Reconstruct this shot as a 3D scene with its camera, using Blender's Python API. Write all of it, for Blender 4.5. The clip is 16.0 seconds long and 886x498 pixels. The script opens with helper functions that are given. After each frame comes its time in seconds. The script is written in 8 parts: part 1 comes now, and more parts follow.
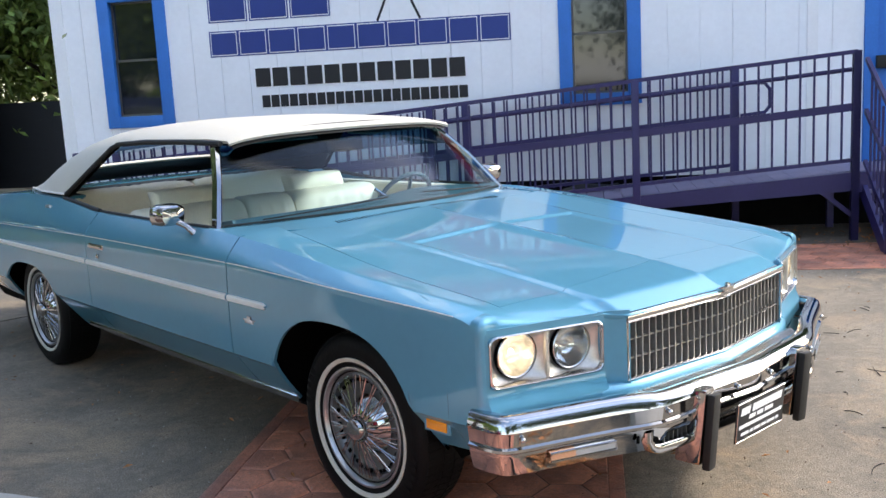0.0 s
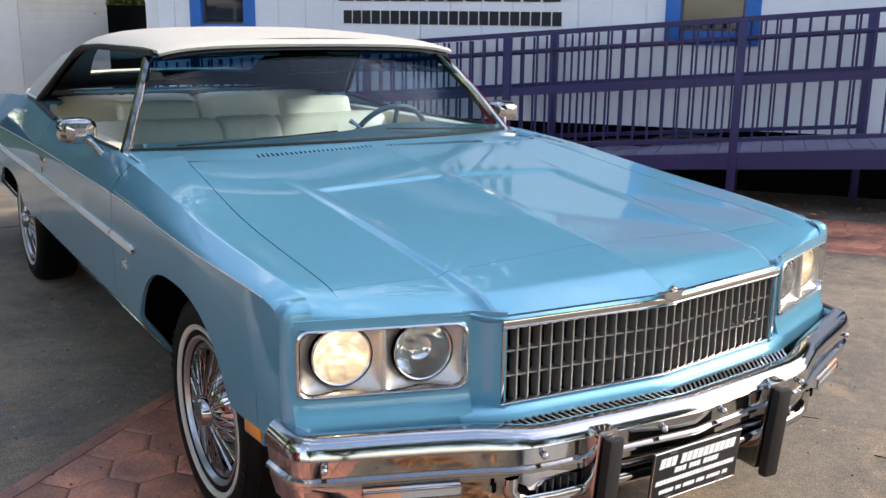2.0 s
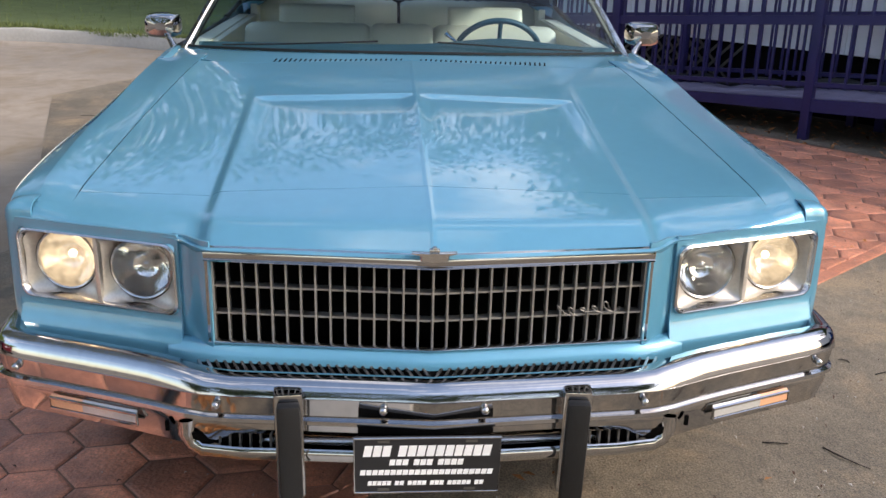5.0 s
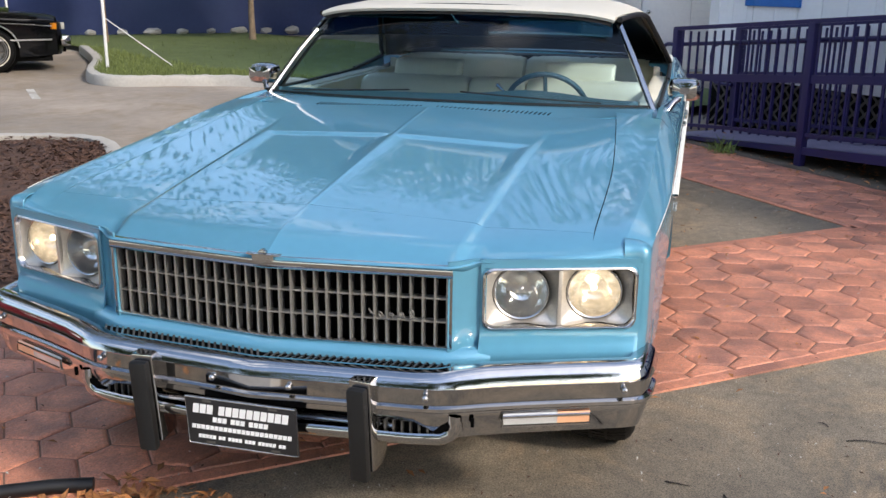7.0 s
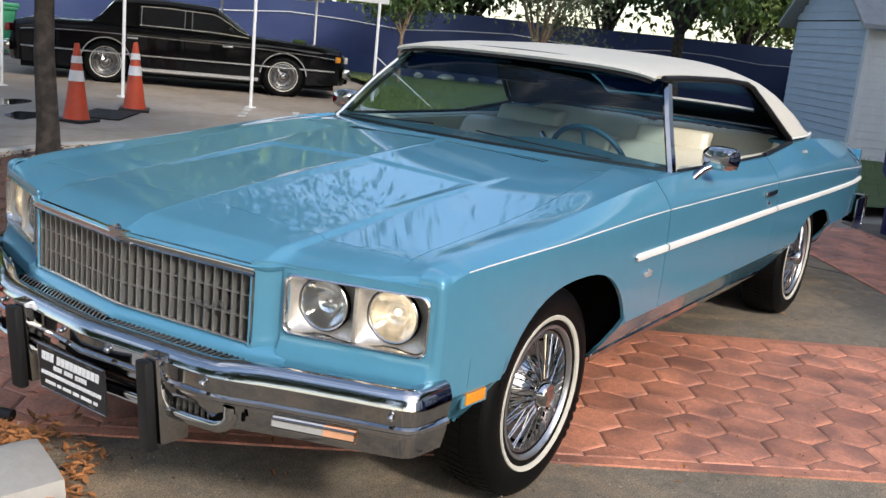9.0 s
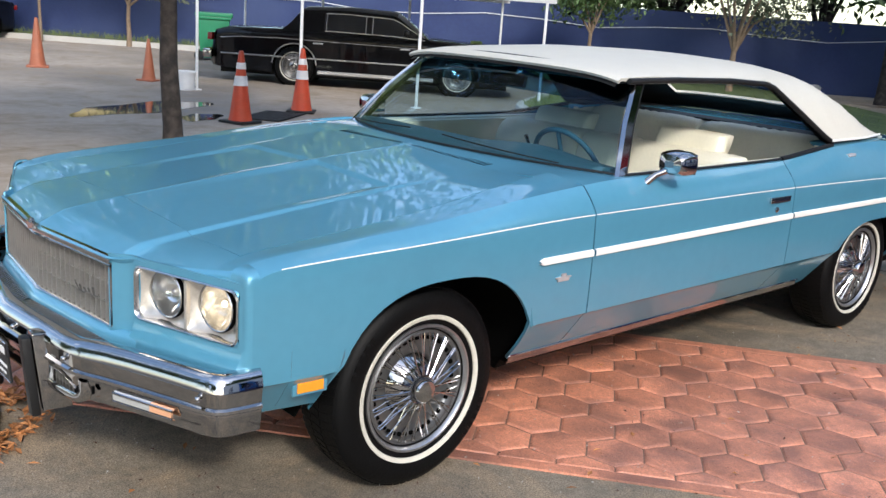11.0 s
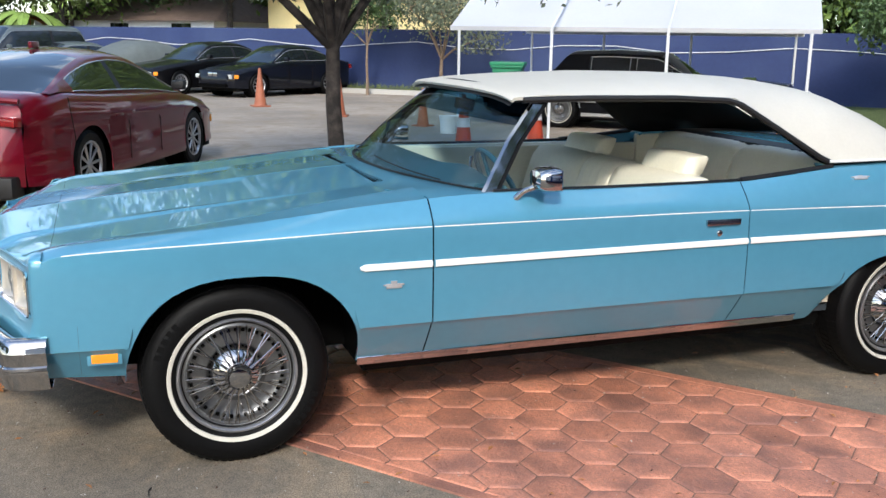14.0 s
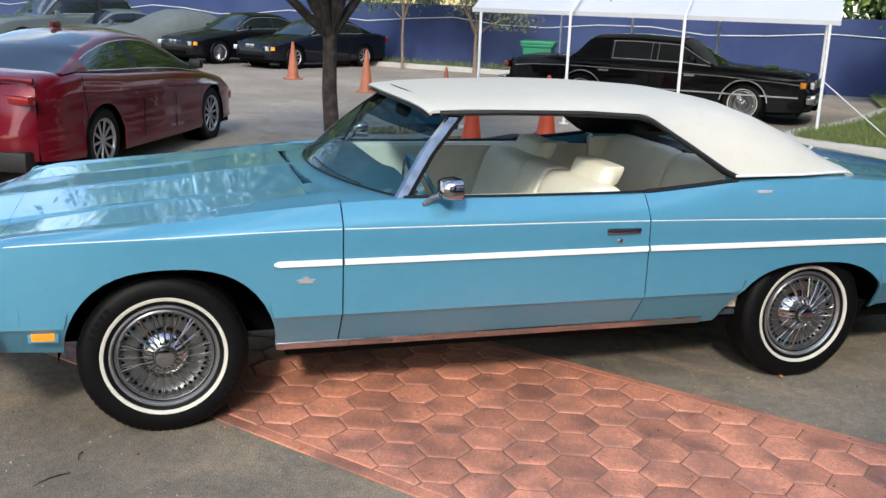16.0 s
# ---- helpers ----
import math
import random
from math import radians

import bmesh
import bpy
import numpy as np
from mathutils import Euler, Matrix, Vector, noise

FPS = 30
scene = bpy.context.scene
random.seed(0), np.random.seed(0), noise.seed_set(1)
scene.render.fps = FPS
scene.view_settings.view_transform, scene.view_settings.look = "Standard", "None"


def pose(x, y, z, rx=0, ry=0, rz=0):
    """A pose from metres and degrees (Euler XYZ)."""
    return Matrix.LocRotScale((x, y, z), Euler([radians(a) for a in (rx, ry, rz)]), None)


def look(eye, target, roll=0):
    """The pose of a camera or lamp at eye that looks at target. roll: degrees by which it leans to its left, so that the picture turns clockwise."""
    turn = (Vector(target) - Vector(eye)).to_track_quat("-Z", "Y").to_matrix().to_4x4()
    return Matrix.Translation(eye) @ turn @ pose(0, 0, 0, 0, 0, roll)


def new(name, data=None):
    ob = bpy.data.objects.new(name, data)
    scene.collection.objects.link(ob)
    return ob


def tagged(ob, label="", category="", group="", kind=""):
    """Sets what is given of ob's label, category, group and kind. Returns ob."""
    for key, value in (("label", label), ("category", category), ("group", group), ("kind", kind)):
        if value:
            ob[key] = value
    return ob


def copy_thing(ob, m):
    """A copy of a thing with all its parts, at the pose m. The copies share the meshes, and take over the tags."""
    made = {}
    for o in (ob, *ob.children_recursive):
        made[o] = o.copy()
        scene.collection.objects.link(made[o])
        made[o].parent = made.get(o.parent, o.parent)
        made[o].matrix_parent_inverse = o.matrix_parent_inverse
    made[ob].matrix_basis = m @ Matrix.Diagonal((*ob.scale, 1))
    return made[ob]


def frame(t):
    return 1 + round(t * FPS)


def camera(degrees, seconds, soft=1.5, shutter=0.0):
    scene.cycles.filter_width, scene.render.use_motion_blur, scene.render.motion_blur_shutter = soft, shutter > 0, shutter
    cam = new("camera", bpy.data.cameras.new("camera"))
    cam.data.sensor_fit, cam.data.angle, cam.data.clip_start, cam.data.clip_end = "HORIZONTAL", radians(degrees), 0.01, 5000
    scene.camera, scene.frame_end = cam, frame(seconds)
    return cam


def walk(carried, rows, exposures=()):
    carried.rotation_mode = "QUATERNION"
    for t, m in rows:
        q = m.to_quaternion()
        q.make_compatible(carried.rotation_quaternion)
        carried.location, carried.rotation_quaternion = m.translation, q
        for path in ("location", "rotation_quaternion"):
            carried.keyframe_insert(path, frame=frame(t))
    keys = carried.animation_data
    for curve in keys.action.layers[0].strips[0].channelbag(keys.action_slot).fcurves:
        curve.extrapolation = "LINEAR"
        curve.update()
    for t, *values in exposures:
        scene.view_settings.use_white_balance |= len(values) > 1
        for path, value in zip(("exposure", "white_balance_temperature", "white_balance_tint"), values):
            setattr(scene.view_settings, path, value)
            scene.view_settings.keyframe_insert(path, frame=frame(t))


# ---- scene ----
import collections

cam = camera(50.3, 16.0)
PATH = [
    (0, (2.627, -2.811, 1.515), (1.16, -1.494, 1.182), -3.0),
    (0.5, (2.62, -2.514, 1.497), (1.101, -1.264, 1.136), -3.0),
    (1, (2.575, -2.283, 1.481), (1.024, -1.082, 1.09), -2.0),
    (1.5, (2.536, -2.018, 1.459), (0.947, -0.88, 1.036), -0.6),
    (2, (2.554, -1.712, 1.46), (0.912, -0.672, 0.99), 0.7),
    (2.5, (2.557, -1.425, 1.457), (0.87, -0.491, 0.924), 2.0),
    (3, (2.552, -1.155, 1.426), (0.821, -0.335, 0.849), 3.1),
    (3.5, (2.567, -0.885, 1.452), (0.798, -0.212, 0.807), 3.9),
    (4, (2.62, -0.605, 1.437), (0.798, -0.111, 0.776), 4.1),
    (4.5, (2.686, -0.334, 1.435), (0.828, -0.034, 0.757), 2.9),
    (5, (2.766, -0.117, 1.439), (0.877, 0.021, 0.795), 1.5),
    (5.2, (2.82, -0.027, 1.457), (0.926, 0.054, 0.821), 1.0),
    (7.3, (3.038, 1.179, 1.473), (1.198, 0.606, 0.94), 1.7),
    (7.5, (2.994, 1.278, 1.467), (1.169, 0.65, 0.942), 2.5),
    (8, (2.865, 1.595, 1.42), (1.092, 0.799, 0.948), 4.8),
    (8.5, (2.718, 1.883, 1.428), (1.013, 0.942, 0.972), 5.8),
    (9, (2.571, 2.176, 1.436), (0.946, 1.102, 0.984), 5.8),
    (9.2, (2.525, 2.289, 1.442), (0.928, 1.173, 0.989), 5.7),
    (11.3, (1.746, 3.279, 1.574), (0.545, 1.752, 1.098), 2.2),
    (11.5, (1.608, 3.424, 1.54), (0.485, 1.829, 1.095), 0.7),
    (12, (1.392, 3.659, 1.567), (0.377, 1.994, 1.125), -0.2),
    (12.5, (1.117, 3.826, 1.551), (0.21, 2.096, 1.119), -0.3),
    (13, (0.839, 3.939, 1.536), (0.03, 2.161, 1.109), -0.1),
    (13.5, (0.629, 4.099, 1.547), (-0.101, 2.287, 1.118), 0.3),
    (14, (0.427, 4.26, 1.562), (-0.233, 2.422, 1.13), 0.8),
    (14.5, (0.241, 4.363, 1.567), (-0.364, 2.506, 1.136), 1.2),
    (15, (0.158, 4.479, 1.624), (-0.434, 2.621, 1.179), 1.9),
    (15.5, (0.073, 4.629, 1.708), (-0.504, 2.772, 1.24), 2.2),
    (16, (-0.008, 4.748, 1.786), (-0.568, 2.894, 1.29), 2.1),
]
walk(cam, [(t, look(eye, target, roll)) for t, eye, target, roll in PATH],
     exposures=[(0.0, 0.40, 6750, 12), (1.0, 0.33, 6850, 13), (2.0, 0.17, 7050, 15), (5.0, -0.17, 7150, 15), (7.5, -0.20, 6750, 12), (9.0, -0.42, 6600, 11), (11.5, -0.20, 6300, 10), (13.5, -0.18, 6280, 9), (16.0, -0.27, 6330, 8)])

# ---- world and light ----
SUN_ELEV, SUN_AZ = 35.0, 67.0          # degrees above the ground, and round from +X towards +Y
world = bpy.data.worlds.new("world")
scene.world = world
world.use_nodes = True
wn, wl = world.node_tree.nodes, world.node_tree.links
wn.clear()
w_out, w_bg = wn.new("ShaderNodeOutputWorld"), wn.new("ShaderNodeBackground")
sky = wn.new("ShaderNodeTexSky")
sky.sky_type = "NISHITA"
sky.sun_disc = False
sky.sun_elevation = radians(SUN_ELEV)
sky.sun_rotation = radians(90 - SUN_AZ)
sky.air_density, sky.dust_density = 1.0, 1.1
tex_co, w_map = wn.new("ShaderNodeTexCoord"), wn.new("ShaderNodeMapping")
w_map.inputs["Scale"].default_value = (2.2, 2.2, 5.0)
cloud, cloud_ramp = wn.new("ShaderNodeTexNoise"), wn.new("ShaderNodeValToRGB")
cloud.inputs["Scale"].default_value, cloud.inputs["Detail"].default_value = 1.6, 6.0
cloud.inputs["Roughness"].default_value = 0.62
cloud_ramp.color_ramp.elements[0].position, cloud_ramp.color_ramp.elements[1].position = 0.52, 0.72
w_mix = wn.new("ShaderNodeMix")
w_mix.data_type = "RGBA"
w_mix.inputs["B"].default_value = (5.6, 5.8, 6.1, 1)
wl.new(tex_co.outputs["Generated"], w_map.inputs["Vector"])
wl.new(w_map.outputs["Vector"], cloud.inputs["Vector"])
wl.new(cloud.outputs["Fac"], cloud_ramp.inputs["Fac"])
wl.new(cloud_ramp.outputs["Color"], w_mix.inputs["Factor"])
wl.new(sky.outputs["Color"], w_mix.inputs["A"])
wl.new(w_mix.outputs["Result"], w_bg.inputs["Color"])
w_bg.inputs["Strength"].default_value = 0.43
wl.new(w_bg.outputs["Background"], w_out.inputs["Surface"])
sun_data = bpy.data.lights.new("sun", "SUN")
sun_data.energy, sun_data.angle, sun_data.color = 3.8, radians(7), (1.0, 0.945, 0.86)
sun = new("sun", sun_data)
ce = math.cos(radians(SUN_ELEV))
sun.matrix_world = look((0, 0, 30), (-ce * math.cos(radians(SUN_AZ)), -ce * math.sin(radians(SUN_AZ)), 30 - math.sin(radians(SUN_ELEV))))

# ---- materials ----
def mat(name, color, rough=0.6, metal=0.0, vary=0.12, scale=6.0, bump=0.0, bump_scale=60.0, coat=0.0, second=None, stain=0.0, stain_scale=0.7, spec=0.5, island=0.0, speck=0.0, sand=None, drift=False):
    """A surface with variation at two scales, fine relief and, where asked, a second colour in patches."""
    m = bpy.data.materials.new(name)
    m.use_nodes = True
    nt, b = m.node_tree, m.node_tree.nodes["Principled BSDF"]
    b.inputs["Roughness"].default_value, b.inputs["Metallic"].default_value = rough, metal
    b.inputs["Coat Weight"].default_value, b.inputs["Coat Roughness"].default_value = coat, 0.03
    b.inputs["Specular IOR Level"].default_value = spec
    co = nt.nodes.new("ShaderNodeTexCoord")
    place = co.outputs["Object"]
    if drift:
        own, far, off = nt.nodes.new("ShaderNodeObjectInfo"), nt.nodes.new("ShaderNodeMath"), nt.nodes.new("ShaderNodeVectorMath")
        far.operation, off.operation = "MULTIPLY", "ADD"
        far.inputs[1].default_value = 61.0
        nt.links.new(own.outputs["Random"], far.inputs[0])
        nt.links.new(place, off.inputs[0])
        nt.links.new(far.outputs[0], off.inputs[1])
        place = off.outputs[0]
    n1, n2 = nt.nodes.new("ShaderNodeTexNoise"), nt.nodes.new("ShaderNodeTexNoise")
    n1.inputs["Scale"].default_value, n1.inputs["Detail"].default_value = scale, 5
    n2.inputs["Scale"].default_value, n2.inputs["Detail"].default_value = scale * 9, 4
    for n in (n1, n2):
        nt.links.new(place, n.inputs["Vector"])
    add = nt.nodes.new("ShaderNodeMath")
    add.operation = "ADD"
    nt.links.new(n1.outputs["Fac"], add.inputs[0])
    nt.links.new(n2.outputs["Fac"], add.inputs[1])
    ramp = nt.nodes.new("ShaderNodeMapRange")
    ramp.inputs["From Min"].default_value, ramp.inputs["From Max"].default_value = 0.7, 1.3
    ramp.inputs["To Min"].default_value, ramp.inputs["To Max"].default_value = 1 - vary, 1 + vary
    nt.links.new(add.outputs[0], ramp.inputs["Value"])
    mul = nt.nodes.new("ShaderNodeVectorMath")
    mul.operation = "SCALE"
    mul.inputs[0].default_value = color
    nt.links.new(ramp.outputs["Result"], mul.inputs["Scale"])
    col = mul.outputs[0]
    if second:
        n3, r3, mx = nt.nodes.new("ShaderNodeTexNoise"), nt.nodes.new("ShaderNodeValToRGB"), nt.nodes.new("ShaderNodeMix")
        n3.inputs["Scale"].default_value, n3.inputs["Detail"].default_value = stain_scale, 7
        r3.color_ramp.elements[0].position, r3.color_ramp.elements[1].position = 0.42, 0.66
        mx.data_type = "RGBA"
        f = nt.nodes.new("ShaderNodeMath")
        f.operation = "MULTIPLY"
        f.inputs[1].default_value = stain
        nt.links.new(place, n3.inputs["Vector"])
        nt.links.new(n3.outputs["Fac"], r3.inputs["Fac"])
        nt.links.new(r3.outputs["Color"], f.inputs[0])
        nt.links.new(f.outputs[0], mx.inputs["Factor"])
        nt.links.new(col, mx.inputs["A"])
        mx.inputs["B"].default_value = (*second, 1)
        col = mx.outputs["Result"]
    if sand:
        n4, r4, m4 = nt.nodes.new("ShaderNodeTexNoise"), nt.nodes.new("ShaderNodeValToRGB"), nt.nodes.new("ShaderNodeMix")
        n4.inputs["Scale"].default_value, n4.inputs["Detail"].default_value, n4.inputs["Roughness"].default_value = 1.7, 10, 0.72
        n4.inputs["Distortion"].default_value = 0.6
        r4.color_ramp.elements[0].position, r4.color_ramp.elements[1].position = 0.49, 0.66
        m4.data_type = "RGBA"
        nt.links.new(place, n4.inputs["Vector"])
        nt.links.new(n4.outputs["Fac"], r4.inputs["Fac"])
        nt.links.new(r4.outputs["Color"], m4.inputs["Factor"])
        nt.links.new(col, m4.inputs["A"])
        m4.inputs["B"].default_value = (*sand, 1)
        col = m4.outputs["Result"]
    if speck:
        ns, rs, ss = nt.nodes.new("ShaderNodeTexNoise"), nt.nodes.new("ShaderNodeMapRange"), nt.nodes.new("ShaderNodeVectorMath")
        ns.inputs["Scale"].default_value, ns.inputs["Detail"].default_value = 190.0, 2
        rs.inputs["From Min"].default_value, rs.inputs["From Max"].default_value = 0.32, 0.68
        rs.inputs["To Min"].default_value, rs.inputs["To Max"].default_value = 1 - speck, 1 + speck
        ss.operation = "SCALE"
        nt.links.new(place, ns.inputs["Vector"])
        nt.links.new(ns.outputs["Fac"], rs.inputs["Value"])
        nt.links.new(col, ss.inputs[0])
        nt.links.new(rs.outputs["Result"], ss.inputs["Scale"])
        col = ss.outputs[0]
    if island:
        info, geo = nt.nodes.new("ShaderNodeObjectInfo"), nt.nodes.new("ShaderNodeNewGeometry")
        sm, fr, mr, sc = (nt.nodes.new(k) for k in ("ShaderNodeMath", "ShaderNodeMath", "ShaderNodeMapRange", "ShaderNodeVectorMath"))
        sm.operation, fr.operation, sc.operation = "ADD", "FRACT", "SCALE"
        nt.links.new(info.outputs["Random"], sm.inputs[0])
        nt.links.new(geo.outputs["Random Per Island"], sm.inputs[1])
        nt.links.new(sm.outputs[0], fr.inputs[0])
        nt.links.new(fr.outputs[0], mr.inputs["Value"])
        mr.inputs["To Min"].default_value, mr.inputs["To Max"].default_value = 1 - island, 1 + island
        nt.links.new(col, sc.inputs[0])
        nt.links.new(mr.outputs["Result"], sc.inputs["Scale"])
        col = sc.outputs[0]
    nt.links.new(col, b.inputs["Base Color"])
    if bump:
        nb, bp = nt.nodes.new("ShaderNodeTexNoise"), nt.nodes.new("ShaderNodeBump")
        nb.inputs["Scale"].default_value, nb.inputs["Detail"].default_value = bump_scale, 6
        bp.inputs["Strength"].default_value, bp.inputs["Distance"].default_value = bump, 0.01
        nt.links.new(place, nb.inputs["Vector"])
        nt.links.new(nb.outputs["Fac"], bp.inputs["Height"])
        nt.links.new(bp.outputs["Normal"], b.inputs["Normal"])
    return m


def glass_mat(name, tint, opacity, ior=1.55):
    """Thin pane: mirrors by Fresnel, lets tinted light through."""
    m = bpy.data.materials.new(name)
    m.use_nodes = True
    nt = m.node_tree
    nt.nodes.clear()
    out, mix, tr, gl, fr = (nt.nodes.new(k) for k in ("ShaderNodeOutputMaterial", "ShaderNodeMixShader", "ShaderNodeBsdfTransparent", "ShaderNodeBsdfGlossy", "ShaderNodeFresnel"))
    tr.inputs["Color"].default_value = (*[c * (1 - opacity) for c in tint], 1)
    gl.inputs["Roughness"].default_value = 0.01
    fr.inputs["IOR"].default_value = ior
    nt.links.new(fr.outputs["Fac"], mix.inputs["Fac"])
    nt.links.new(tr.outputs["BSDF"], mix.inputs[1])
    nt.links.new(gl.outputs["BSDF"], mix.inputs[2])
    nt.links.new(mix.outputs["Shader"], out.inputs["Surface"])
    return m


def glow_mat(name, color, strength):
    m = bpy.data.materials.new(name)
    m.use_nodes = True
    b = m.node_tree.nodes["Principled BSDF"]
    b.inputs["Base Color"].default_value = (*color, 1)
    b.inputs["Emission Color"].default_value = (*color, 1)
    b.inputs["Emission Strength"].default_value = strength
    b.inputs["Roughness"].default_value = 0.1
    return m


def bowl_mat(name):
    """Silvered bowl of a burning lamp: reflected bulb light painted as glow, brightest round the bulb, fading to its
    rim.
    """
    m = bpy.data.materials.new(name)
    m.use_nodes = True
    nt = m.node_tree
    b = nt.nodes["Principled BSDF"]
    b.inputs["Base Color"].default_value, b.inputs["Metallic"].default_value, b.inputs["Roughness"].default_value = (0.9, 0.88, 0.84, 1), 1.0, 0.12
    co, vm, mr, ns, ad = (nt.nodes.new(k) for k in ("ShaderNodeTexCoord", "ShaderNodeVectorMath", "ShaderNodeMapRange", "ShaderNodeTexNoise", "ShaderNodeMath"))
    vm.operation, ad.operation = "LENGTH", "MULTIPLY_ADD"
    ns.inputs["Scale"].default_value, ns.inputs["Detail"].default_value = 40.0, 2
    ad.inputs[1].default_value = 0.045
    mr.inputs["From Min"].default_value, mr.inputs["From Max"].default_value = 0.055, 0.088
    mr.inputs["To Min"].default_value, mr.inputs["To Max"].default_value = 1.45, 0.28
    nt.links.new(co.outputs["Object"], vm.inputs[0])
    nt.links.new(co.outputs["Object"], ns.inputs["Vector"])
    nt.links.new(ns.outputs["Fac"], ad.inputs[0])
    nt.links.new(vm.outputs["Value"], ad.inputs[2])
    nt.links.new(ad.outputs[0], mr.inputs["Value"])
    nt.links.new(mr.outputs["Result"], b.inputs["Emission Strength"])
    b.inputs["Emission Color"].default_value = (1.0, 0.80, 0.55, 1)
    return m


def lens_mat(name, lit=0.0):
    """Fluted pressed-glass lamp lens: mostly clear, a little milky; the lit one glows by itself."""
    m = glass_mat(name, (0.97, 0.97, 0.95), 0.03)
    nt = m.node_tree
    out = next(n for n in nt.nodes if n.type == "OUTPUT_MATERIAL")
    old = out.inputs["Surface"].links[0].from_socket
    mix, dif, wav, bp, co = (nt.nodes.new(k) for k in ("ShaderNodeMixShader", "ShaderNodeBsdfDiffuse", "ShaderNodeTexWave", "ShaderNodeBump", "ShaderNodeTexCoord"))
    dif.inputs["Color"].default_value = (0.9, 0.9, 0.88, 1)
    mix.inputs["Fac"].default_value = 0.14
    wav.bands_direction = "Y"
    wav.inputs["Scale"].default_value = 60.0
    bp.inputs["Strength"].default_value, bp.inputs["Distance"].default_value = 0.5, 0.004
    nt.links.new(co.outputs["Object"], wav.inputs["Vector"])
    nt.links.new(wav.outputs["Fac"], bp.inputs["Height"])
    for n in nt.nodes:
        if n.type == "BSDF_GLOSSY":
            nt.links.new(bp.outputs["Normal"], n.inputs["Normal"])
    # broad soft blotches painted as reflections; the lit glow fades from middle to rim
    ns, rad, fall, add = (nt.nodes.new(k) for k in ("ShaderNodeTexNoise", "ShaderNodeVectorMath", "ShaderNodeMapRange", "ShaderNodeMapRange"))
    squash = nt.nodes.new("ShaderNodeMapping")
    squash.inputs["Scale"].default_value = (1.0, 1.0, 2.4)
    rad.operation = "LENGTH"
    ns.inputs["Scale"].default_value, ns.inputs["Detail"].default_value, ns.inputs["Distortion"].default_value = 19.0, 3, 0.3
    nt.links.new(co.outputs["Object"], squash.inputs["Vector"])
    nt.links.new(squash.outputs["Vector"], ns.inputs["Vector"])
    nt.links.new(co.outputs["Object"], rad.inputs[0])
    nt.links.new(rad.outputs["Value"], fall.inputs["Value"])
    fall.inputs["From Min"].default_value, fall.inputs["From Max"].default_value = 0.015, 0.066
    fall.inputs["To Min"].default_value, fall.inputs["To Max"].default_value = 1.0, 0.34
    nt.links.new(ns.outputs["Fac"], add.inputs["Value"])
    add.inputs["From Min"].default_value, add.inputs["From Max"].default_value = 0.36, 0.64
    add.inputs["To Min"].default_value, add.inputs["To Max"].default_value = 0.45, 1.0
    milky = dif.outputs["BSDF"]
    if lit:
        em, pw = nt.nodes.new("ShaderNodeEmission"), nt.nodes.new("ShaderNodeMath")
        pw.operation = "MULTIPLY"
        nt.links.new(add.outputs[0], pw.inputs[0])
        nt.links.new(fall.outputs["Result"], pw.inputs[1])
        big = nt.nodes.new("ShaderNodeMath")
        big.operation = "MULTIPLY"
        big.inputs[1].default_value = lit
        nt.links.new(pw.outputs[0], big.inputs[0])
        nt.links.new(big.outputs[0], em.inputs["Strength"])
        em.inputs["Color"].default_value = (1.0, 0.82, 0.57, 1)
        milky, mix.inputs["Fac"].default_value = em.outputs["Emission"], 0.32
    else:
        nt.links.new(add.outputs[0], dif.inputs["Color"])
        mix.inputs["Fac"].default_value = 0.09
    nt.links.new(old, mix.inputs[1])
    nt.links.new(milky, mix.inputs[2])
    nt.links.new(mix.outputs["Shader"], out.inputs["Surface"])
    return m


def cloth_mat(name, color, through_light):
    """Thin sheet that lets some light through."""
    m = mat(name, color, 0.5, 0, 0.03, 2, second=[c * 0.88 for c in color], stain=0.3)
    nt = m.node_tree
    out = next(n for n in nt.nodes if n.type == "OUTPUT_MATERIAL")
    old = out.inputs["Surface"].links[0].from_socket
    mix, tl = nt.nodes.new("ShaderNodeMixShader"), nt.nodes.new("ShaderNodeBsdfTranslucent")
    tl.inputs["Color"].default_value = (*color, 1)
    mix.inputs["Fac"].default_value = through_light
    nt.links.new(old, mix.inputs[1])
    nt.links.new(tl.outputs["BSDF"], mix.inputs[2])
    nt.links.new(mix.outputs["Shader"], out.inputs["Surface"])
    return m


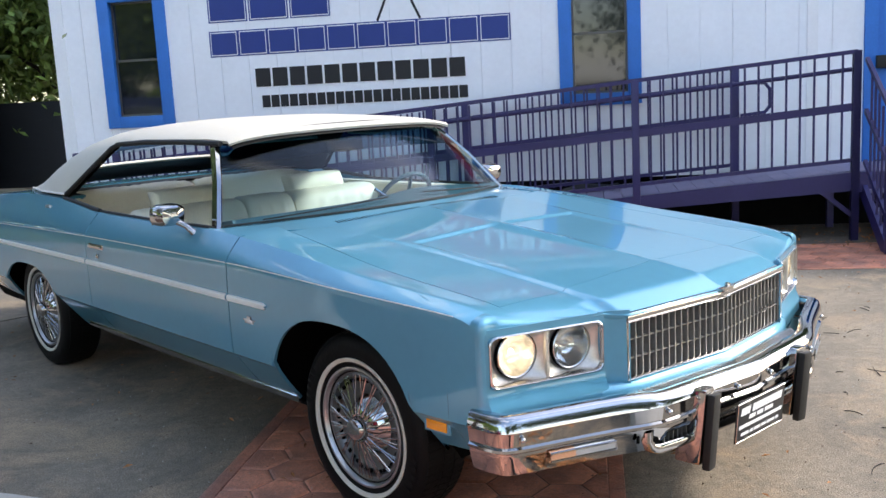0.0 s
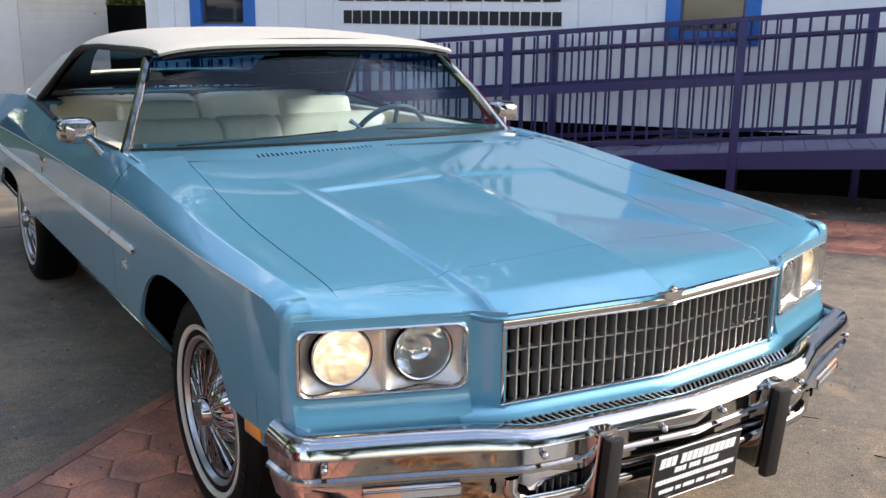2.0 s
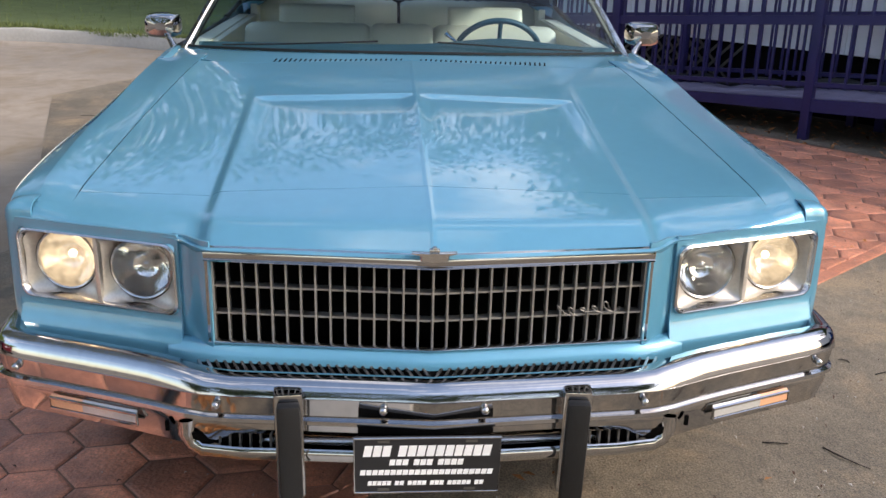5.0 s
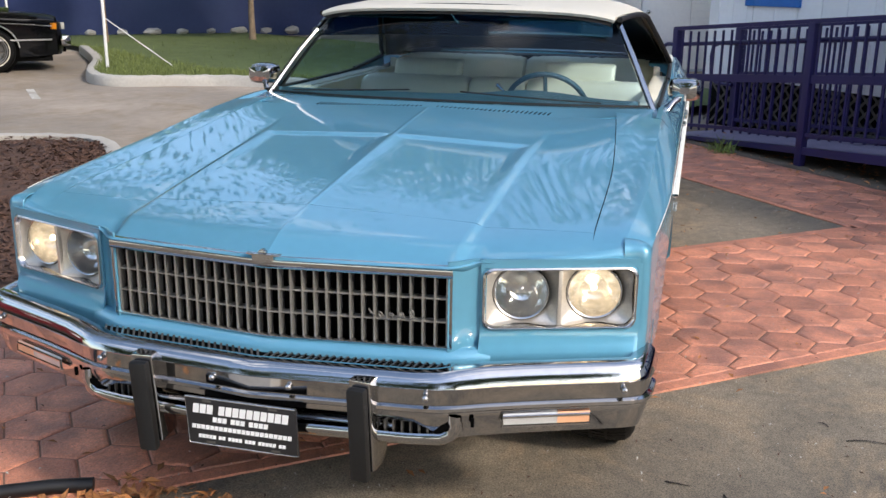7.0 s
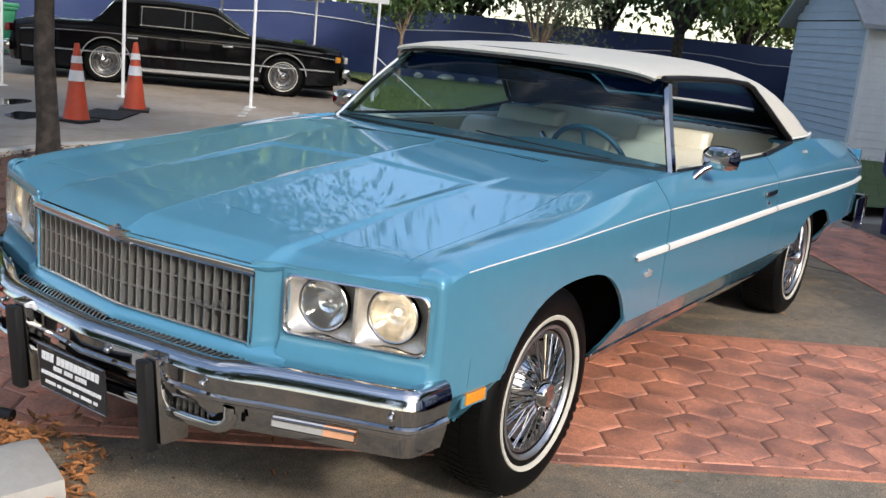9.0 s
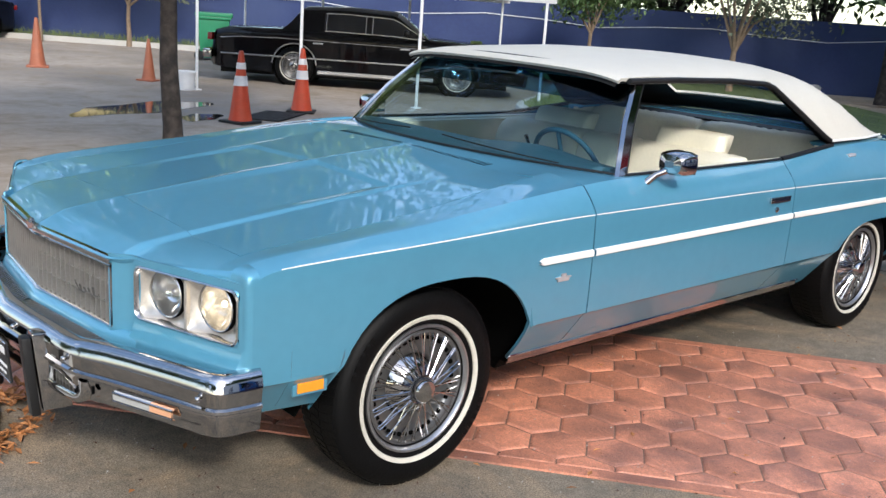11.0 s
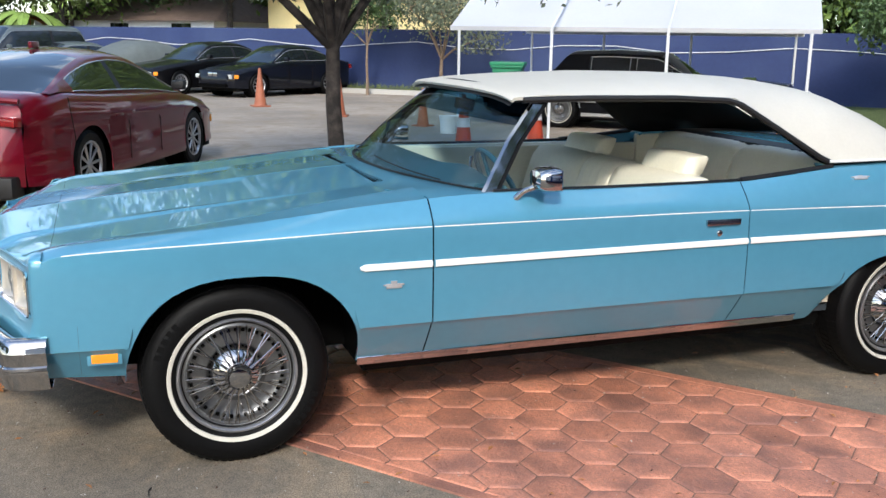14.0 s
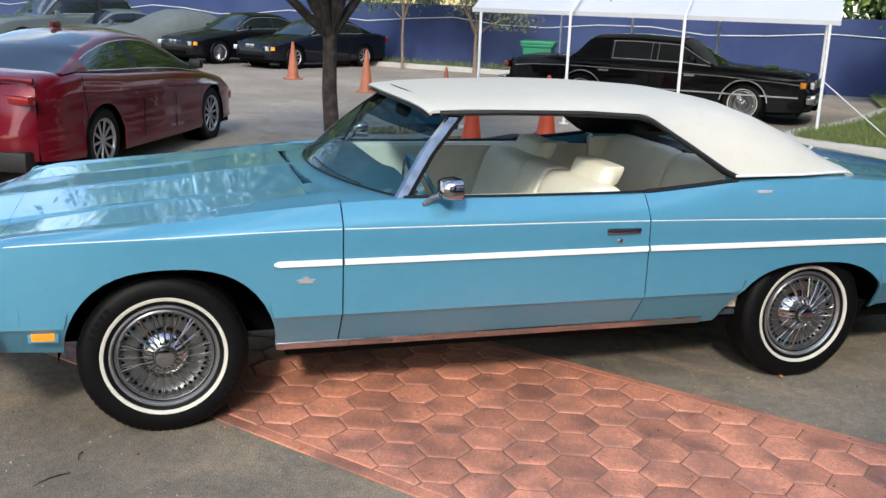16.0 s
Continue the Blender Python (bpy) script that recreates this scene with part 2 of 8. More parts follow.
M = {
    "paint": mat("turquoise paint", (0.098, 0.306, 0.436), 0.36, 0.30, 0.03, 3, coat=1.0, spec=0.05),
    "dish": mat("grey wheel dish", (0.20, 0.20, 0.20), 0.35, 0.8, 0.12, 14),
    "bezel_silver": mat("silver bezel", (0.60, 0.56, 0.50), 0.40, 0.75, 0.10, 16, bump=0.25, bump_scale=9),
    "lit_bowl": bowl_mat("lit lamp bowl"),
    "bright_trim": mat("bright trim", (0.66, 0.66, 0.66), 0.20, 0.6, 0.05, 9),
    "chrome": mat("chrome", (0.47, 0.465, 0.465), 0.06, 1.0, 0.05, 8),
    "dull_chrome": mat("satin chrome", (0.55, 0.54, 0.53), 0.24, 1.0, 0.08, 20),
    "grille_bar": mat("bright-edged grille bar", (0.36, 0.35, 0.33), 0.34, 0.7, 0.1, 20),
    "grille_grey": mat("grey grille plastic", (0.115, 0.11, 0.10), 0.42, 0.5, 0.1, 20),
    "black": mat("black rubber", (0.0045, 0.0045, 0.005), 0.55, 0, 0.2, 20, bump=0.1),
    "tyre": mat("tyre rubber", (0.0026, 0.0026, 0.0028), 0.55, 0, 0.25, 12, bump=0.15, bump_scale=90, spec=0.16),
    "white_band": mat("whitewall rubber", (0.60, 0.57, 0.49), 0.5, 0, 0.06, 10, second=(0.5, 0.46, 0.4), stain=0.25, stain_scale=6),
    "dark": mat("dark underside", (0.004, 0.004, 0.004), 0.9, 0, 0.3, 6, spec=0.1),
    # near-black: puts the shade of wells, slots and gaps into the colour; also rubber
    "well": mat("recess shade and black rubber", (0.002, 0.002, 0.002), 0.95, 0, 0.3, 6, spec=0.05),
    "vinyl": mat("white vinyl top", (0.57, 0.54, 0.465), 0.55, 0, 0.03, 8, bump=0.12, bump_scale=420, second=(0.51, 0.48, 0.41), stain=0.25, stain_scale=1.4),
    "leather": mat("cream leather", (0.88, 0.83, 0.66), 0.42, 0, 0.04, 8, bump=0.05, bump_scale=200, second=(0.76, 0.69, 0.50), stain=0.2, stain_scale=3),
    "carpet": mat("dark carpet", (0.03, 0.04, 0.05), 0.95, 0, 0.25, 30, bump=0.3, bump_scale=200),
    "dash": mat("blue dash", (0.045, 0.125, 0.160), 0.5, 0, 0.08, 12),
    "white_trim": mat("white moulding", (0.82, 0.81, 0.76), 0.4, 0, 0.03, 10),
    "lens": lens_mat("pressed lamp glass"),
    "lit_lens": lens_mat("lit lamp glass", 1.15),
    "glass": glass_mat("tinted glass", (0.50, 0.69, 0.77), 0.04, 1.42),
    "band": glass_mat("shade band glass", (0.10, 0.24, 0.36), 0.1, 1.1),
    "clear": glass_mat("clear glass", (0.97, 0.98, 0.97), 0.02),
    "dark_glass": mat("dark glass", (0.010, 0.013, 0.016), 0.04, 0, 0.1, 4, coat=0.5),
    "pale_amber": mat("pale amber lens", (0.70, 0.36, 0.20), 0.15, 0, 0.1, 30, coat=0.8),
    "amber": mat("amber lens", (0.85, 0.30, 0.02), 0.15, 0, 0.08, 30, coat=0.6),
    "reflector": mat("lamp reflector", (0.95, 0.95, 0.94), 0.06, 1.0, 0.03, 30, bump=0.10, bump_scale=30),
    "bulb": glow_mat("lit lamp", (1.0, 0.80, 0.52), 14.0),
    "concrete": mat("concrete slab", (0.212, 0.175, 0.128), 0.85, 0, 0.26, 2.2, bump=0.45, bump_scale=150, second=(0.088, 0.077, 0.062), stain=0.95, stain_scale=0.85, speck=0.42, sand=(0.310, 0.232, 0.150)),
    "asphalt": mat("worn lot paving", (0.335, 0.278, 0.220), 0.9, 0, 0.16, 0.8, bump=0.3, bump_scale=90, second=(0.115, 0.105, 0.093), stain=0.7, stain_scale=0.25, speck=0.18, sand=(0.24, 0.185, 0.125)),
    "paver": mat("red stamped paver", (0.60, 0.245, 0.150), 0.46, 0, 0.24, 5, bump=0.5, bump_scale=70, second=(0.235, 0.112, 0.084), stain=0.85, stain_scale=4.5, island=0.20, speck=0.22, drift=True),
    "joint": mat("paver joint", (0.21, 0.122, 0.088), 0.95, 0, 0.3, 10, bump=0.3),
    "line_paint": mat("worn parking line paint", (0.50, 0.48, 0.43), 0.8, 0, 0.18, 6, bump=0.3, bump_scale=90, second=(0.24, 0.215, 0.175), stain=0.95, stain_scale=4.0, speck=0.18),
    "kerb": mat("kerb concrete", (0.43, 0.41, 0.37), 0.85, 0, 0.12, 3, bump=0.3, bump_scale=80, second=(0.32, 0.30, 0.27), stain=0.5, stain_scale=1.5),
    "mulch": mat("mulch bed", (0.085, 0.045, 0.032), 0.95, 0, 0.4, 14, bump=1.0, bump_scale=45),
    "soil": mat("dry soil", (0.15, 0.115, 0.085), 0.95, 0, 0.3, 6, bump=0.8, bump_scale=40),
    "leaf_litter": mat("dry leaves", (0.36, 0.15, 0.05), 0.8, 0, 0.3, 20, island=0.45),
    "siding": mat("white panel siding", (0.89, 0.90, 0.915), 0.55, 0, 0.03, 2.5, bump=0.06, bump_scale=25, second=(0.80, 0.82, 0.85), stain=0.22, stain_scale=0.8),
    "blue_trim": mat("bright blue paint", (0.022, 0.17, 0.55), 0.45, 0, 0.08, 5),
    "purple": mat("purple rail paint", (0.024, 0.019, 0.100), 0.4, 0.1, 0.12, 8, second=(0.016, 0.013, 0.062), stain=0.5, stain_scale=4),
    "deck": mat("grey purple deck", (0.20, 0.18, 0.27), 0.7, 0, 0.12, 6),
    "navy": mat("navy sign paint", (0.018, 0.045, 0.23), 0.5, 0, 0.05, 6),
    "ink": mat("black sign paint", (0.012, 0.012, 0.014), 0.5, 0, 0.1, 6),
    "sign_white": mat("white sign paint", (0.85, 0.85, 0.85), 0.5, 0, 0.03, 6),
    "sign_red": mat("red sign paint", (0.55, 0.025, 0.03), 0.45, 0, 0.05, 6),
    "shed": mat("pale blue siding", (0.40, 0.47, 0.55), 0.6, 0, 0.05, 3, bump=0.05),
    "roof_grey": mat("grey shingle roof", (0.30, 0.30, 0.30), 0.85, 0, 0.15, 5, bump=0.4),
    "pale_panel": mat("white roof and brightened siding", (0.7, 0.72, 0.74), 0.5, 0.2, 0.06, 4),
    "wall_blue": mat("blue block wall", (0.024, 0.040, 0.118), 0.8, 0, 0.10, 1.2, bump=0.15, bump_scale=40, second=(0.055, 0.080, 0.165), stain=0.45, stain_scale=0.5),
    "canopy": cloth_mat("white canopy sheet", (0.72, 0.72, 0.73), 0.30),
    "pole": mat("white steel pole", (0.78, 0.78, 0.77), 0.4, 0.1, 0.06, 10),
    "green_bin": mat("green plastic", (0.016, 0.20, 0.09), 0.45, 0, 0.08, 6),
    "orange": mat("orange cone plastic", (0.55, 0.060, 0.018), 0.5, 0, 0.10, 9, second=(0.32, 0.07, 0.03), stain=0.4, stain_scale=5),
    "old_orange": mat("faded cone plastic", (0.34, 0.105, 0.05), 0.6, 0, 0.15, 9, second=(0.24, 0.09, 0.05), stain=0.5, stain_scale=5),
    "band_white": mat("reflective band", (0.75, 0.73, 0.71), 0.35, 0, 0.08, 12),
    "bark": mat("tree bark", (0.016, 0.013, 0.0115), 0.9, 0, 0.35, 9, bump=1.0, bump_scale=28, second=(0.062, 0.050, 0.043), stain=0.8, stain_scale=11.0, speck=0.2),
    "leaf": mat("green leaves", (0.060, 0.105, 0.030), 0.55, 0, 0.3, 3, island=0.4),
    # paler than leaf: sunshine on the far crowns is put into the colour
    "leaf_light": mat("light green and sunlit leaves", (0.17, 0.25, 0.055), 0.55, 0, 0.3, 3, island=0.4),
    "leaf_grey": mat("grey green leaves", (0.12, 0.14, 0.085), 0.6, 0, 0.3, 3, island=0.4),
    "grass": mat("lawn soil", (0.085, 0.115, 0.035), 0.95, 0, 0.3, 4, bump=0.8, bump_scale=60),
    "blade": mat("grass blades", (0.13, 0.165, 0.045), 0.7, 0, 0.3, 6, island=0.4),
    "black_paint": mat("black car paint", (0.004, 0.004, 0.005), 0.4, 0, 0.1, 3, coat=0.55, spec=0.05),
    "navy_paint": mat("dark blue car paint", (0.004, 0.005, 0.009), 0.4, 0, 0.1, 3, coat=0.6, spec=0.05),
    "red_paint": mat("dark red car paint", (0.125, 0.002, 0.010), 0.30, 0.2, 0.06, 3, coat=0.8, spec=0.1),
    "grey_paint": mat("grey green car paint", (0.11, 0.13, 0.13), 0.35, 0.2, 0.06, 3, coat=0.7),
    "tarp": mat("grey car cover", (0.11, 0.125, 0.12), 0.75, 0, 0.12, 5, bump=0.4, bump_scale=12),
    "tail_red": mat("red tail lens", (0.20, 0.004, 0.006), 0.15, 0, 0.08, 20, coat=0.8),
    "lamp_white": mat("clear lamp lens", (0.6, 0.6, 0.58), 0.12, 0.4, 0.08, 20, coat=0.8),
    "alloy": mat("alloy wheel", (0.46, 0.46, 0.47), 0.3, 0.9, 0.06, 10),
    "house": mat("cream house wall", (0.72, 0.60, 0.30), 0.8, 0, 0.06, 2),
    "roof_brown": mat("brown shingle roof", (0.16, 0.11, 0.085), 0.9, 0, 0.2, 4, bump=0.5),
    "puddle": mat("wet patch", (0.035, 0.035, 0.035), 0.05, 0, 0.2, 4, coat=0.6),
    "steel": mat("grate steel", (0.05, 0.05, 0.05), 0.6, 0.6, 0.2, 9),
    "cable": mat("white cable", (0.7, 0.7, 0.7), 0.5, 0, 0.05, 9),
    "tan_trunk": mat("pale bark", (0.21, 0.15, 0.10), 0.9, 0, 0.3, 8, bump=0.8, bump_scale=30),
}

M["paint"].node_tree.nodes["Principled BSDF"].inputs["Coat IOR"].default_value = 1.68

# ---- mesh helpers ----
def part(name, bm, material, parent=None, label="", smooth=40.0, at=None, kind=""):
    """Links a bmesh as one mesh object, under a thing or on its own."""
    me = bpy.data.meshes.new(name)
    bm.normal_update()
    bm.to_mesh(me)
    bm.free()
    me.materials.append(M[material])
    if smooth:
        me.shade_smooth()
        me.set_sharp_from_angle(angle=radians(smooth))
    ob = new(name, me)
    if parent is not None:
        ob.parent = parent
    if at is not None:
        ob.matrix_basis = at
    if label:
        ob["label"] = label
    if kind:
        ob["kind"] = kind
    return ob


def thing(name, label, category, at=None, group="", kind=""):
    ob = new(name)
    ob.empty_display_size = 0.1
    if at is not None:
        ob.matrix_basis = at
    return tagged(ob, label, category, group, kind)


def add_box(bm, x0, x1, y0, y1, z0, z1, m=None, bevel=0.0):
    """An axis-aligned box between the given limits, with chamfered edges where asked."""
    made = bmesh.ops.create_cube(bm, size=1.0)["verts"]
    for v in made:
        v.co = Vector(((x0 + x1) / 2 + v.co.x * (x1 - x0), (y0 + y1) / 2 + v.co.y * (y1 - y0), (z0 + z1) / 2 + v.co.z * (z1 - z0)))
    if bevel:
        edges = list({e for v in made for e in v.link_edges})
        out = bmesh.ops.bevel(bm, geom=edges, offset=bevel, segments=2, affect="EDGES", profile=0.6)
        made = list({v for f in out["faces"] for v in f.verts} | {v for v in made if v.is_valid})
    if m is not None:
        for v in made:
            v.co = m @ v.co
    return made


def box(x0, x1, y0, y1, z0, z1, m=None, bevel=0.0):
    bm = bmesh.new()
    add_box(bm, x0, x1, y0, y1, z0, z1, m, bevel)
    return bm


def add_grid(bm, rows, close_u=False, close_v=False, flip=False):
    """Quads through rows of points."""
    vs = [[bm.verts.new(p) for p in r] for r in rows]
    nr, nc = len(vs), len(vs[0])
    for i in range(nr if close_u else nr - 1):
        for j in range(nc if close_v else nc - 1):
            q = [vs[i][j], vs[i][(j + 1) % nc], vs[(i + 1) % nr][(j + 1) % nc], vs[(i + 1) % nr][j]]
            if len({tuple(round(c, 6) for c in v.co) for v in q}) < 3:
                continue
            try:
                bm.faces.new(q[::-1] if flip else q)
            except ValueError:
                pass
    return vs


def grid(rows, close_u=False, close_v=False, flip=False, merge=1e-5):
    bm = bmesh.new()
    add_grid(bm, rows, close_u, close_v, flip)
    if merge:
        bmesh.ops.remove_doubles(bm, verts=bm.verts, dist=merge)
    return bm


def add_tube(bm, pts, r, sides=8, caps=True):
    """A round bar along points; r a number or one for each point."""
    pts = [Vector(p) for p in pts]
    rs = r if isinstance(r, (list, tuple)) else [r] * len(pts)
    rings, up = [], None
    for i, p in enumerate(pts):
        d = (pts[min(i + 1, len(pts) - 1)] - pts[max(i - 1, 0)]).normalized()
        ref = Vector((0, 0, 1)) if abs(d.z) < 0.9 else Vector((1, 0, 0))
        if up is None:
            up = (ref - ref.dot(d) * d).normalized()
        up = (up - up.dot(d) * d).normalized()
        side = d.cross(up)
        rings.append([p + rs[i] * (math.cos(2 * math.pi * k / sides) * up + math.sin(2 * math.pi * k / sides) * side) for k in range(sides)])
    vs = add_grid(bm, rings, close_v=True)
    if caps:
        bm.faces.new(vs[0])
        bm.faces.new(vs[-1][::-1])


def tube(pts, r, sides=8, caps=True):
    bm = bmesh.new()
    add_tube(bm, pts, r, sides, caps)
    return bm


def lathe(profile, sides=48, axis="y", closed=False):
    """Turned shape: profile of (radius, along)."""
    rows = []
    for r, a in profile:
        ring = []
        for k in range(sides):
            c, s = math.cos(2 * math.pi * k / sides), math.sin(2 * math.pi * k / sides)
            ring.append((r * c, a, r * s) if axis == "y" else (r * c, r * s, a))
        rows.append(ring)
    bm = grid(rows, close_u=closed, close_v=True)
    bmesh.ops.recalc_face_normals(bm, faces=bm.faces)
    return bm


def interp(x, pairs):
    """Smooth-ish interpolation through (x, value) pairs in rising order."""
    xs, ys = [p[0] for p in pairs], [p[1] for p in pairs]
    return float(np.interp(x, xs, ys))


def flow(x, pairs):
    """Curve without kinks through (x, value) pairs in rising order, never overshooting."""
    if x <= pairs[0][0]:
        return pairs[0][1]
    if x >= pairs[-1][0]:
        return pairs[-1][1]
    n = len(pairs)
    h = [pairs[i + 1][0] - pairs[i][0] for i in range(n - 1)]
    d = [(pairs[i + 1][1] - pairs[i][1]) / h[i] for i in range(n - 1)]
    k = next(i for i in range(n - 1) if x <= pairs[i + 1][0])

    def slope(i):
        if i == 0 or i == n - 1:
            return d[0] if i == 0 else d[-1]
        if d[i - 1] * d[i] <= 0:
            return 0.0
        w1, w2 = 2 * h[i] + h[i - 1], h[i] + 2 * h[i - 1]
        return (w1 + w2) / (w1 / d[i - 1] + w2 / d[i])
    t = (x - pairs[k][0]) / h[k]
    a, b, m0, m1 = pairs[k][1], pairs[k + 1][1], slope(k) * h[k], slope(k + 1) * h[k]
    return (2 * t ** 3 - 3 * t * t + 1) * a + (t ** 3 - 2 * t * t + t) * m0 + (3 * t * t - 2 * t ** 3) * b + (t ** 3 - t * t) * m1


def solid(ob, thickness, offset=-1.0, inside=(-1.5, 0, 0.3)):
    """Gives a sheet thickness, on the side of the given inner point."""
    c = Vector(inside)
    if sum(p.normal.dot(p.center - c) * p.area for p in ob.data.polygons) < 0:
        ob.data.flip_normals()
    uses = collections.Counter(k for p in ob.data.polygons for k in p.edge_keys)
    for e in ob.data.edges:
        if uses[e.key] == 1:
            e.use_edge_sharp = True           # cut edges stay crisp
    mod = ob.modifiers.new("thickness", "SOLIDIFY")
    mod.thickness, mod.offset = thickness, offset
    crisp = ob.modifiers.new("crisp", "WEIGHTED_NORMAL")
    crisp.keep_sharp, crisp.weight = True, 90
    return ob


def span(a, b, n):
    return [a + (b - a) * i / (n - 1) for i in range(n)]


def letters(name, body, size, material, parent, at, depth=0.004, shear=0.0, spread=0.0):
    """Writing in the built-in font, as a mesh."""
    cu = bpy.data.curves.new(name, "FONT")
    cu.body, cu.size, cu.extrude, cu.align_x, cu.align_y, cu.shear, cu.offset = body, size, depth, "CENTER", "BOTTOM_BASELINE", shear, spread
    tmp = bpy.data.objects.new(name, cu)
    me = bpy.data.meshes.new_from_object(tmp)
    bpy.data.objects.remove(tmp)
    bpy.data.curves.remove(cu)
    me.materials.clear()
    me.materials.append(M[material])
    ob = new(name, me)
    ob.parent, ob.matrix_basis = parent, at
    return ob


SITE = pose(0, 0, 0, 0, 0, 38.9) @ pose(-0.06, 0, 0)         # along the office wall (x) and towards it (y)


# ---- the turquoise convertible: x ahead, y to its left, front axle at x = 0 ----
WB, HUB = 3.086, 0.345
car = thing("convertible_car", "turquoise 1970s convertible with white soft top, parked on pavers", "car")


def ease(f):
    f = max(0.0, min(1.0, f))
    return f * f * (3 - 2 * f)


def half_width(x):
    return flow(x, [(-4.6, 0.90), (-4.2, 0.955), (-3.6, 0.98), (-2.6, 0.985), (0.1, 0.985), (0.45, 0.972), (0.7, 0.950), (0.8, 0.935)])


def pin_z(x):
    return flow(x, [(-4.6, 0.80), (-3.4, 0.847), (-1.7, 0.876), (-0.72, 0.878), (0.0, 0.862), (0.56, 0.843), (0.62, 0.835), (0.68, 0.812), (0.8, 0.80)])


def crown_z(x):
    """Height of the shoulder: fender top, door belt, quarter top."""
    return crown_line(x) - nose_dip(lip_x(crown_y(x)) - x, crown_y(x))


def crown_line(x):
    return flow(x, [(-4.6, 0.90), (-4.2, 0.955), (-3.6, 1.01), (-3.1, 1.035), (-2.7, 1.03), (-2.4, 1.005), (-2.1, 0.983), (-1.5, 0.980), (-0.95, 0.984), (-0.6, 0.966), (0.0, 0.909), (0.4, 0.878), (0.6, 0.861), (0.7, 0.852), (0.8, 0.844)])


def nose_dip(d, y):
    """Roll-over of the top surface before its front edge: a crease over the grille, a soft round over the lamps."""
    mid = 0.0 if d >= 0.100 else (0.30 * (0.100 - d) ** 2 / 0.06 if d >= 0.070 else 0.0045 + 0.30 * (0.070 - d))
    out = 0.022 * (max(0.0, 0.18 - d) / 0.18) ** 2.4
    k = ease((abs(y) - 0.49) / 0.08)
    return mid * (1 - k) + out * k


def crown_y(x):
    return half_width(x) - interp(x, [(-4.6, 0.10), (-3.0, 0.10), (-2.0, 0.085), (-0.9, 0.08), (0.0, 0.075), (0.8, 0.075)])


def rocker_z(x):
    return interp(x, [(-4.6, 0.42), (-3.5, 0.36), (-2.5, 0.315), (-0.45, 0.315), (0.4, 0.375), (0.8, 0.40)])


def side_y(x, z):
    """Where the body side stands at height z."""
    w, p, c = half_width(x), pin_z(x), crown_z(x)
    if z >= p:
        f = min(1.0, (z - p) / max(c - p, 1e-3))
        return w - 0.006 - (w - 0.006 - crown_y(x)) * (f ** 1.35)
    return w + interp(z, [(0.30, -0.160), (0.40, -0.083), (0.497, -0.016), (0.508, -0.002), (0.62, 0.0), (0.76, -0.001), (0.95, -0.008)])


ARCHES = {"front": (-0.015, 0.425, 0.735), "rear": (-WB + 0.02, 0.455, 0.640)}


def arch_z(x, which):
    cx, hw, top = ARCHES[which]
    f = min(1.0, abs(x - cx) / hw)
    return 0.34 + (top - 0.34) * (1 - f ** 2.6) ** (1 / 2.2)


def side_panel(name, xs, low, sign, top=None, label=""):
    """A stretch of the body side from its lower edge over the shoulder; low gives the lower edge, top what follows inward."""
    rows = []
    for x in xs:
        z0, p, c = low(x), pin_z(x), crown_z(x)
        zs = sorted(set([z0 + (p - z0) * k / 10 for k in range(11)] + [z for z in (0.497, 0.508) if z0 < z < p]))
        zs = zs if len(zs) == 13 else [z0 + (p - z0) * k / 12 for k in range(13)]
        zs += [p + (c - p) * f for f in (0.15, 0.32, 0.5, 0.68, 0.84, 0.94, 1.0)]
        col = [(x, sign * side_y(x, z), z) for z in zs]
        col += [(q[0], sign * q[1], q[2]) for q in (top(x) if top else [])]
        rows.append(col)
    ob = part(name, grid(rows, flip=sign < 0), "paint", car, label, smooth=28)
    return solid(ob, 0.012)


# top surface of hood, nose and fenders
def hood_mid(x):
    return 0.937 - 0.1028 * x - 0.016 * x * x - (0.12 * (x - 0.66) ** 2 if x > 0.66 else 0.0)


def seam_y(x):
    return flow(x, [(-0.8, 0.72), (-0.45, 0.755), (0.2, 0.795), (0.72, 0.80)])


def ridge_y(x):
    return flow(x, [(-0.62, 0.53), (-0.35, 0.505), (0.1, 0.486), (0.7, 0.476), (1.0, 0.472)])


def nose_x(y):
    """Plan of the front: the prow of the grille, then the swept-back lamp panels."""
    a = abs(y)
    return interp(a, [(0.0, 0.925), (0.482, 0.872), (0.515, 0.852), (0.54, 0.832), (0.93, 0.697), (0.96, 0.662)])


def lip_x(y):
    """Front edge of the top surface in plan, rounded between prow and lamp panel."""
    a = abs(y)
    return (nose_x(min(a, 0.48)) - 0.010) * (1 - ease((a - 0.467) / 0.075)) + (nose_x(max(a, 0.54)) - 0.020) * ease((a - 0.467) / 0.075)


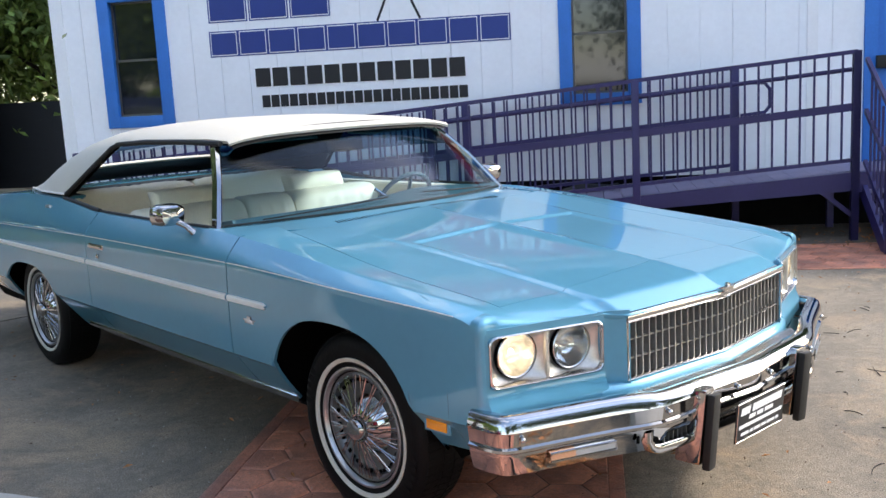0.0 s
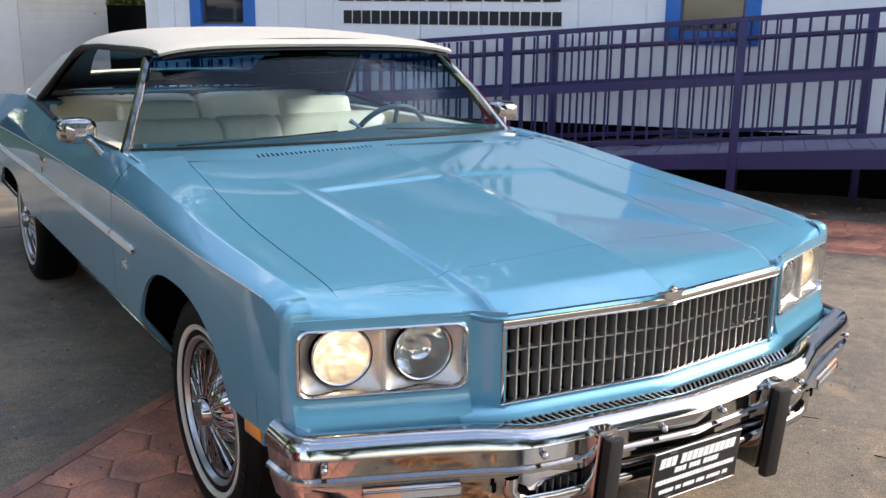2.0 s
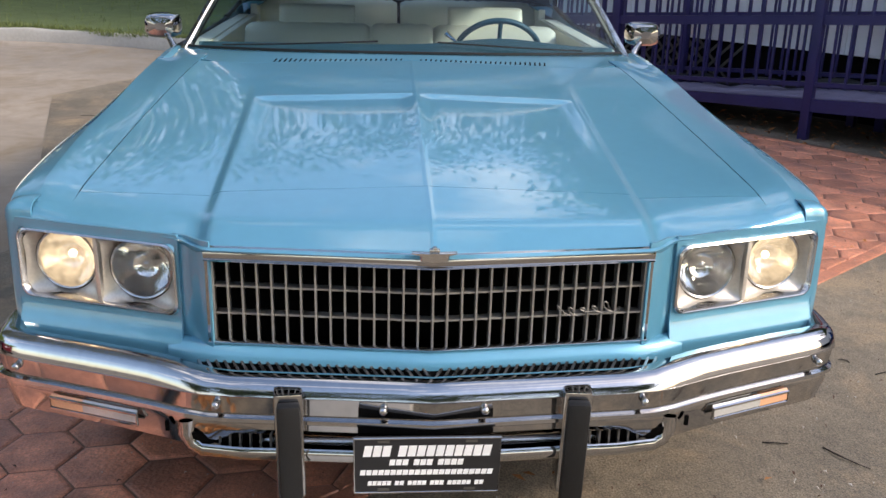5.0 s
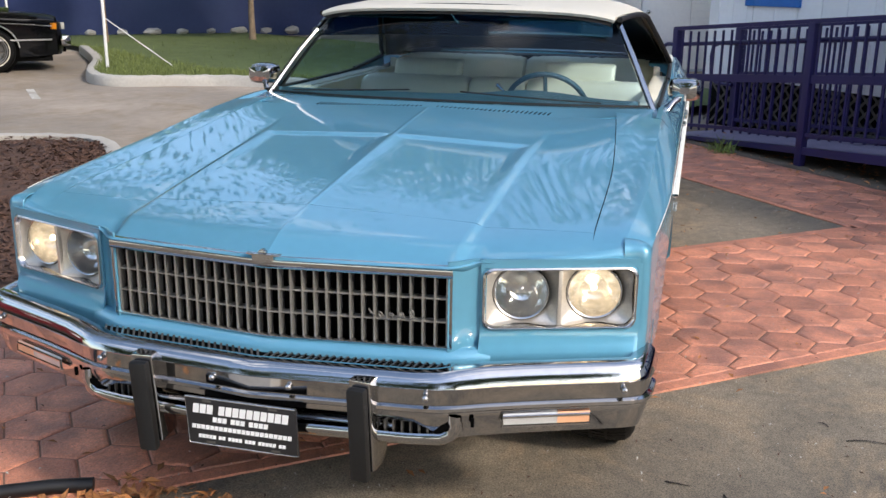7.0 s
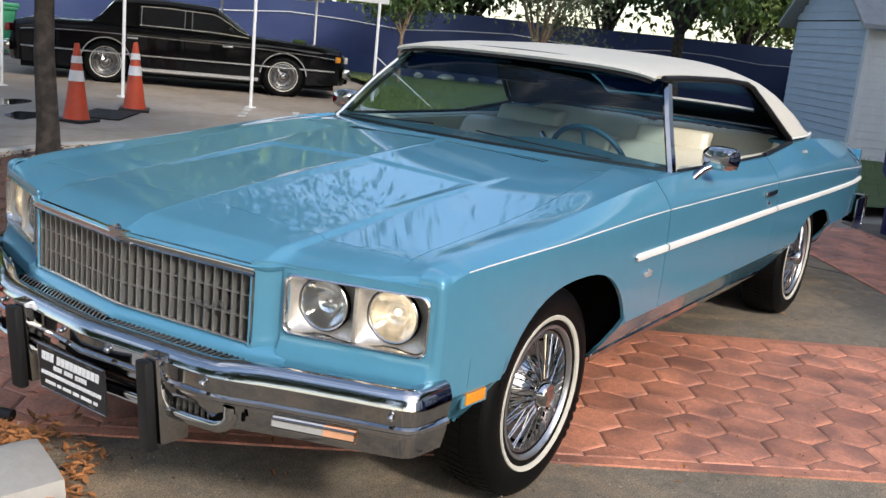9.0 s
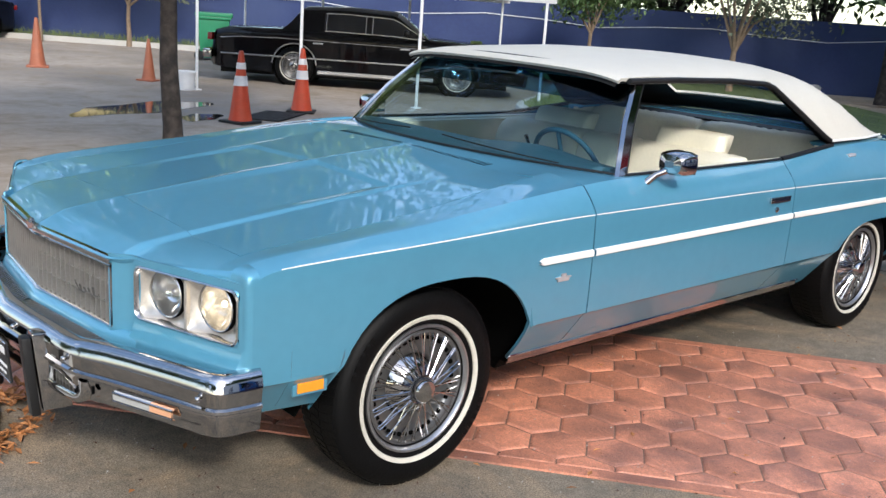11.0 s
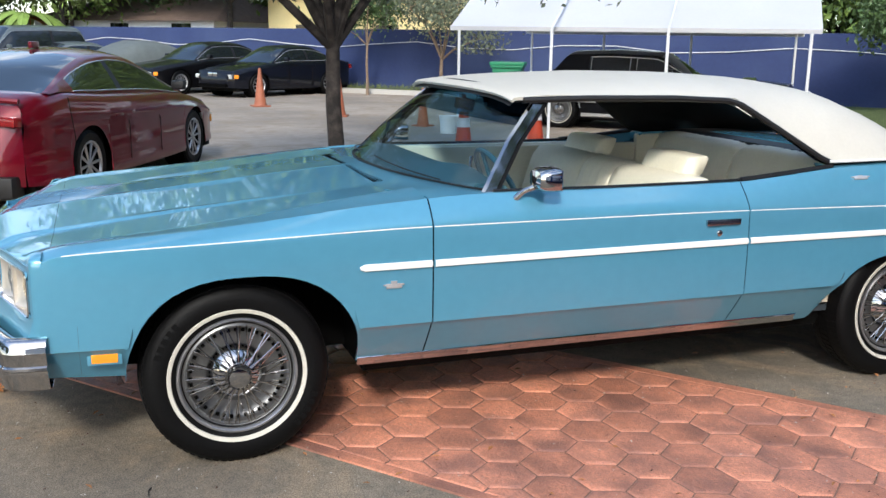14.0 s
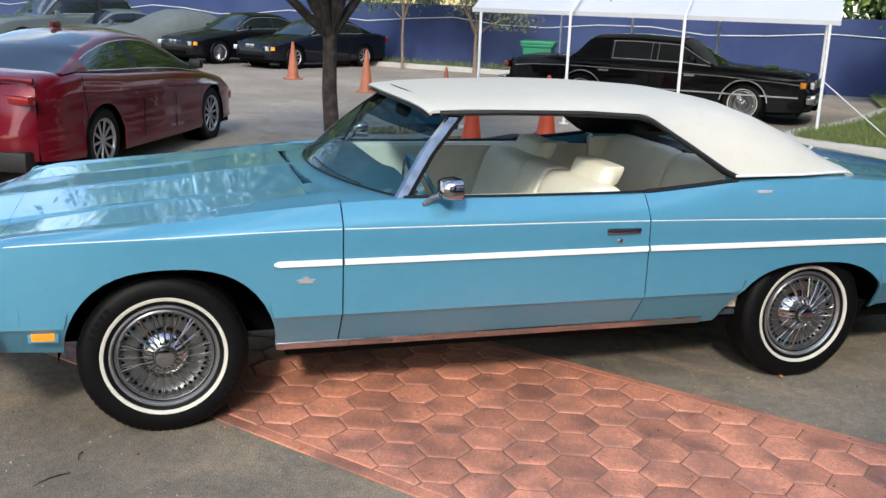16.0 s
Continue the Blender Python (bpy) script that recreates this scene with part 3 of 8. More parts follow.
def top_z(x, y):
    """Height of hood, nose and fender tops: a peaked middle, a crease, a valley, then the fender."""
    a, r, s = abs(y), ridge_y(x), seam_y(x)
    m, crown = hood_mid(x), crown_line(min(x, 0.80))
    edge = crown + flow(x, [(-0.7, 0.018), (-0.2, 0.006), (0.3, -0.006), (0.7, -0.008)])
    hr = m - 0.016
    fall = flow(x, [(-0.62, 0.0), (-0.36, 0.001), (-0.22, 0.004), (0.1, 0.007), (0.7, 0.011), (1.0, 0.013)])
    if a <= r:
        f = a / r
        z = m - 0.016 * f + 0.0015 * max(0.0, 1 - (a / 0.009) ** 2)
        z -= 0.008 * ease((x + 0.16) / 0.035) * (1 - ease((x + 0.05) / 0.60)) * ease((1 - f) / 0.10) * ease((a - 0.014) / 0.030)
    elif a <= r + 0.030:
        z = hr - fall * ease((a - r) / 0.030)
    elif a <= s:
        z = hr - fall + (edge - hr + fall) * ((a - r - 0.030) / max(s - r - 0.030, 0.02))
    else:
        q = min(x, 0.72)
        cy = crown_y(q)
        z = edge + (crown - edge) * ease((a - s) / max(cy - s, 0.01))
        if a > cy:
            q = min(x, 0.6746)
            w, p, c, cy = half_width(q), pin_z(q), crown_z(q), crown_y(q)
            z = p + (c - p) * (max(0.0, w - 0.006 - a) / (w - 0.006 - cy)) ** (1 / 1.35)
            return z - max(0.0, nose_dip(lip_x(y) - x, y) - nose_dip(lip_x(cy) - q, cy))
    return z - nose_dip(lip_x(y) - x, y)


hood_z = top_z


def hood_row(x):
    r, s = ridge_y(x), seam_y(x) - 0.0015
    ys = [0, 0.004, 0.008, 0.012] + span(0.03, r - 0.06, 20) + span(r - 0.05, r - 0.005, 6) + [r, r + 0.005] + span(r + 0.010, r + 0.030, 5) + span(r + 0.045, s, 9)
    return [(x, -y, top_z(x, y)) for y in ys[:0:-1]] + [(x, y, top_z(x, y)) for y in ys]


hood = part("hood", grid([hood_row(x) for x in span(-0.60, -0.19, 24) + span(-0.175, -0.10, 16) + span(-0.08, 0.6288, 30)], flip=True), "paint", car, smooth=50)
solid(hood, 0.012)
ny = [0, 0.003, 0.012, 0.1, 0.2, 0.3, 0.38, 0.43, 0.45, 0.462, 0.470, 0.478, 0.487, 0.497, 0.507, 0.517, 0.527, 0.537, 0.55, 0.575, 0.60, 0.65, 0.70, 0.75, 0.799, 0.801, 0.83, 0.86, 0.875, 0.89, 0.902, 0.911]
ny = [-y for y in ny[:0:-1]] + ny
def nose_start(y):
    """Rear edge of the nose panel: the hood's seam, then the fender's end."""
    return 0.6303 if abs(y) < 0.80 else min(0.6746, lip_x(y) - 0.002)


rows = [[(nose_start(y) + (lip_x(y) - nose_start(y)) * f, y, top_z(nose_start(y) + (lip_x(y) - nose_start(y)) * f, y)) for y in ny] for f in (0, 0.15, 0.3, 0.45, 0.55, 0.62, 0.68, 0.73, 0.78, 0.83, 0.88, 0.92, 0.96, 1.0)]
for g in (0.2, 0.45, 0.7, 1.0):
    row = []
    for y in ny:
        z0 = top_z(lip_x(y), y)
        z1 = 0.797 + 0.008 * ease((abs(y) - 0.50) / 0.05)
        row.append((lip_x(y) + 0.014 * math.sin(g * math.pi / 2), y, z0 + (z1 - z0) * g ** 1.15))
    rows.append(row)
solid(part("nose_panel", grid(rows), "paint", car, smooth=55), 0.008)
# flanks of the prow, running down beside the grille
for sgn in (1, -1):
    rows = []
    for y in (0.470, 0.477, 0.487, 0.497, 0.507, 0.517, 0.527, 0.537, 0.547, 0.556):
        rows.append([(lip_x(y) + 0.013, sgn * y, z) for z in span(0.545, 0.808, 6)])
    solid(part("prow_flank", grid(rows), "paint", car, smooth=60), 0.006)

for sgn in (1, -1):
    # fender: rear stretch, arch stretch and nose stretch in one sheet
    fx = [-0.709, -0.65, -0.58, -0.50, -0.44]
    ca, hw, _ = ARCHES["front"]
    ax = [ca + hw * math.cos(math.pi * k / 24) for k in range(24, -1, -1)]
    nx = span(ca + hw + 0.0005, 0.58, 6) + span(0.59, 0.6745, 10)

    def fender_low(x):
        return arch_z(x, "front") if abs(x - ca) <= hw + 1e-6 else rocker_z(x)

    def fender_top(x):
        cy, s = crown_y(x), seam_y(x) + 0.0015
        return [(x, cy - f * (cy - s), top_z(x, cy - f * (cy - s))) for f in (0.2, 0.4, 0.6, 0.8, 1.0)]

    side_panel("front_fender", fx + ax + nx, fender_low, sgn, fender_top)

# lamp panels and lower fascia
BEZ = (0.549, 0.922, 0.624, 0.786)        # y0, y1, z0, z1 of the lamp openings


def face_x(y, z):
    return nose_x(y) + 0.022 * max(0.0, min(1.0, (0.615 - z) / 0.055)) ** 1.5


for sgn in (1, -1):
    y0, y1, z0, z1 = BEZ
    ys = [0.543, y0, *span(y0, y1, 9)[1:], 0.932, 0.945]
    zs = [0.52, 0.55, 0.565, 0.58, 0.605, z0, *span(z0, z1, 5)[1:], 0.796, 0.808]
    bm = bmesh.new()
    vs = [[bm.verts.new((face_x(y, z) - (0.03 if y > 0.94 else 0), sgn * y, z)) for y in ys] for z in zs]
    for i in range(len(zs) - 1):
        for j in range(len(ys) - 1):
            if z0 - 1e-6 <= zs[i] and zs[i + 1] <= z1 + 1e-6 and y0 - 1e-6 <= ys[j] and ys[j + 1] <= y1 + 1e-6:
                continue
            q = [vs[i][j], vs[i][j + 1], vs[i + 1][j + 1], vs[i + 1][j]]
            bm.faces.new(q[::-1] if sgn < 0 else q)
    for sy, sz in ((1, 1), (-1, 1), (-1, -1), (1, -1)):
        ci, cj = zs.index(z1 if sz > 0 else z0), ys.index(y1 if sy > 0 else y0)
        arc = []
        for k in range(6):
            a = math.pi / 2 * k / 5
            y, z = ys[cj] - sy * 0.026 * (1 - math.cos(a)), zs[ci] - sz * 0.026 * (1 - math.sin(a))
            arc.append(bm.verts.new((face_x(y, z), sgn * y, z)))
        for k in range(5):
            t3 = [vs[ci][cj], arc[k], arc[k + 1]]
            bm.faces.new(t3 if sy * sz * sgn > 0 else t3[::-1])
    bmesh.ops.remove_doubles(bm, verts=bm.verts, dist=1e-6)
    solid(part("lamp_panel", bm, "paint", car, smooth=40), 0.006)
    # corner from the lamp panel round to the fender side
    rows = []
    for z in span(0.40, 0.813, 14):
        yw = side_y(0.675, z)
        rows.append([(face_x(0.932, z) if z > 0.5 else 0.675, sgn * min(0.932, yw - 0.012), z), (0.693, sgn * min(0.941, yw - 0.006), z), (0.686, sgn * (yw - 0.003), z), (0.673, sgn * yw, z)])
    solid(part("fender_corner", grid(rows, flip=sgn < 0), "paint", car, smooth=60), 0.006)
    # rounded cap where the nose, the fender top and the corner meet
    yw = side_y(0.673, 0.806)
    ring_pts = [(nose_x(0.885) - 0.005, 0.885), (nose_x(0.900) - 0.005, 0.900), (nose_x(0.915) - 0.004, 0.915), (0.698, 0.929), (0.6935, 0.9405), (0.687, yw - 0.0015), (0.672, yw + 0.001), (0.655, side_y(0.655, 0.806) + 0.001)]
    peak = (0.650, 0.878, top_z(0.650, 0.878) + 0.0012)
    rows = [[(px, sgn * py, 0.796) for px, py in ring_pts]]
    for a in (0, 15, 30, 45, 58, 70, 80, 90):
        c, q = math.cos(radians(a)) ** 0.6, math.sin(radians(a)) ** 0.72
        rows.append([(peak[0] + (px - peak[0]) * c, sgn * (peak[1] + (py - peak[1]) * c), 0.806 + (peak[2] - 0.806) * q) for px, py in ring_pts])
    solid(part("fender_cap", grid(rows, flip=sgn < 0), "paint", car, smooth=70), 0.004)
# apron below the grille
rows = []
for y in span(-0.575, 0.575, 19):
    x = nose_x(min(abs(y), 0.48)) - max(0, abs(y) - 0.48) * 0.5
    rows.append([(x - 0.03, y, 0.572), (x - 0.016, y, 0.577), (x - 0.004, y, 0.576), (x + 0.006, y, 0.570), (x + 0.016, y, 0.558), (x + 0.022, y, 0.540), (x + 0.024, y, 0.49)])
solid(part("grille_apron", grid(rows, flip=False), "paint", car, smooth=50), 0.006)
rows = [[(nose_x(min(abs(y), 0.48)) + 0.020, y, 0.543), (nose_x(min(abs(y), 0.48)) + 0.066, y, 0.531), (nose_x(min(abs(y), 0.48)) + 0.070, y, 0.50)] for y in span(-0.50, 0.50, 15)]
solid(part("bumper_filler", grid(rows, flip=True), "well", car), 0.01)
for k in range(54):
    y = -0.49 + 0.98 * k / 53
    x = nose_x(min(abs(y), 0.48))
    m = pose(x + 0.043, y, 0.541, 0, 14.5, 28 if y < 0 else -28)
    part("filler_rib", box(-0.024, 0.024, -0.0030, 0.0030, -0.003, 0.003, m), "dull_chrome", car, smooth=0)

# doors and quarters
for sgn in (1, -1):
    def rock(x):
        return rocker_z(x)
    side_panel("door", span(-0.715, -2.1325, 20), rock, sgn, lambda x: [(x, crown_y(x) - 0.02, crown_z(x) + 0.002), (x, crown_y(x) - 0.045, crown_z(x) - 0.012)])
    ca, hw, _ = ARCHES["rear"]
    ax = [ca + hw * math.cos(math.pi * k / 24) for k in range(25)]

    def q_low(x):
        return arch_z(x, "rear") if abs(x - ca) <= hw + 1e-6 else rocker_z(x)

    def q_top(x):
        c, cy = crown_z(x), crown_y(x)
        if x > -2.64:
            return [(x, cy - 0.014, c + 0.001), (x, cy - 0.030, c - 0.006), (x, cy - 0.036, c - 0.05)]
        return [(x, cy - 0.02, c + 0.003), (x, cy - 0.06, c + 0.006), (x, cy - 0.14, c + 0.006)]

    side_panel("quarter_panel", [-2.1375, -2.2, -2.3, -2.4, -2.5, -2.6] + ax + [-3.56, -3.7, -3.9, -4.1, -4.3, -4.42, -4.5], q_low, sgn, q_top)


# underside, firewall and wheel wells
bm = box(-4.35, -0.5, -0.805, 0.805, 0.25, 0.36)
for v in bm.verts:
    if v.co.z < 0.3:
        v.co.y *= 0.92
part("underbody", bm, "dark", car)
# wheel wells, coloured almost black so that they read as deep shade
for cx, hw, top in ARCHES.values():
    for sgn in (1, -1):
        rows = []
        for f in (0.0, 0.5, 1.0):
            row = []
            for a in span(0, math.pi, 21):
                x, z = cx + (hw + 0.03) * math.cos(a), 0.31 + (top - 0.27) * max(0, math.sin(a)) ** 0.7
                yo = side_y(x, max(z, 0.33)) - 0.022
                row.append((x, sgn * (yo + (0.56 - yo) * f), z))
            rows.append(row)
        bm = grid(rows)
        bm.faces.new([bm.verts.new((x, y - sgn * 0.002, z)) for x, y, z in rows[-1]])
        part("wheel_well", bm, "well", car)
part("engine_bay", box(-0.56, 0.60, -0.50, 0.50, 0.30, 0.42), "well", car)
part("radiator_support", box(0.52, 0.56, -0.86, 0.86, 0.43, 0.78), "well", car)
part("firewall", box(-0.60, -0.56, -0.77, 0.77, 0.34, 0.93), "well", car)
for sgn in (1, -1):
    rows = [[(x, sgn * (side_y(x, 0.34) - 0.002), 0.318), (x, sgn * (side_y(x, 0.34) + 0.004), 0.328), (x, sgn * (side_y(x, 0.34) + 0.004), 0.345), (x, sgn * (side_y(x, 0.36)), 0.352)] for x in span(-2.52, -0.445, 12)]
    solid(part("rocker_trim", grid(rows), "chrome", car, "bright metal sill strip", smooth=60), 0.004)


# wheels
def wheel_meshes():
    """One whitewall wheel facing +y, hub at the origin."""
    w = new("wheel")
    w.empty_display_size = 0.1
    tyre_p = [(0.195, -0.09), (0.24, -0.105), (0.30, -0.112), (0.328, -0.10), (0.342, -0.082), (0.346, -0.05), (0.346, 0.05), (0.342, 0.082), (0.330, 0.100), (0.308, 0.112), (0.280, 0.1140), (0.258, 0.1105), (0.235, 0.103), (0.212, 0.094), (0.200, 0.088), (0.195, 0.07)]
    tyre = part("tyre", lathe(tyre_p, 64), "tyre", w, "worn black tyre with raised white band")
    bm = bmesh.new()
    for k in range(72):
        a = 2 * math.pi * k / 72
        m = Matrix.Rotation(-a, 4, "Y") @ Matrix.Translation((0.3445, 0, 0))
        for (ya, yb, sk) in ((-0.086, -0.03, 0.004), (-0.02, 0.02, -0.004), (0.03, 0.086, 0.004)):
            made = add_box(bm, -0.004, 0.0042, ya, yb, -0.0105, 0.0105, None)
            for v in made:
                v.co.z += sk * (1 if v.co.y > (ya + yb) / 2 else -1)
                if abs(v.co.y) > 0.08:
                    v.co.x -= 0.006
                v.co = m @ v.co
    part("tread", bm, "tyre", tyre, smooth=0)
    part("whitewall", lathe([(0.2395, 0.104), (0.241, 0.1100), (0.247, 0.1125), (0.2545, 0.114), (0.256, 0.110)], 64), "white_band", tyre, "thin white sidewall band")
    for a0 in (200, 20):
        for k in range(5):
            m = Matrix.Rotation(-radians(a0 + k * 6.0), 4, "Y") @ Matrix.Translation((0.300, 0.1125, 0))
            part("sidewall_bar", box(-0.012, 0.012, -0.001, 0.0018, -0.010, 0.009, m), "tyre", tyre, smooth=0)
    part("rim", lathe([(0.216, 0.080), (0.222, 0.098), (0.221, 0.104), (0.214, 0.105), (0.208, 0.098), (0.205, 0.088)], 64), "alloy", w, "narrow satin metal wheel rim")
    part("rim_dish", lathe([(0.206, 0.090), (0.196, 0.086), (0.190, 0.090), (0.183, 0.089), (0.178, 0.070), (0.165, 0.060), (0.140, 0.055), (0.06, 0.050), (0.0, 0.050)], 64), "dish", w, "dull grey wheel dish")
    for k in range(40):
        m = Matrix.Rotation(2 * math.pi * k / 40, 4, "Y") @ Matrix.Translation((0.170, 0.0715, 0))
        part("rim_slot", box(-0.007, 0.005, -0.004, 0.004, -0.006, 0.006, m), "well", w, smooth=0)
    part("cover", lathe([(0.112, 0.056), (0.104, 0.066), (0.088, 0.084), (0.070, 0.098), (0.050, 0.106), (0.045, 0.104), (0.042, 0.128), (0.036, 0.136), (0.020, 0.139), (0.0, 0.139)], 48), "chrome", w, "domed chrome centre cover")
    for j, (r0, a0, r1, a1, tw, rad) in enumerate(((0.190, 0.092, 0.052, 0.112, 0.10, 0.0022), (0.190, 0.092, 0.052, 0.112, -0.10, 0.0022), (0.192, 0.090, 0.075, 0.104, 0.30, 0.0020))):
        for k in range(20 if j < 2 else 16):
            a = 2 * math.pi * (k + 0.25 * j) / (20 if j < 2 else 16)
            bm = bmesh.new()
            add_tube(bm, [(r0 * math.cos(a), a0, r0 * math.sin(a)), (r1 * math.cos(a + tw), a1, r1 * math.sin(a + tw))], rad, 5)
            part("spoke", bm, "chrome", w)
    return w


STEER = 1.0                               # the front wheels are turned a little to the car's left
wheel = wheel_meshes()
wheel.parent = car
wheel.matrix_basis = pose(0.02, 0.808, HUB, 0, 0, STEER)
wheel["label"] = "wire-spoked wheel with whitewall tyre"
for (x, y, rz) in ((0.02, -0.808, 180 + STEER), (-WB, 0.800, 0), (-WB, -0.800, 180)):
    copy_thing(wheel, pose(x, y, HUB, 0, 37 + 20 * x, rz) if rz in (0, 180) else pose(x, y, HUB, 0, 11, rz))


# front bumper
def bump_x(y):
    a = abs(y)
    return interp(a, [(0.0, 1.054), (0.46, 1.012), (0.52, 0.992), (0.63, 0.938), (0.83, 0.858), (0.93, 0.820), (0.965, 0.795), (0.985, 0.757), (0.990, 0.66)])


BY = [0, 0.06, 0.15, 0.24, 0.34, 0.42, 0.48, 0.53, 0.60, 0.68, 0.76, 0.84, 0.90, 0.94, 0.965, 0.98, 0.987, 0.990]
by = [-y for y in BY[:0:-1]] + BY


def bump_prof(y):
    """Profile of the bumper bar (set-back, height), higher towards the ends."""
    lift = interp(abs(y), [(0.0, 0.0), (0.46, 0.0), (0.56, 0.012), (0.97, 0.012)])
    low = interp(abs(y), [(0.0, 0.405), (0.44, 0.405), (0.50, 0.365), (0.97, 0.368)])
    return [(0.068, 0.520 + lift), (0.062, 0.536 + lift), (0.040, 0.541 + lift), (0.026, 0.538 + lift), (0.015, 0.530 + lift), (0.007, 0.519 + 0.5 * lift), (0.003, 0.506), (0.008, 0.500), (0.014, 0.458), (0.005, 0.453), (0.004, 0.445), (0.014, 0.438), (0.014, max(low + 0.02, 0.425)), (0.030, low), (0.055, low - 0.004), (0.075, low + 0.02)]


rows = []
for y in by:
    x0 = bump_x(y)
    a = abs(y)
    e = 1e-3
    tang = Vector(((bump_x(min(a + e, 0.99)) - bump_x(max(a - e, 0))), 2 * e, 0)).normalized() if a < 0.985 else Vector((-1, 0.02, 0))
    inward = Vector((-tang.y, tang.x, 0))
    if inward.x > 0 or a >= 0.985:
        inward = -inward if inward.x > 0 else inward
    if a >= 0.975:
        inward = Vector((-0.25, -1, 0)).normalized()
    sg = 1 if y >= 0 else -1
    xx = x0 if a < 0.9895 else 0.66
    rows.append([(xx + inward.x * d, sg * (a + inward.y * d), z) for d, z in bump_prof(y)])
solid(part("front_bumper", grid(rows), "chrome", car, "chrome front bumper with pitted lower face", smooth=35), 0.004)
bumper = bpy.data.objects["front_bumper"]
bumper.matrix_basis = Matrix.Translation((0, 0, 0.016))
for sgn in (1, -1):
    m = pose(1.022, sgn * 0.299, 0, 0, 0, -sgn * 5)
    bm = box(-0.06, 0.030, -0.030, 0.030, 0.272, 0.527, m, bevel=0.008)
    for v in bm.verts:
        if v.co.z < 0.33:
            v.co.x -= 0.025
    g = part("bumper_guard", bm, "chrome", bumper, "chrome bumper guard with black rubber face")
    bm = box(0.0295, 0.058, -0.024, 0.024, 0.272, 0.530, m, bevel=0.009)
    for v in bm.verts:
        if v.co.z < 0.32:
            v.co.x -= 0.022
    part("rubber_pad", bm, "black", car, "black rubber guard pad")
    for y in (0.105, 0.45, 0.915):
        bm = bmesh.new()
        bmesh.ops.create_uvsphere(bm, u_segments=12, v_segments=8, radius=0.009, matrix=Matrix.Translation((bump_x(y) - 0.006, sgn * y, 0.482)))
        part("bumper_bolt", bm, "chrome", bumper)
    # air slot in the lower lip, with a near-black box for its inner shade
    part("slot_shade", box(-0.10, -0.045, -0.10, 0.10, -0.022, 0.022, pose(bump_x(0.40), sgn * 0.40, 0.400, 0, 0, -sgn * 7)), "well", car)
    for k in range(9):
        y = 0.32 + 0.0215 * k
        part("slot_bar", box(bump_x(y) - 0.048, bump_x(y) - 0.030, sgn * y - 0.002, sgn * y + 0.002, 0.378, 0.424), "grille_grey", bumper, smooth=0)
    lip = [(bump_x(0.512) - 0.014, 0.512, 0.432), (bump_x(0.515) - 0.014, 0.515, 0.400), (bump_x(0.505) - 0.014, 0.505, 0.380), (bump_x(0.485) - 0.014, 0.485, 0.371), (bump_x(0.40) - 0.014, 0.40, 0.369), (bump_x(0.28) - 0.016, 0.28, 0.369), (bump_x(0.0) - 0.018, 0.0, 0.369)]
    lp = [Vector((x, sgn * y, z)) for x, y, z in lip]
    rows = []
    for k, p in enumerate(lp):
        d = (lp[min(k + 1, len(lp) - 1)] - lp[max(k - 1, 0)]).normalized()
        out = Vector((0, -d.z, d.y)) * sgn
        if out.z > 0:
            out = -out
        if k < 2:
            out = Vector((0, sgn, -0.15)).normalized()
        rows.append([p - 0.012 * out + Vector((-0.02, 0, 0)), p - 0.012 * out, p - 0.004 * out + Vector((0.006, 0, 0)), p + 0.014 * out + Vector((0.004, 0, 0)), p + 0.022 * out + Vector((-0.006, 0, 0)), p + 0.020 * out + Vector((-0.03, 0, 0))])
    part("slot_lip", grid(rows, close_v=True), "chrome", bumper, smooth=50)
    # parking lamp set in the bumper
    ya, yb = 0.63, 0.835
    rows = []
    for f in span(0, 1, 9):
        y = ya + (yb - ya) * f
        rows.append([(bump_x(y) - 0.010, sgn * y, 0.393), (bump_x(y) - 0.002, sgn * y, 0.399), (bump_x(y) - 0.002, sgn * y, 0.424), (bump_x(y) - 0.010, sgn * y, 0.430)])
    for name, i0, i1, mm in (("parking_lamp", 0, 5, "lamp_white"), ("turn_lamp", 5, 8, "pale_amber")):
        solid(part(name, grid(rows[i0:i1 + 1]), mm, bumper, "amber turn lens" if mm == "pale_amber" else "clear parking lamp lens"), 0.004)
    rim = [Vector(rows[0][1]), Vector(rows[8][1]), Vector(rows[8][2]), Vector(rows[0][2]), Vector(rows[0][1])]
    part("lamp_rim", tube(rim, 0.004, 6), "chrome", bumper)
    part("bumper_slit", box(-0.004, 0.003, -0.004, 0.004, 0.402, 0.425, pose(bump_x(0.555) - 0.010, sgn * 0.56, 0)), "well", bumper)
# lower cross bar, and a near-black box standing in for shade behind the bumper
part("lower_bar", tube([(0.93, -0.50, 0.385), (0.96, -0.3, 0.385), (0.97, 0, 0.385), (0.96, 0.3, 0.385), (0.93, 0.50, 0.385)], 0.020, 10), "dull_chrome", car)
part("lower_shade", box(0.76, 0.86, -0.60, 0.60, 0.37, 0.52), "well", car)
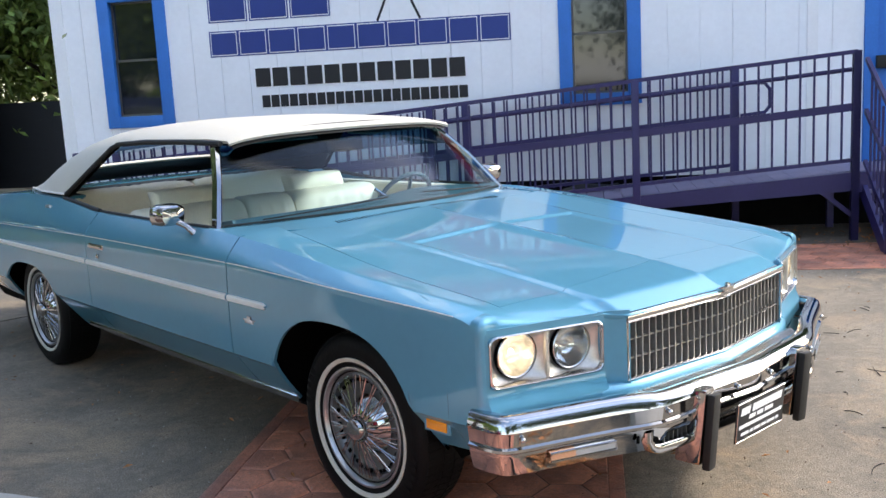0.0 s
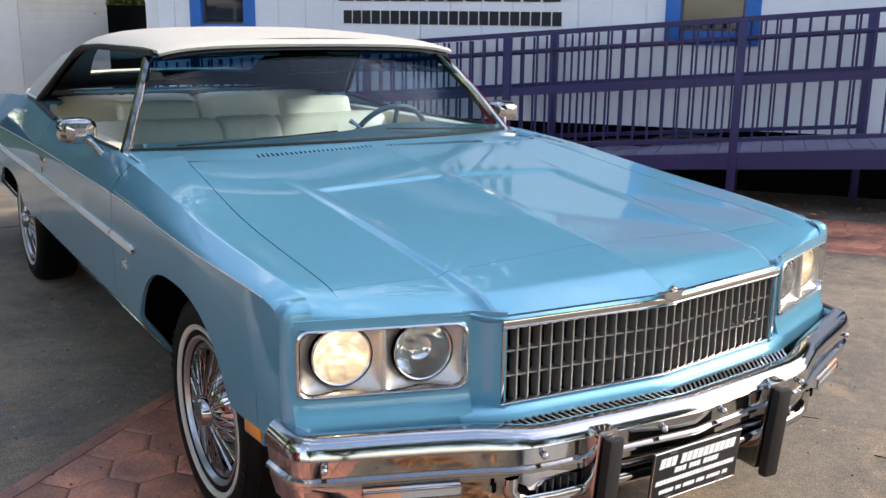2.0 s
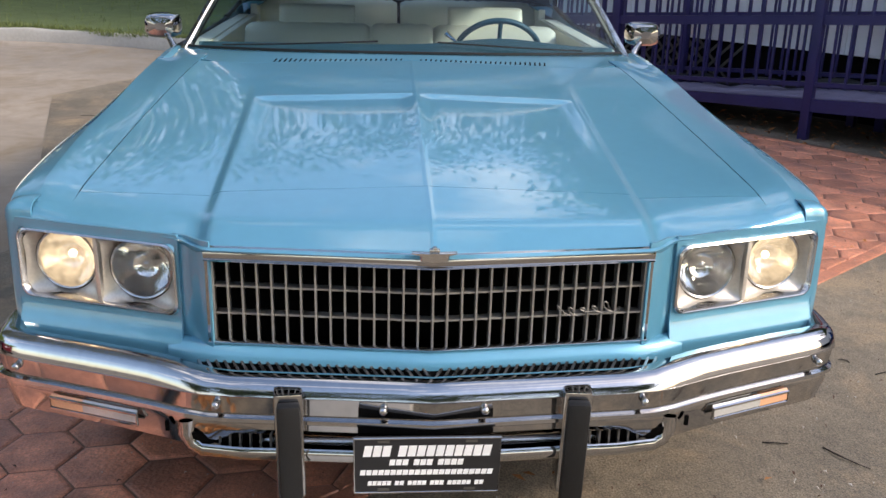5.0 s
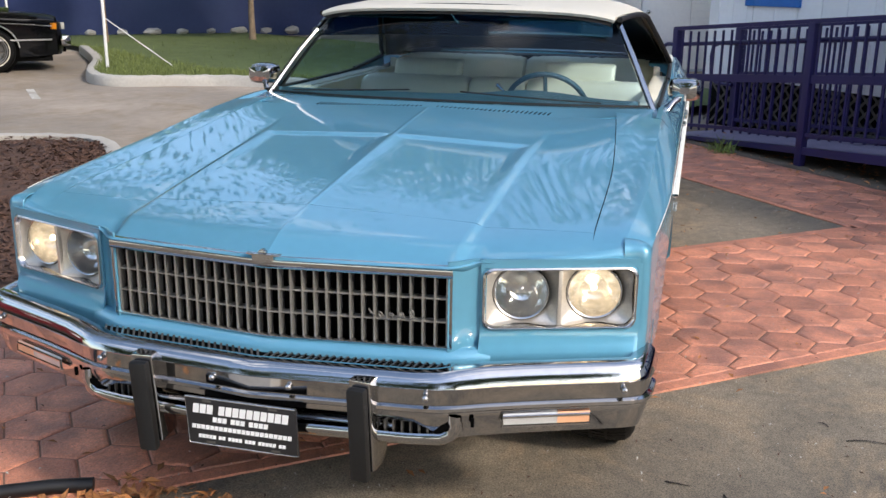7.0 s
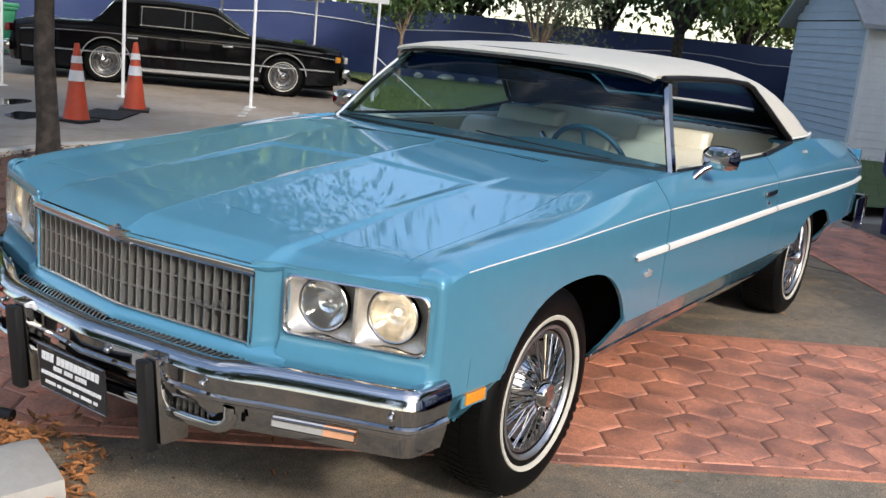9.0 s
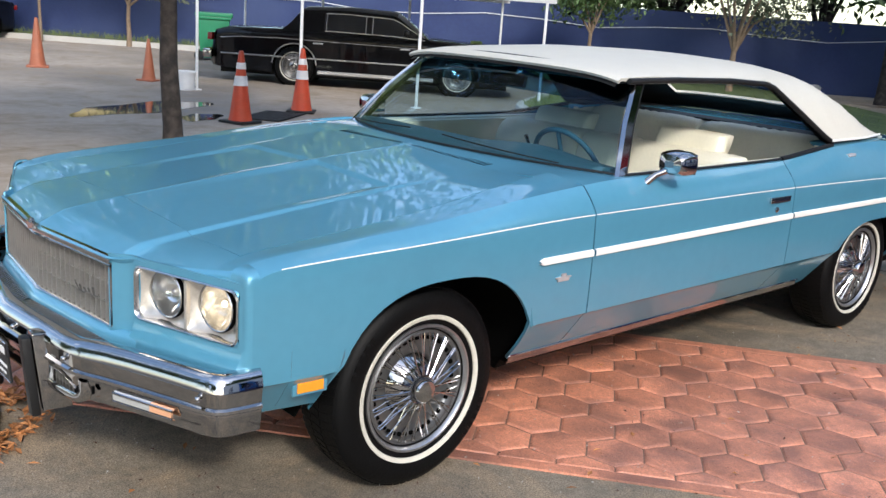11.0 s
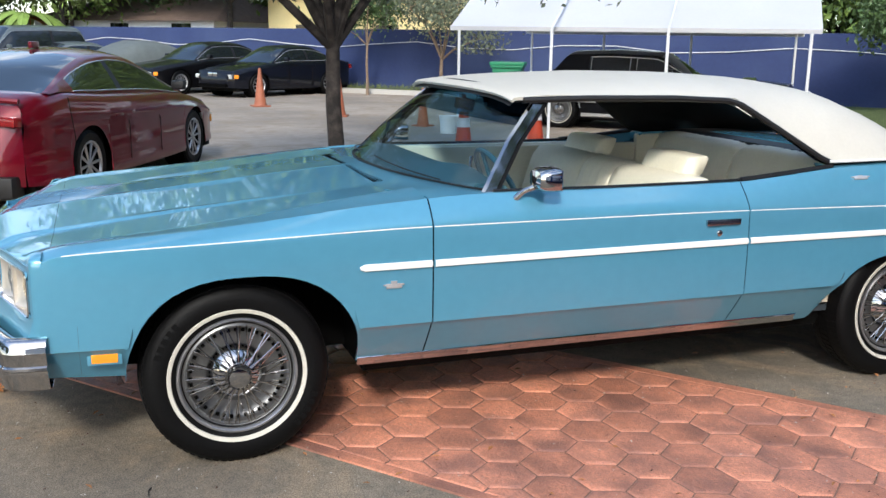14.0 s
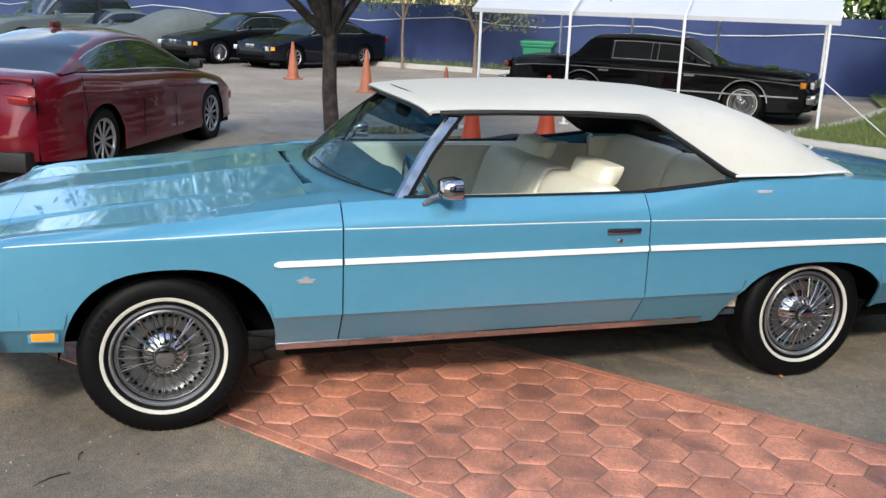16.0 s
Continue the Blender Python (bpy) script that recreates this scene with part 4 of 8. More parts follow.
# front plate, with its writing as plain bars
plate = part("front_plate", box(-0.004, 0.004, -0.152, 0.152, -0.069, 0.069, bevel=0.003), "ink", car, "black dealer plate with white bars of lettering", at=pose(1.064, -0.014, 0.388, 0, 5, 0))
part("plate_edge", tube([(0.003, -0.150, -0.067), (0.003, 0.150, -0.067), (0.003, 0.150, 0.067), (0.003, -0.150, 0.067), (0.003, -0.150, -0.067)], 0.0025, 6), "dull_chrome", plate)
def plate_row(y0, y1, z0, z1, words):
    """Unread writing: a bar for each letter, in words of the given lengths."""
    step = (y1 - y0) / (sum(words) + 0.7 * (len(words) - 1))
    y = y0
    for n in words:
        for k in range(n):
            bm = box(0.004, 0.0052, y + step * 0.08, y + step * 0.92, z0, z1)
            for v in bm.verts:
                v.co.y += (v.co.z - z0) * 0.18
            part("plate_bar", bm, "sign_white", plate, smooth=0)
            y += step
        y += 0.7 * step


plate_row(-0.134, 0.130, 0.024, 0.050, (3, 10))
plate_row(-0.080, 0.074, 0.002, 0.016, (3, 3, 4))
plate_row(-0.140, 0.136, -0.022, -0.010, (22,))
plate_row(-0.124, 0.118, -0.048, -0.038, (5, 2, 4, 3, 5, 2))
for y in (-0.09, 0.09):
    for z in (-0.059, 0.060):
        part("plate_slot", box(0.004, 0.0050, y - 0.012, y + 0.012, z - 0.003, z + 0.003), "grille_grey", plate, smooth=0)

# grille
# the near-black box behind the bars paints the shade inside the grille
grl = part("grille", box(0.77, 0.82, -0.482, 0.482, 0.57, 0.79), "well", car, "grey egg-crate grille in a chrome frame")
G0, G1 = 0.583, 0.768
for k in range(31):
    y = -0.466 + 0.932 * k / 30
    x = nose_x(y)
    part("grille_bar", box(x - 0.034, x - 0.005, y - 0.0022, y + 0.0022, G0 - 0.002, G1 + 0.002, bevel=0.0008), "grille_bar", grl, smooth=0)
for z in (0.645, 0.707):
    rows = [[(nose_x(y) - 0.010, y, z - 0.002), (nose_x(y) - 0.010, y, z + 0.002), (nose_x(y) - 0.034, y, z + 0.002), (nose_x(y) - 0.034, y, z - 0.002)] for y in span(-0.470, 0.470, 13)]
    part("grille_crossbar", grid(rows, close_v=True), "grille_bar", grl, smooth=0)
for (z, w, dx) in ((0.784, 0.012, 0.004), (0.771, 0.004, 0.006), (G0 - 0.002, 0.005, 0.000)):
    rows = [[(nose_x(y) + dx - 0.018, y, z - w), (nose_x(y) + dx, y, z - w), (nose_x(y) + dx + 0.003, y, z), (nose_x(y) + dx - 0.004, y, z + w), (nose_x(y) + dx - 0.018, y, z + w)] for y in span(-0.482, 0.482, 21)]
    part("grille_moulding", grid(rows, close_v=True), "chrome", grl, smooth=50)
for sgn in (1, -1):
    part("grille_side", box(nose_x(0.48) - 0.03, nose_x(0.48) + 0.002, sgn * 0.476 - 0.005, sgn * 0.476 + 0.005, G0, 0.78, bevel=0.002), "chrome", grl)
def wing_shape():
    """Spread wings with a flat shield below, folded a little at the middle."""
    bm = bmesh.new()
    loops = []
    for dx, k in ((-0.006, 1.0), (0.006, 1.0), (0.009, 0.90)):
        loop = []
        for y, z in ((-0.062, 0.005), (-0.060, 0.001), (-0.040, -0.001), (-0.038, -0.017), (-0.016, -0.019), (0.0, -0.026), (0.016, -0.019), (0.038, -0.017), (0.040, -0.001), (0.060, 0.001), (0.062, 0.005), (0.014, 0.006), (0.0, 0.009), (-0.014, 0.006)):
            loop.append((dx - 0.12 * abs(y) + 0.006, 0.76 * y * k, 0.80 * z * k))
        loops.append(loop)
    vs = add_grid(bm, loops, close_v=True)
    bm.faces.new(vs[0])
    bm.faces.new(vs[-1][::-1])
    bmesh.ops.recalc_face_normals(bm, faces=bm.faces)
    return bm


# maker's script and badge as plain shapes
pts = []
for k in range(70):
    f = k / 69
    y = 0.275 + 0.125 * f - 0.012 * math.sin(f * 30)
    pts.append((nose_x(y) + 0.004, y, 0.655 + (0.022 * (1 - f / 0.25) if f < 0.25 else 0.0) * math.sin(f * 20) + 0.009 * math.sin(f * 30 + 1.2) * (1.0 + 0.5 * math.sin(f * 9)) + 0.012 * f))
part("grille_script", tube(pts, 0.0017, 5), "grille_grey", grl, "dark metal script as a plain squiggle")
em = part("hood_emblem", wing_shape(), "dull_chrome", car, "chrome winged hood emblem", at=pose(nose_x(0) + 0.006, 0, 0.802))
bm = bmesh.new()
for (w, h0, h1) in ((0.011, 0.004, 0.013), (0.005, 0.010, 0.017)):
    add_box(bm, -0.004, 0.010, -w, w, h0, h1, bevel=0.003)
part("emblem_crest", bm, "chrome", em)

# headlamps
for sgn in (1, -1):
    y0, y1, z0, z1 = BEZ
    yaw = -sgn * math.degrees(math.atan2(nose_x(y0) - nose_x(y1), y1 - y0))
    yc, zc = (y0 + y1) / 2, (z0 + z1) / 2
    m = pose(nose_x(yc) + 0.002, sgn * yc, zc, 0, 0, -yaw)
    wid, hgt = (y1 - y0) / math.cos(radians(yaw)), z1 - z0
    hp = new("headlamp_pair")
    hp.parent, hp.matrix_basis = car, m
    hp["label"] = "twin round headlamps in a bright bezel"

    def ring(w, h, x, c=0.027, n=6):
        pts = []
        for (sy, sz, a0) in ((1, 1, 0), (-1, 1, 90), (-1, -1, 180), (1, -1, 270)):
            for k in range(n):
                a = radians(a0 + 90 * k / (n - 1))
                pts.append((x, sy * (w / 2 - c) + c * math.cos(a), sz * (h / 2 - c) + c * math.sin(a)))
        return pts
    rows = [ring(wid, hgt, -0.012), ring(wid + 0.002, hgt + 0.002, 0.004), ring(wid - 0.006, hgt - 0.006, 0.007), ring(wid - 0.012, hgt - 0.012, 0.003), ring(wid - 0.022, hgt - 0.020, -0.020, 0.020)]
    part("bezel", grid(rows, close_v=True), "dull_chrome", hp, smooth=50)
    # bright plate with a round well for each lamp
    for (dy, y0, y1) in ((sgn * 0.094, 0.0, wid / 2 - 0.006), (-sgn * 0.096, 0.0, wid / 2 - 0.006)):
        side, plate_rows = (1 if dy > 0 else -1), [[], [], [], [], [], []]
        for i in range(48):
            a = 2 * math.pi * i / 48
            c, s = math.cos(a), math.sin(a)
            ya, yb = sorted((side * y0, side * y1))
            reach = min(((yb if c > 0 else ya) - dy) / c if abs(c) > 1e-6 else 9.0, ((hgt / 2 - 0.006 if s > 0 else -hgt / 2 + 0.006) - 0.008) / s if abs(s) > 1e-6 else 9.0)
            for row, r, x in zip(plate_rows, (0.0735, 0.0735, 0.0750, 0.0765 + max(reach - 0.0765, 0) * 0.45, 0.0765 + max(reach - 0.0765, 0) * 0.82, max(reach, 0.0775)), (-0.045, -0.031, -0.029, -0.023, -0.012, -0.003)):
                row.append((x, dy + r * c, 0.008 + r * s))
        part("bezel_floor", grid(plate_rows, close_v=True), "bezel_silver", hp, smooth=60)
    part("bezel_rib", box(-0.030, -0.001, -0.0055, 0.0055, -hgt / 2 + 0.008, hgt / 2 - 0.008, bevel=0.002), "bezel_silver", hp)
    for (dy, lit) in ((sgn * 0.094, True), (-sgn * 0.096, False)):
        R = 0.0705
        cm = pose(-0.027, dy, 0.008, 0, 0, yaw * 0.45)
        lens = new("headlamp")
        lens.parent, lens.matrix_basis = hp, cm
        lens["label"] = "lit warm headlamp" if lit else "unlit clear headlamp"
        bowl = lathe([(0.0, -0.050), (0.02, -0.047), (0.04, -0.036), (0.056, -0.018), (R - 0.003, -0.004)], 40)
        bowl.transform(Matrix.Rotation(radians(-90), 4, "Z"))
        part("bowl", bowl, "lit_bowl" if lit else "reflector", lens)
        rimb = lathe([(R + 0.001, -0.014), (R + 0.001, 0.003), (R - 0.001, 0.005), (R - 0.004, 0.003), (R - 0.005, -0.004)], 40)
        rimb.transform(Matrix.Rotation(radians(-90), 4, "Z"))
        part("lamp_ring", rimb, "dull_chrome", lens)
        gk = lathe([(R + 0.0030, -0.020), (R + 0.0030, 0.0005), (R + 0.001, 0.0020)], 40)
        gk.transform(Matrix.Rotation(radians(-90), 4, "Z"))
        part("lamp_gasket", gk, "well", lens)
        dome = lathe([(R - 0.003, 0.0), (0.05, 0.006), (0.034, 0.011), (0.017, 0.0135), (0.0, 0.0145)], 40)
        dome.transform(Matrix.Rotation(radians(-90), 4, "Z"))
        lo = part("lens", dome, "lit_lens" if lit else "lens", lens)
        lo.visible_shadow = False
        if lit:
            bm = bmesh.new()
            bmesh.ops.create_uvsphere(bm, u_segments=16, v_segments=10, radius=0.009, matrix=Matrix.Translation((-0.028, 0, 0.004)))
            part("bulb", bm, "bulb", lens, "glowing warm filament")
        else:
            bm = bmesh.new()
            bmesh.ops.create_uvsphere(bm, u_segments=16, v_segments=10, radius=0.013, matrix=Matrix.Translation((-0.030, 0, 0.0)))
            part("bulb_shield", bm, "dull_chrome", lens)

# cowl with its louvres
def ws_base(y):
    a = abs(y)
    return Vector((-0.705 - 0.265 * (a / 0.84) ** 2.2, y, 1.008 - 0.020 * (a / 0.84) ** 2))


def ws_top(y):
    a = abs(y)
    return Vector((-1.165 - 0.10 * (a / 0.84) ** 2.2, y * 0.776, 1.360 - 0.030 * (a / 0.84) ** 2))


rows = []
for y in span(-0.865, 0.865, 37):
    a = abs(y)
    xb, zb = ws_base(y).x, ws_base(y).z - 0.004
    xf = -0.601 - 0.11 * max(0, (a - 0.70) / 0.13)
    zf = hood_z(max(xf, -0.62), min(a, 0.90))
    rows.append([(xf, y, zf), (xf + (xb - xf) * 0.35, y, zf + (zb - zf) * 0.42), (xf + (xb - xf) * 0.7, y, zf + (zb - zf) * 0.8), (xb, y, zb), (xb - 0.02, y, zb - 0.01)])
solid(part("cowl", grid(rows), "paint", car, smooth=40), 0.008)
for sgn in (1, -1):
    bm = bmesh.new()
    for k in range(26):
        y = sgn * (0.035 + 0.0178 * k)
        z = hood_z(-0.60, abs(y)) + (ws_base(y).z - 0.004 - hood_z(-0.60, abs(y))) * 0.24
        add_box(bm, -0.028, 0.016, -0.0028, 0.0028, -0.003, 0.0006, pose(-0.622 - 0.03 * abs(y) ** 2, y, z, 0, 5, -8))
    part("cowl_louvre", bm, "well", car, smooth=0)

# windshield
ys = span(-0.84, 0.84, 25)
rows = [[ws_base(y).lerp(ws_top(y), f) + Vector((0.018 * math.sin(math.pi * f), 0, 0.010 * math.sin(math.pi * f))) for y in ys] for f in span(0, 1, 9)]
wsg = part("windshield", grid(rows), "glass", car, "raked tinted windshield")
wsg.visible_shadow = False
rows = [[ws_base(y).lerp(ws_top(y), f) + Vector((0.018 * math.sin(math.pi * f) - 0.006, 0, 0.010 * math.sin(math.pi * f) - 0.004)) for y in ys] for f in span(0.68, 0.99, 6)]
band = part("shade_band", grid(rows), "band", car, "blue shade band along the windshield top")
band.visible_shadow = False
for sgn in (1, -1):
    a, b = ws_base(sgn * 0.850), ws_top(sgn * 0.855)
    d = (b - a).normalized()
    bm = bmesh.new()
    sect = [(0.016, 0.0), (0.008, 0.016 * sgn), (-0.028, 0.020 * sgn), (-0.034, 0.002 * sgn), (-0.020, -0.012 * sgn), (0.008, -0.010 * sgn)]
    add_grid(bm, [[p + Vector((dx, dy, 0.25 * dx)) for dx, dy in sect] for p in (a - 0.02 * d, a.lerp(b, 0.5) + Vector((0.014, 0, 0.008)), b)], close_v=True)
    part("windshield_post", bm, "chrome", car, "chrome windshield post", smooth=30)
    bm = bmesh.new()
    sect = [(-0.034, 0.016 * sgn), (-0.050, 0.010 * sgn), (-0.052, -0.012 * sgn), (-0.034, -0.012 * sgn)]
    add_grid(bm, [[p + Vector((dx, dy, 0.25 * dx)) for dx, dy in sect] for p in (a - 0.02 * d, a.lerp(b, 0.5) + Vector((0.014, 0, 0.008)), b)], close_v=True)
    part("window_seal", bm, "black", car)
part("windshield_header", tube([ws_top(y) + Vector((0.006, 0, 0.004)) for y in span(-0.855, 0.855, 21)], 0.011, 8), "chrome", car, "chrome header moulding")
part("header_seal", tube([ws_top(y) + Vector((-0.010, 0, 0.014)) for y in span(-0.84, 0.84, 21)], 0.010, 8), "black", car)
part("windshield_gasket", tube([ws_base(y) + Vector((0.004, 0, 0.000)) for y in span(-0.84, 0.84, 21)], 0.005, 6), "black", car)
for (y0, y1) in ((-0.70, -0.12), (0.66, 0.10)):
    pts = [ws_base(y0 + (y1 - y0) * f).lerp(ws_top(y0 + (y1 - y0) * f), 0.01 + 0.07 * f) + Vector((0.016, 0, 0.008)) for f in span(0, 1, 8)]
    part("wiper", tube(pts, 0.0032, 6), "black", car, "thin black wiper arm")
part("inside_mirror", box(-0.012, 0.012, -0.11, 0.11, -0.028, 0.028, pose(-1.20, 0, 1.265, 0, -12, 0), bevel=0.008), "black", car, "black rear-view mirror")

# soft top
def top_section(x):
    """Half section of the soft top, from its middle to its edge."""
    zc = interp(x, [(-3.32, 1.080), (-3.2, 1.165), (-3.1, 1.235), (-2.95, 1.315), (-2.8, 1.365), (-2.6, 1.400), (-2.3, 1.418), (-1.9, 1.422), (-1.5, 1.408), (-1.3, 1.392), (-1.165, 1.374)])
    ye = interp(x, [(-3.32, 0.80), (-3.0, 0.86), (-2.7, 0.872), (-2.62, 0.865), (-2.2, 0.735), (-1.9, 0.715), (-1.3, 0.688), (-1.165, 0.668)])
    ze = interp(x, [(-3.32, 1.052), (-3.0, 1.055), (-2.66, 1.050), (-2.58, 1.080), (-2.42, 1.190), (-2.2, 1.330), (-1.9, 1.345), (-1.3, 1.346), (-1.165, 1.336)])
    pts = []
    for f in (0, 0.15, 0.3, 0.45, 0.6, 0.72, 0.82, 0.89, 0.94, 0.975, 1.0):
        y = ye * f
        if x > -2.2:
            z = zc - (zc - ze) * (0.40 * f ** 2 + 0.60 * f ** 7)
        else:
            k = min(1, (-2.2 - x) / 0.45)
            z = zc - (zc - ze) * ((1 - k) * (0.40 * f ** 2 + 0.60 * f ** 7) + k * (0.18 * f ** 2 + 0.82 * f ** 6.5))
        pts.append((y, z))
    return pts


rows = []
for x in [-3.36, -3.30, -3.2, -3.1, -3.0, -2.9, -2.8, -2.72, -2.66, -2.62, -2.58, -2.5, -2.42, -2.34, -2.26, -2.2, -2.1, -2.0, -1.9, -1.8, -1.7, -1.6, -1.5, -1.4, -1.3, -1.22, -1.165, -1.15]:
    p = top_section(max(x, -3.32))
    drop = 0.012 if x in (-3.36, -1.15) else 0
    bow = [0.10 * (1 - (y / p[-1][0]) ** 2) * (1 if x < -3.0 else 0) * (-3.0 - x) / 0.36 if x < -3.0 else 0.05 * (1 - (y / p[-1][0]) ** 2) * max(0, (x + 1.5) / 0.335) for y, z in p]
    row = [(x + (-b if x < -3 else b), -y, z - drop) for (y, z), b in list(zip(p, bow))[:0:-1]] + [(x + (-b if x < -3 else b), y, z - drop) for (y, z), b in zip(p, bow)]
    rows.append(row)
top_bm = grid(rows)
gone = [f for f in top_bm.faces if -3.22 < f.calc_center_median().x < -2.78 and abs(f.calc_center_median().y) < 0.50]
rear_rows = [[p for p in r if abs(p[1]) < 0.58] for r in rows if -3.22 < r[11][0] < -2.78]
bmesh.ops.delete(top_bm, geom=gone, context="FACES")
top = part("soft_top", top_bm, "vinyl", car, "cream white vinyl folding top, raised", smooth=60)
solid(top, 0.014, inside=(-2.0, 0, 0.9))
for sgn in (1, -1):
    seal = [(-1.20, 0.685, 1.326), (-1.5, 0.704, 1.333), (-1.9, 0.720, 1.331), (-2.16, 0.735, 1.320), (-2.22, 0.75, 1.303), (-2.4, 0.805, 1.190), (-2.58, 0.860, 1.074), (-2.64, 0.872, 1.046)]
    part("top_edge_seal", tube([(x, sgn * y, z) for x, y, z in seal], 0.013, 8), "black", car, "black weather seal of the top")
    part("quarter_window_frame", tube([(x, sgn * (crown_y(x) - 0.018), crown_z(x) + 0.006) for x in span(-2.15, -2.64, 8)], 0.012, 8), "black", car)
    part("belt_seal", tube([(x, sgn * (crown_y(x) - 0.022), crown_z(x) + 0.004) for x in span(-0.99, -2.16, 14)], 0.008, 6), "black", car, "black belt-line seal")
    # hem of the top over the rear deck, with snaps
    part("top_hem", tube([(x, sgn * interp(x, [(-3.34, 0.80), (-3.0, 0.868), (-2.64, 0.880)]), 1.055) for x in span(-3.30, -2.62, 10)], 0.006, 8), "white_trim", top)
part("headliner_bow", tube([(-1.9, y, 1.385 - 0.05 * (y / 0.7) ** 4) for y in span(-0.68, 0.68, 15)], 0.014, 8), "black", car)
liner = grid([[(x, y * 0.975, z - 0.024) for (x, y, z) in r] for r in rows])
gone = [f for f in liner.faces if -3.24 < f.calc_center_median().x < -2.76 and abs(f.calc_center_median().y) < 0.51]
bmesh.ops.delete(liner, geom=gone, context="FACES")
part("headliner", liner, "black", car, "dark inner lining of the top")
rear_win = part("rear_window", grid([[(x, y, z - 0.008) for x, y, z in r] for r in rear_rows]), "clear", top, "clear rear window in the top")
rear_win.visible_shadow = False

# rear deck, trunk lid and tail
rows = []
for x in [-3.02, -3.1, -3.2, -3.35, -3.5, -3.7, -3.9, -4.1, -4.3, -4.45, -4.52]:
    c, cy = crown_z(x) + 0.006, crown_y(x) - 0.135
    rows.append([(x, cy * f, c + 0.012 * (1 - f * f)) for f in span(-1, 1, 11)])
solid(part("trunk_lid", grid(rows), "paint", car, smooth=40), 0.01)
rows = [[(-4.50 - 0.05 * (1 - (y / 0.9) ** 2), y, z) for y in span(-0.89, 0.89, 13)] for z in (0.45, 0.6, 0.75, 0.88, 0.91)]
solid(part("tail_panel", grid(rows), "paint", car), 0.01)
rows = []
for y in span(-0.98, 0.98, 25):
    x = -4.66 + 0.10 * (abs(y) / 0.98) ** 4
    rows.append([(x + 0.10, y, 0.60), (x + 0.01, y, 0.60), (x, y, 0.57), (x + 0.01, y, 0.47), (x + 0.03, y, 0.40), (x + 0.10, y, 0.40)])
part("rear_bumper", grid(rows), "chrome", car, "chrome rear bumper")
for sgn in (1, -1):
    rows = [[(-4.58, sgn * 0.97, z), (-4.40, sgn * 0.985, z), (-4.22, sgn * 0.982, z)] for z in (0.40, 0.47, 0.57, 0.60)]
    solid(part("rear_bumper_end", grid(rows), "chrome", car), 0.01)
    part("tail_lamp", box(-4.57, -4.55, sgn * 0.60 - 0.22, sgn * 0.60 + 0.22, 0.66, 0.76, bevel=0.004), "tail_red", car, "red tail lamp")

# shut lines round the hood and behind the door gaps: near-black tubes as their shade
part("hood_shut_line", tube([(0.6295, y, top_z(0.6295, y) - 0.0042) for y in span(-0.797, 0.797, 61)], 0.0036, 6), "well", car)
for sgn in (1, -1):
    part("hood_shut_line", tube([(x, sgn * seam_y(x), top_z(x, seam_y(x)) - 0.0042) for x in span(-0.60, 0.6295, 30)], 0.0036, 6), "well", car)
for sgn in (1, -1):
    for x in (-0.712, -2.135):
        part("shut_line", tube([(x, sgn * (side_y(x, z) - 0.009), z) for z in span(0.34, crown_z(x) - 0.006, 14)], 0.0075, 6), "well", car)

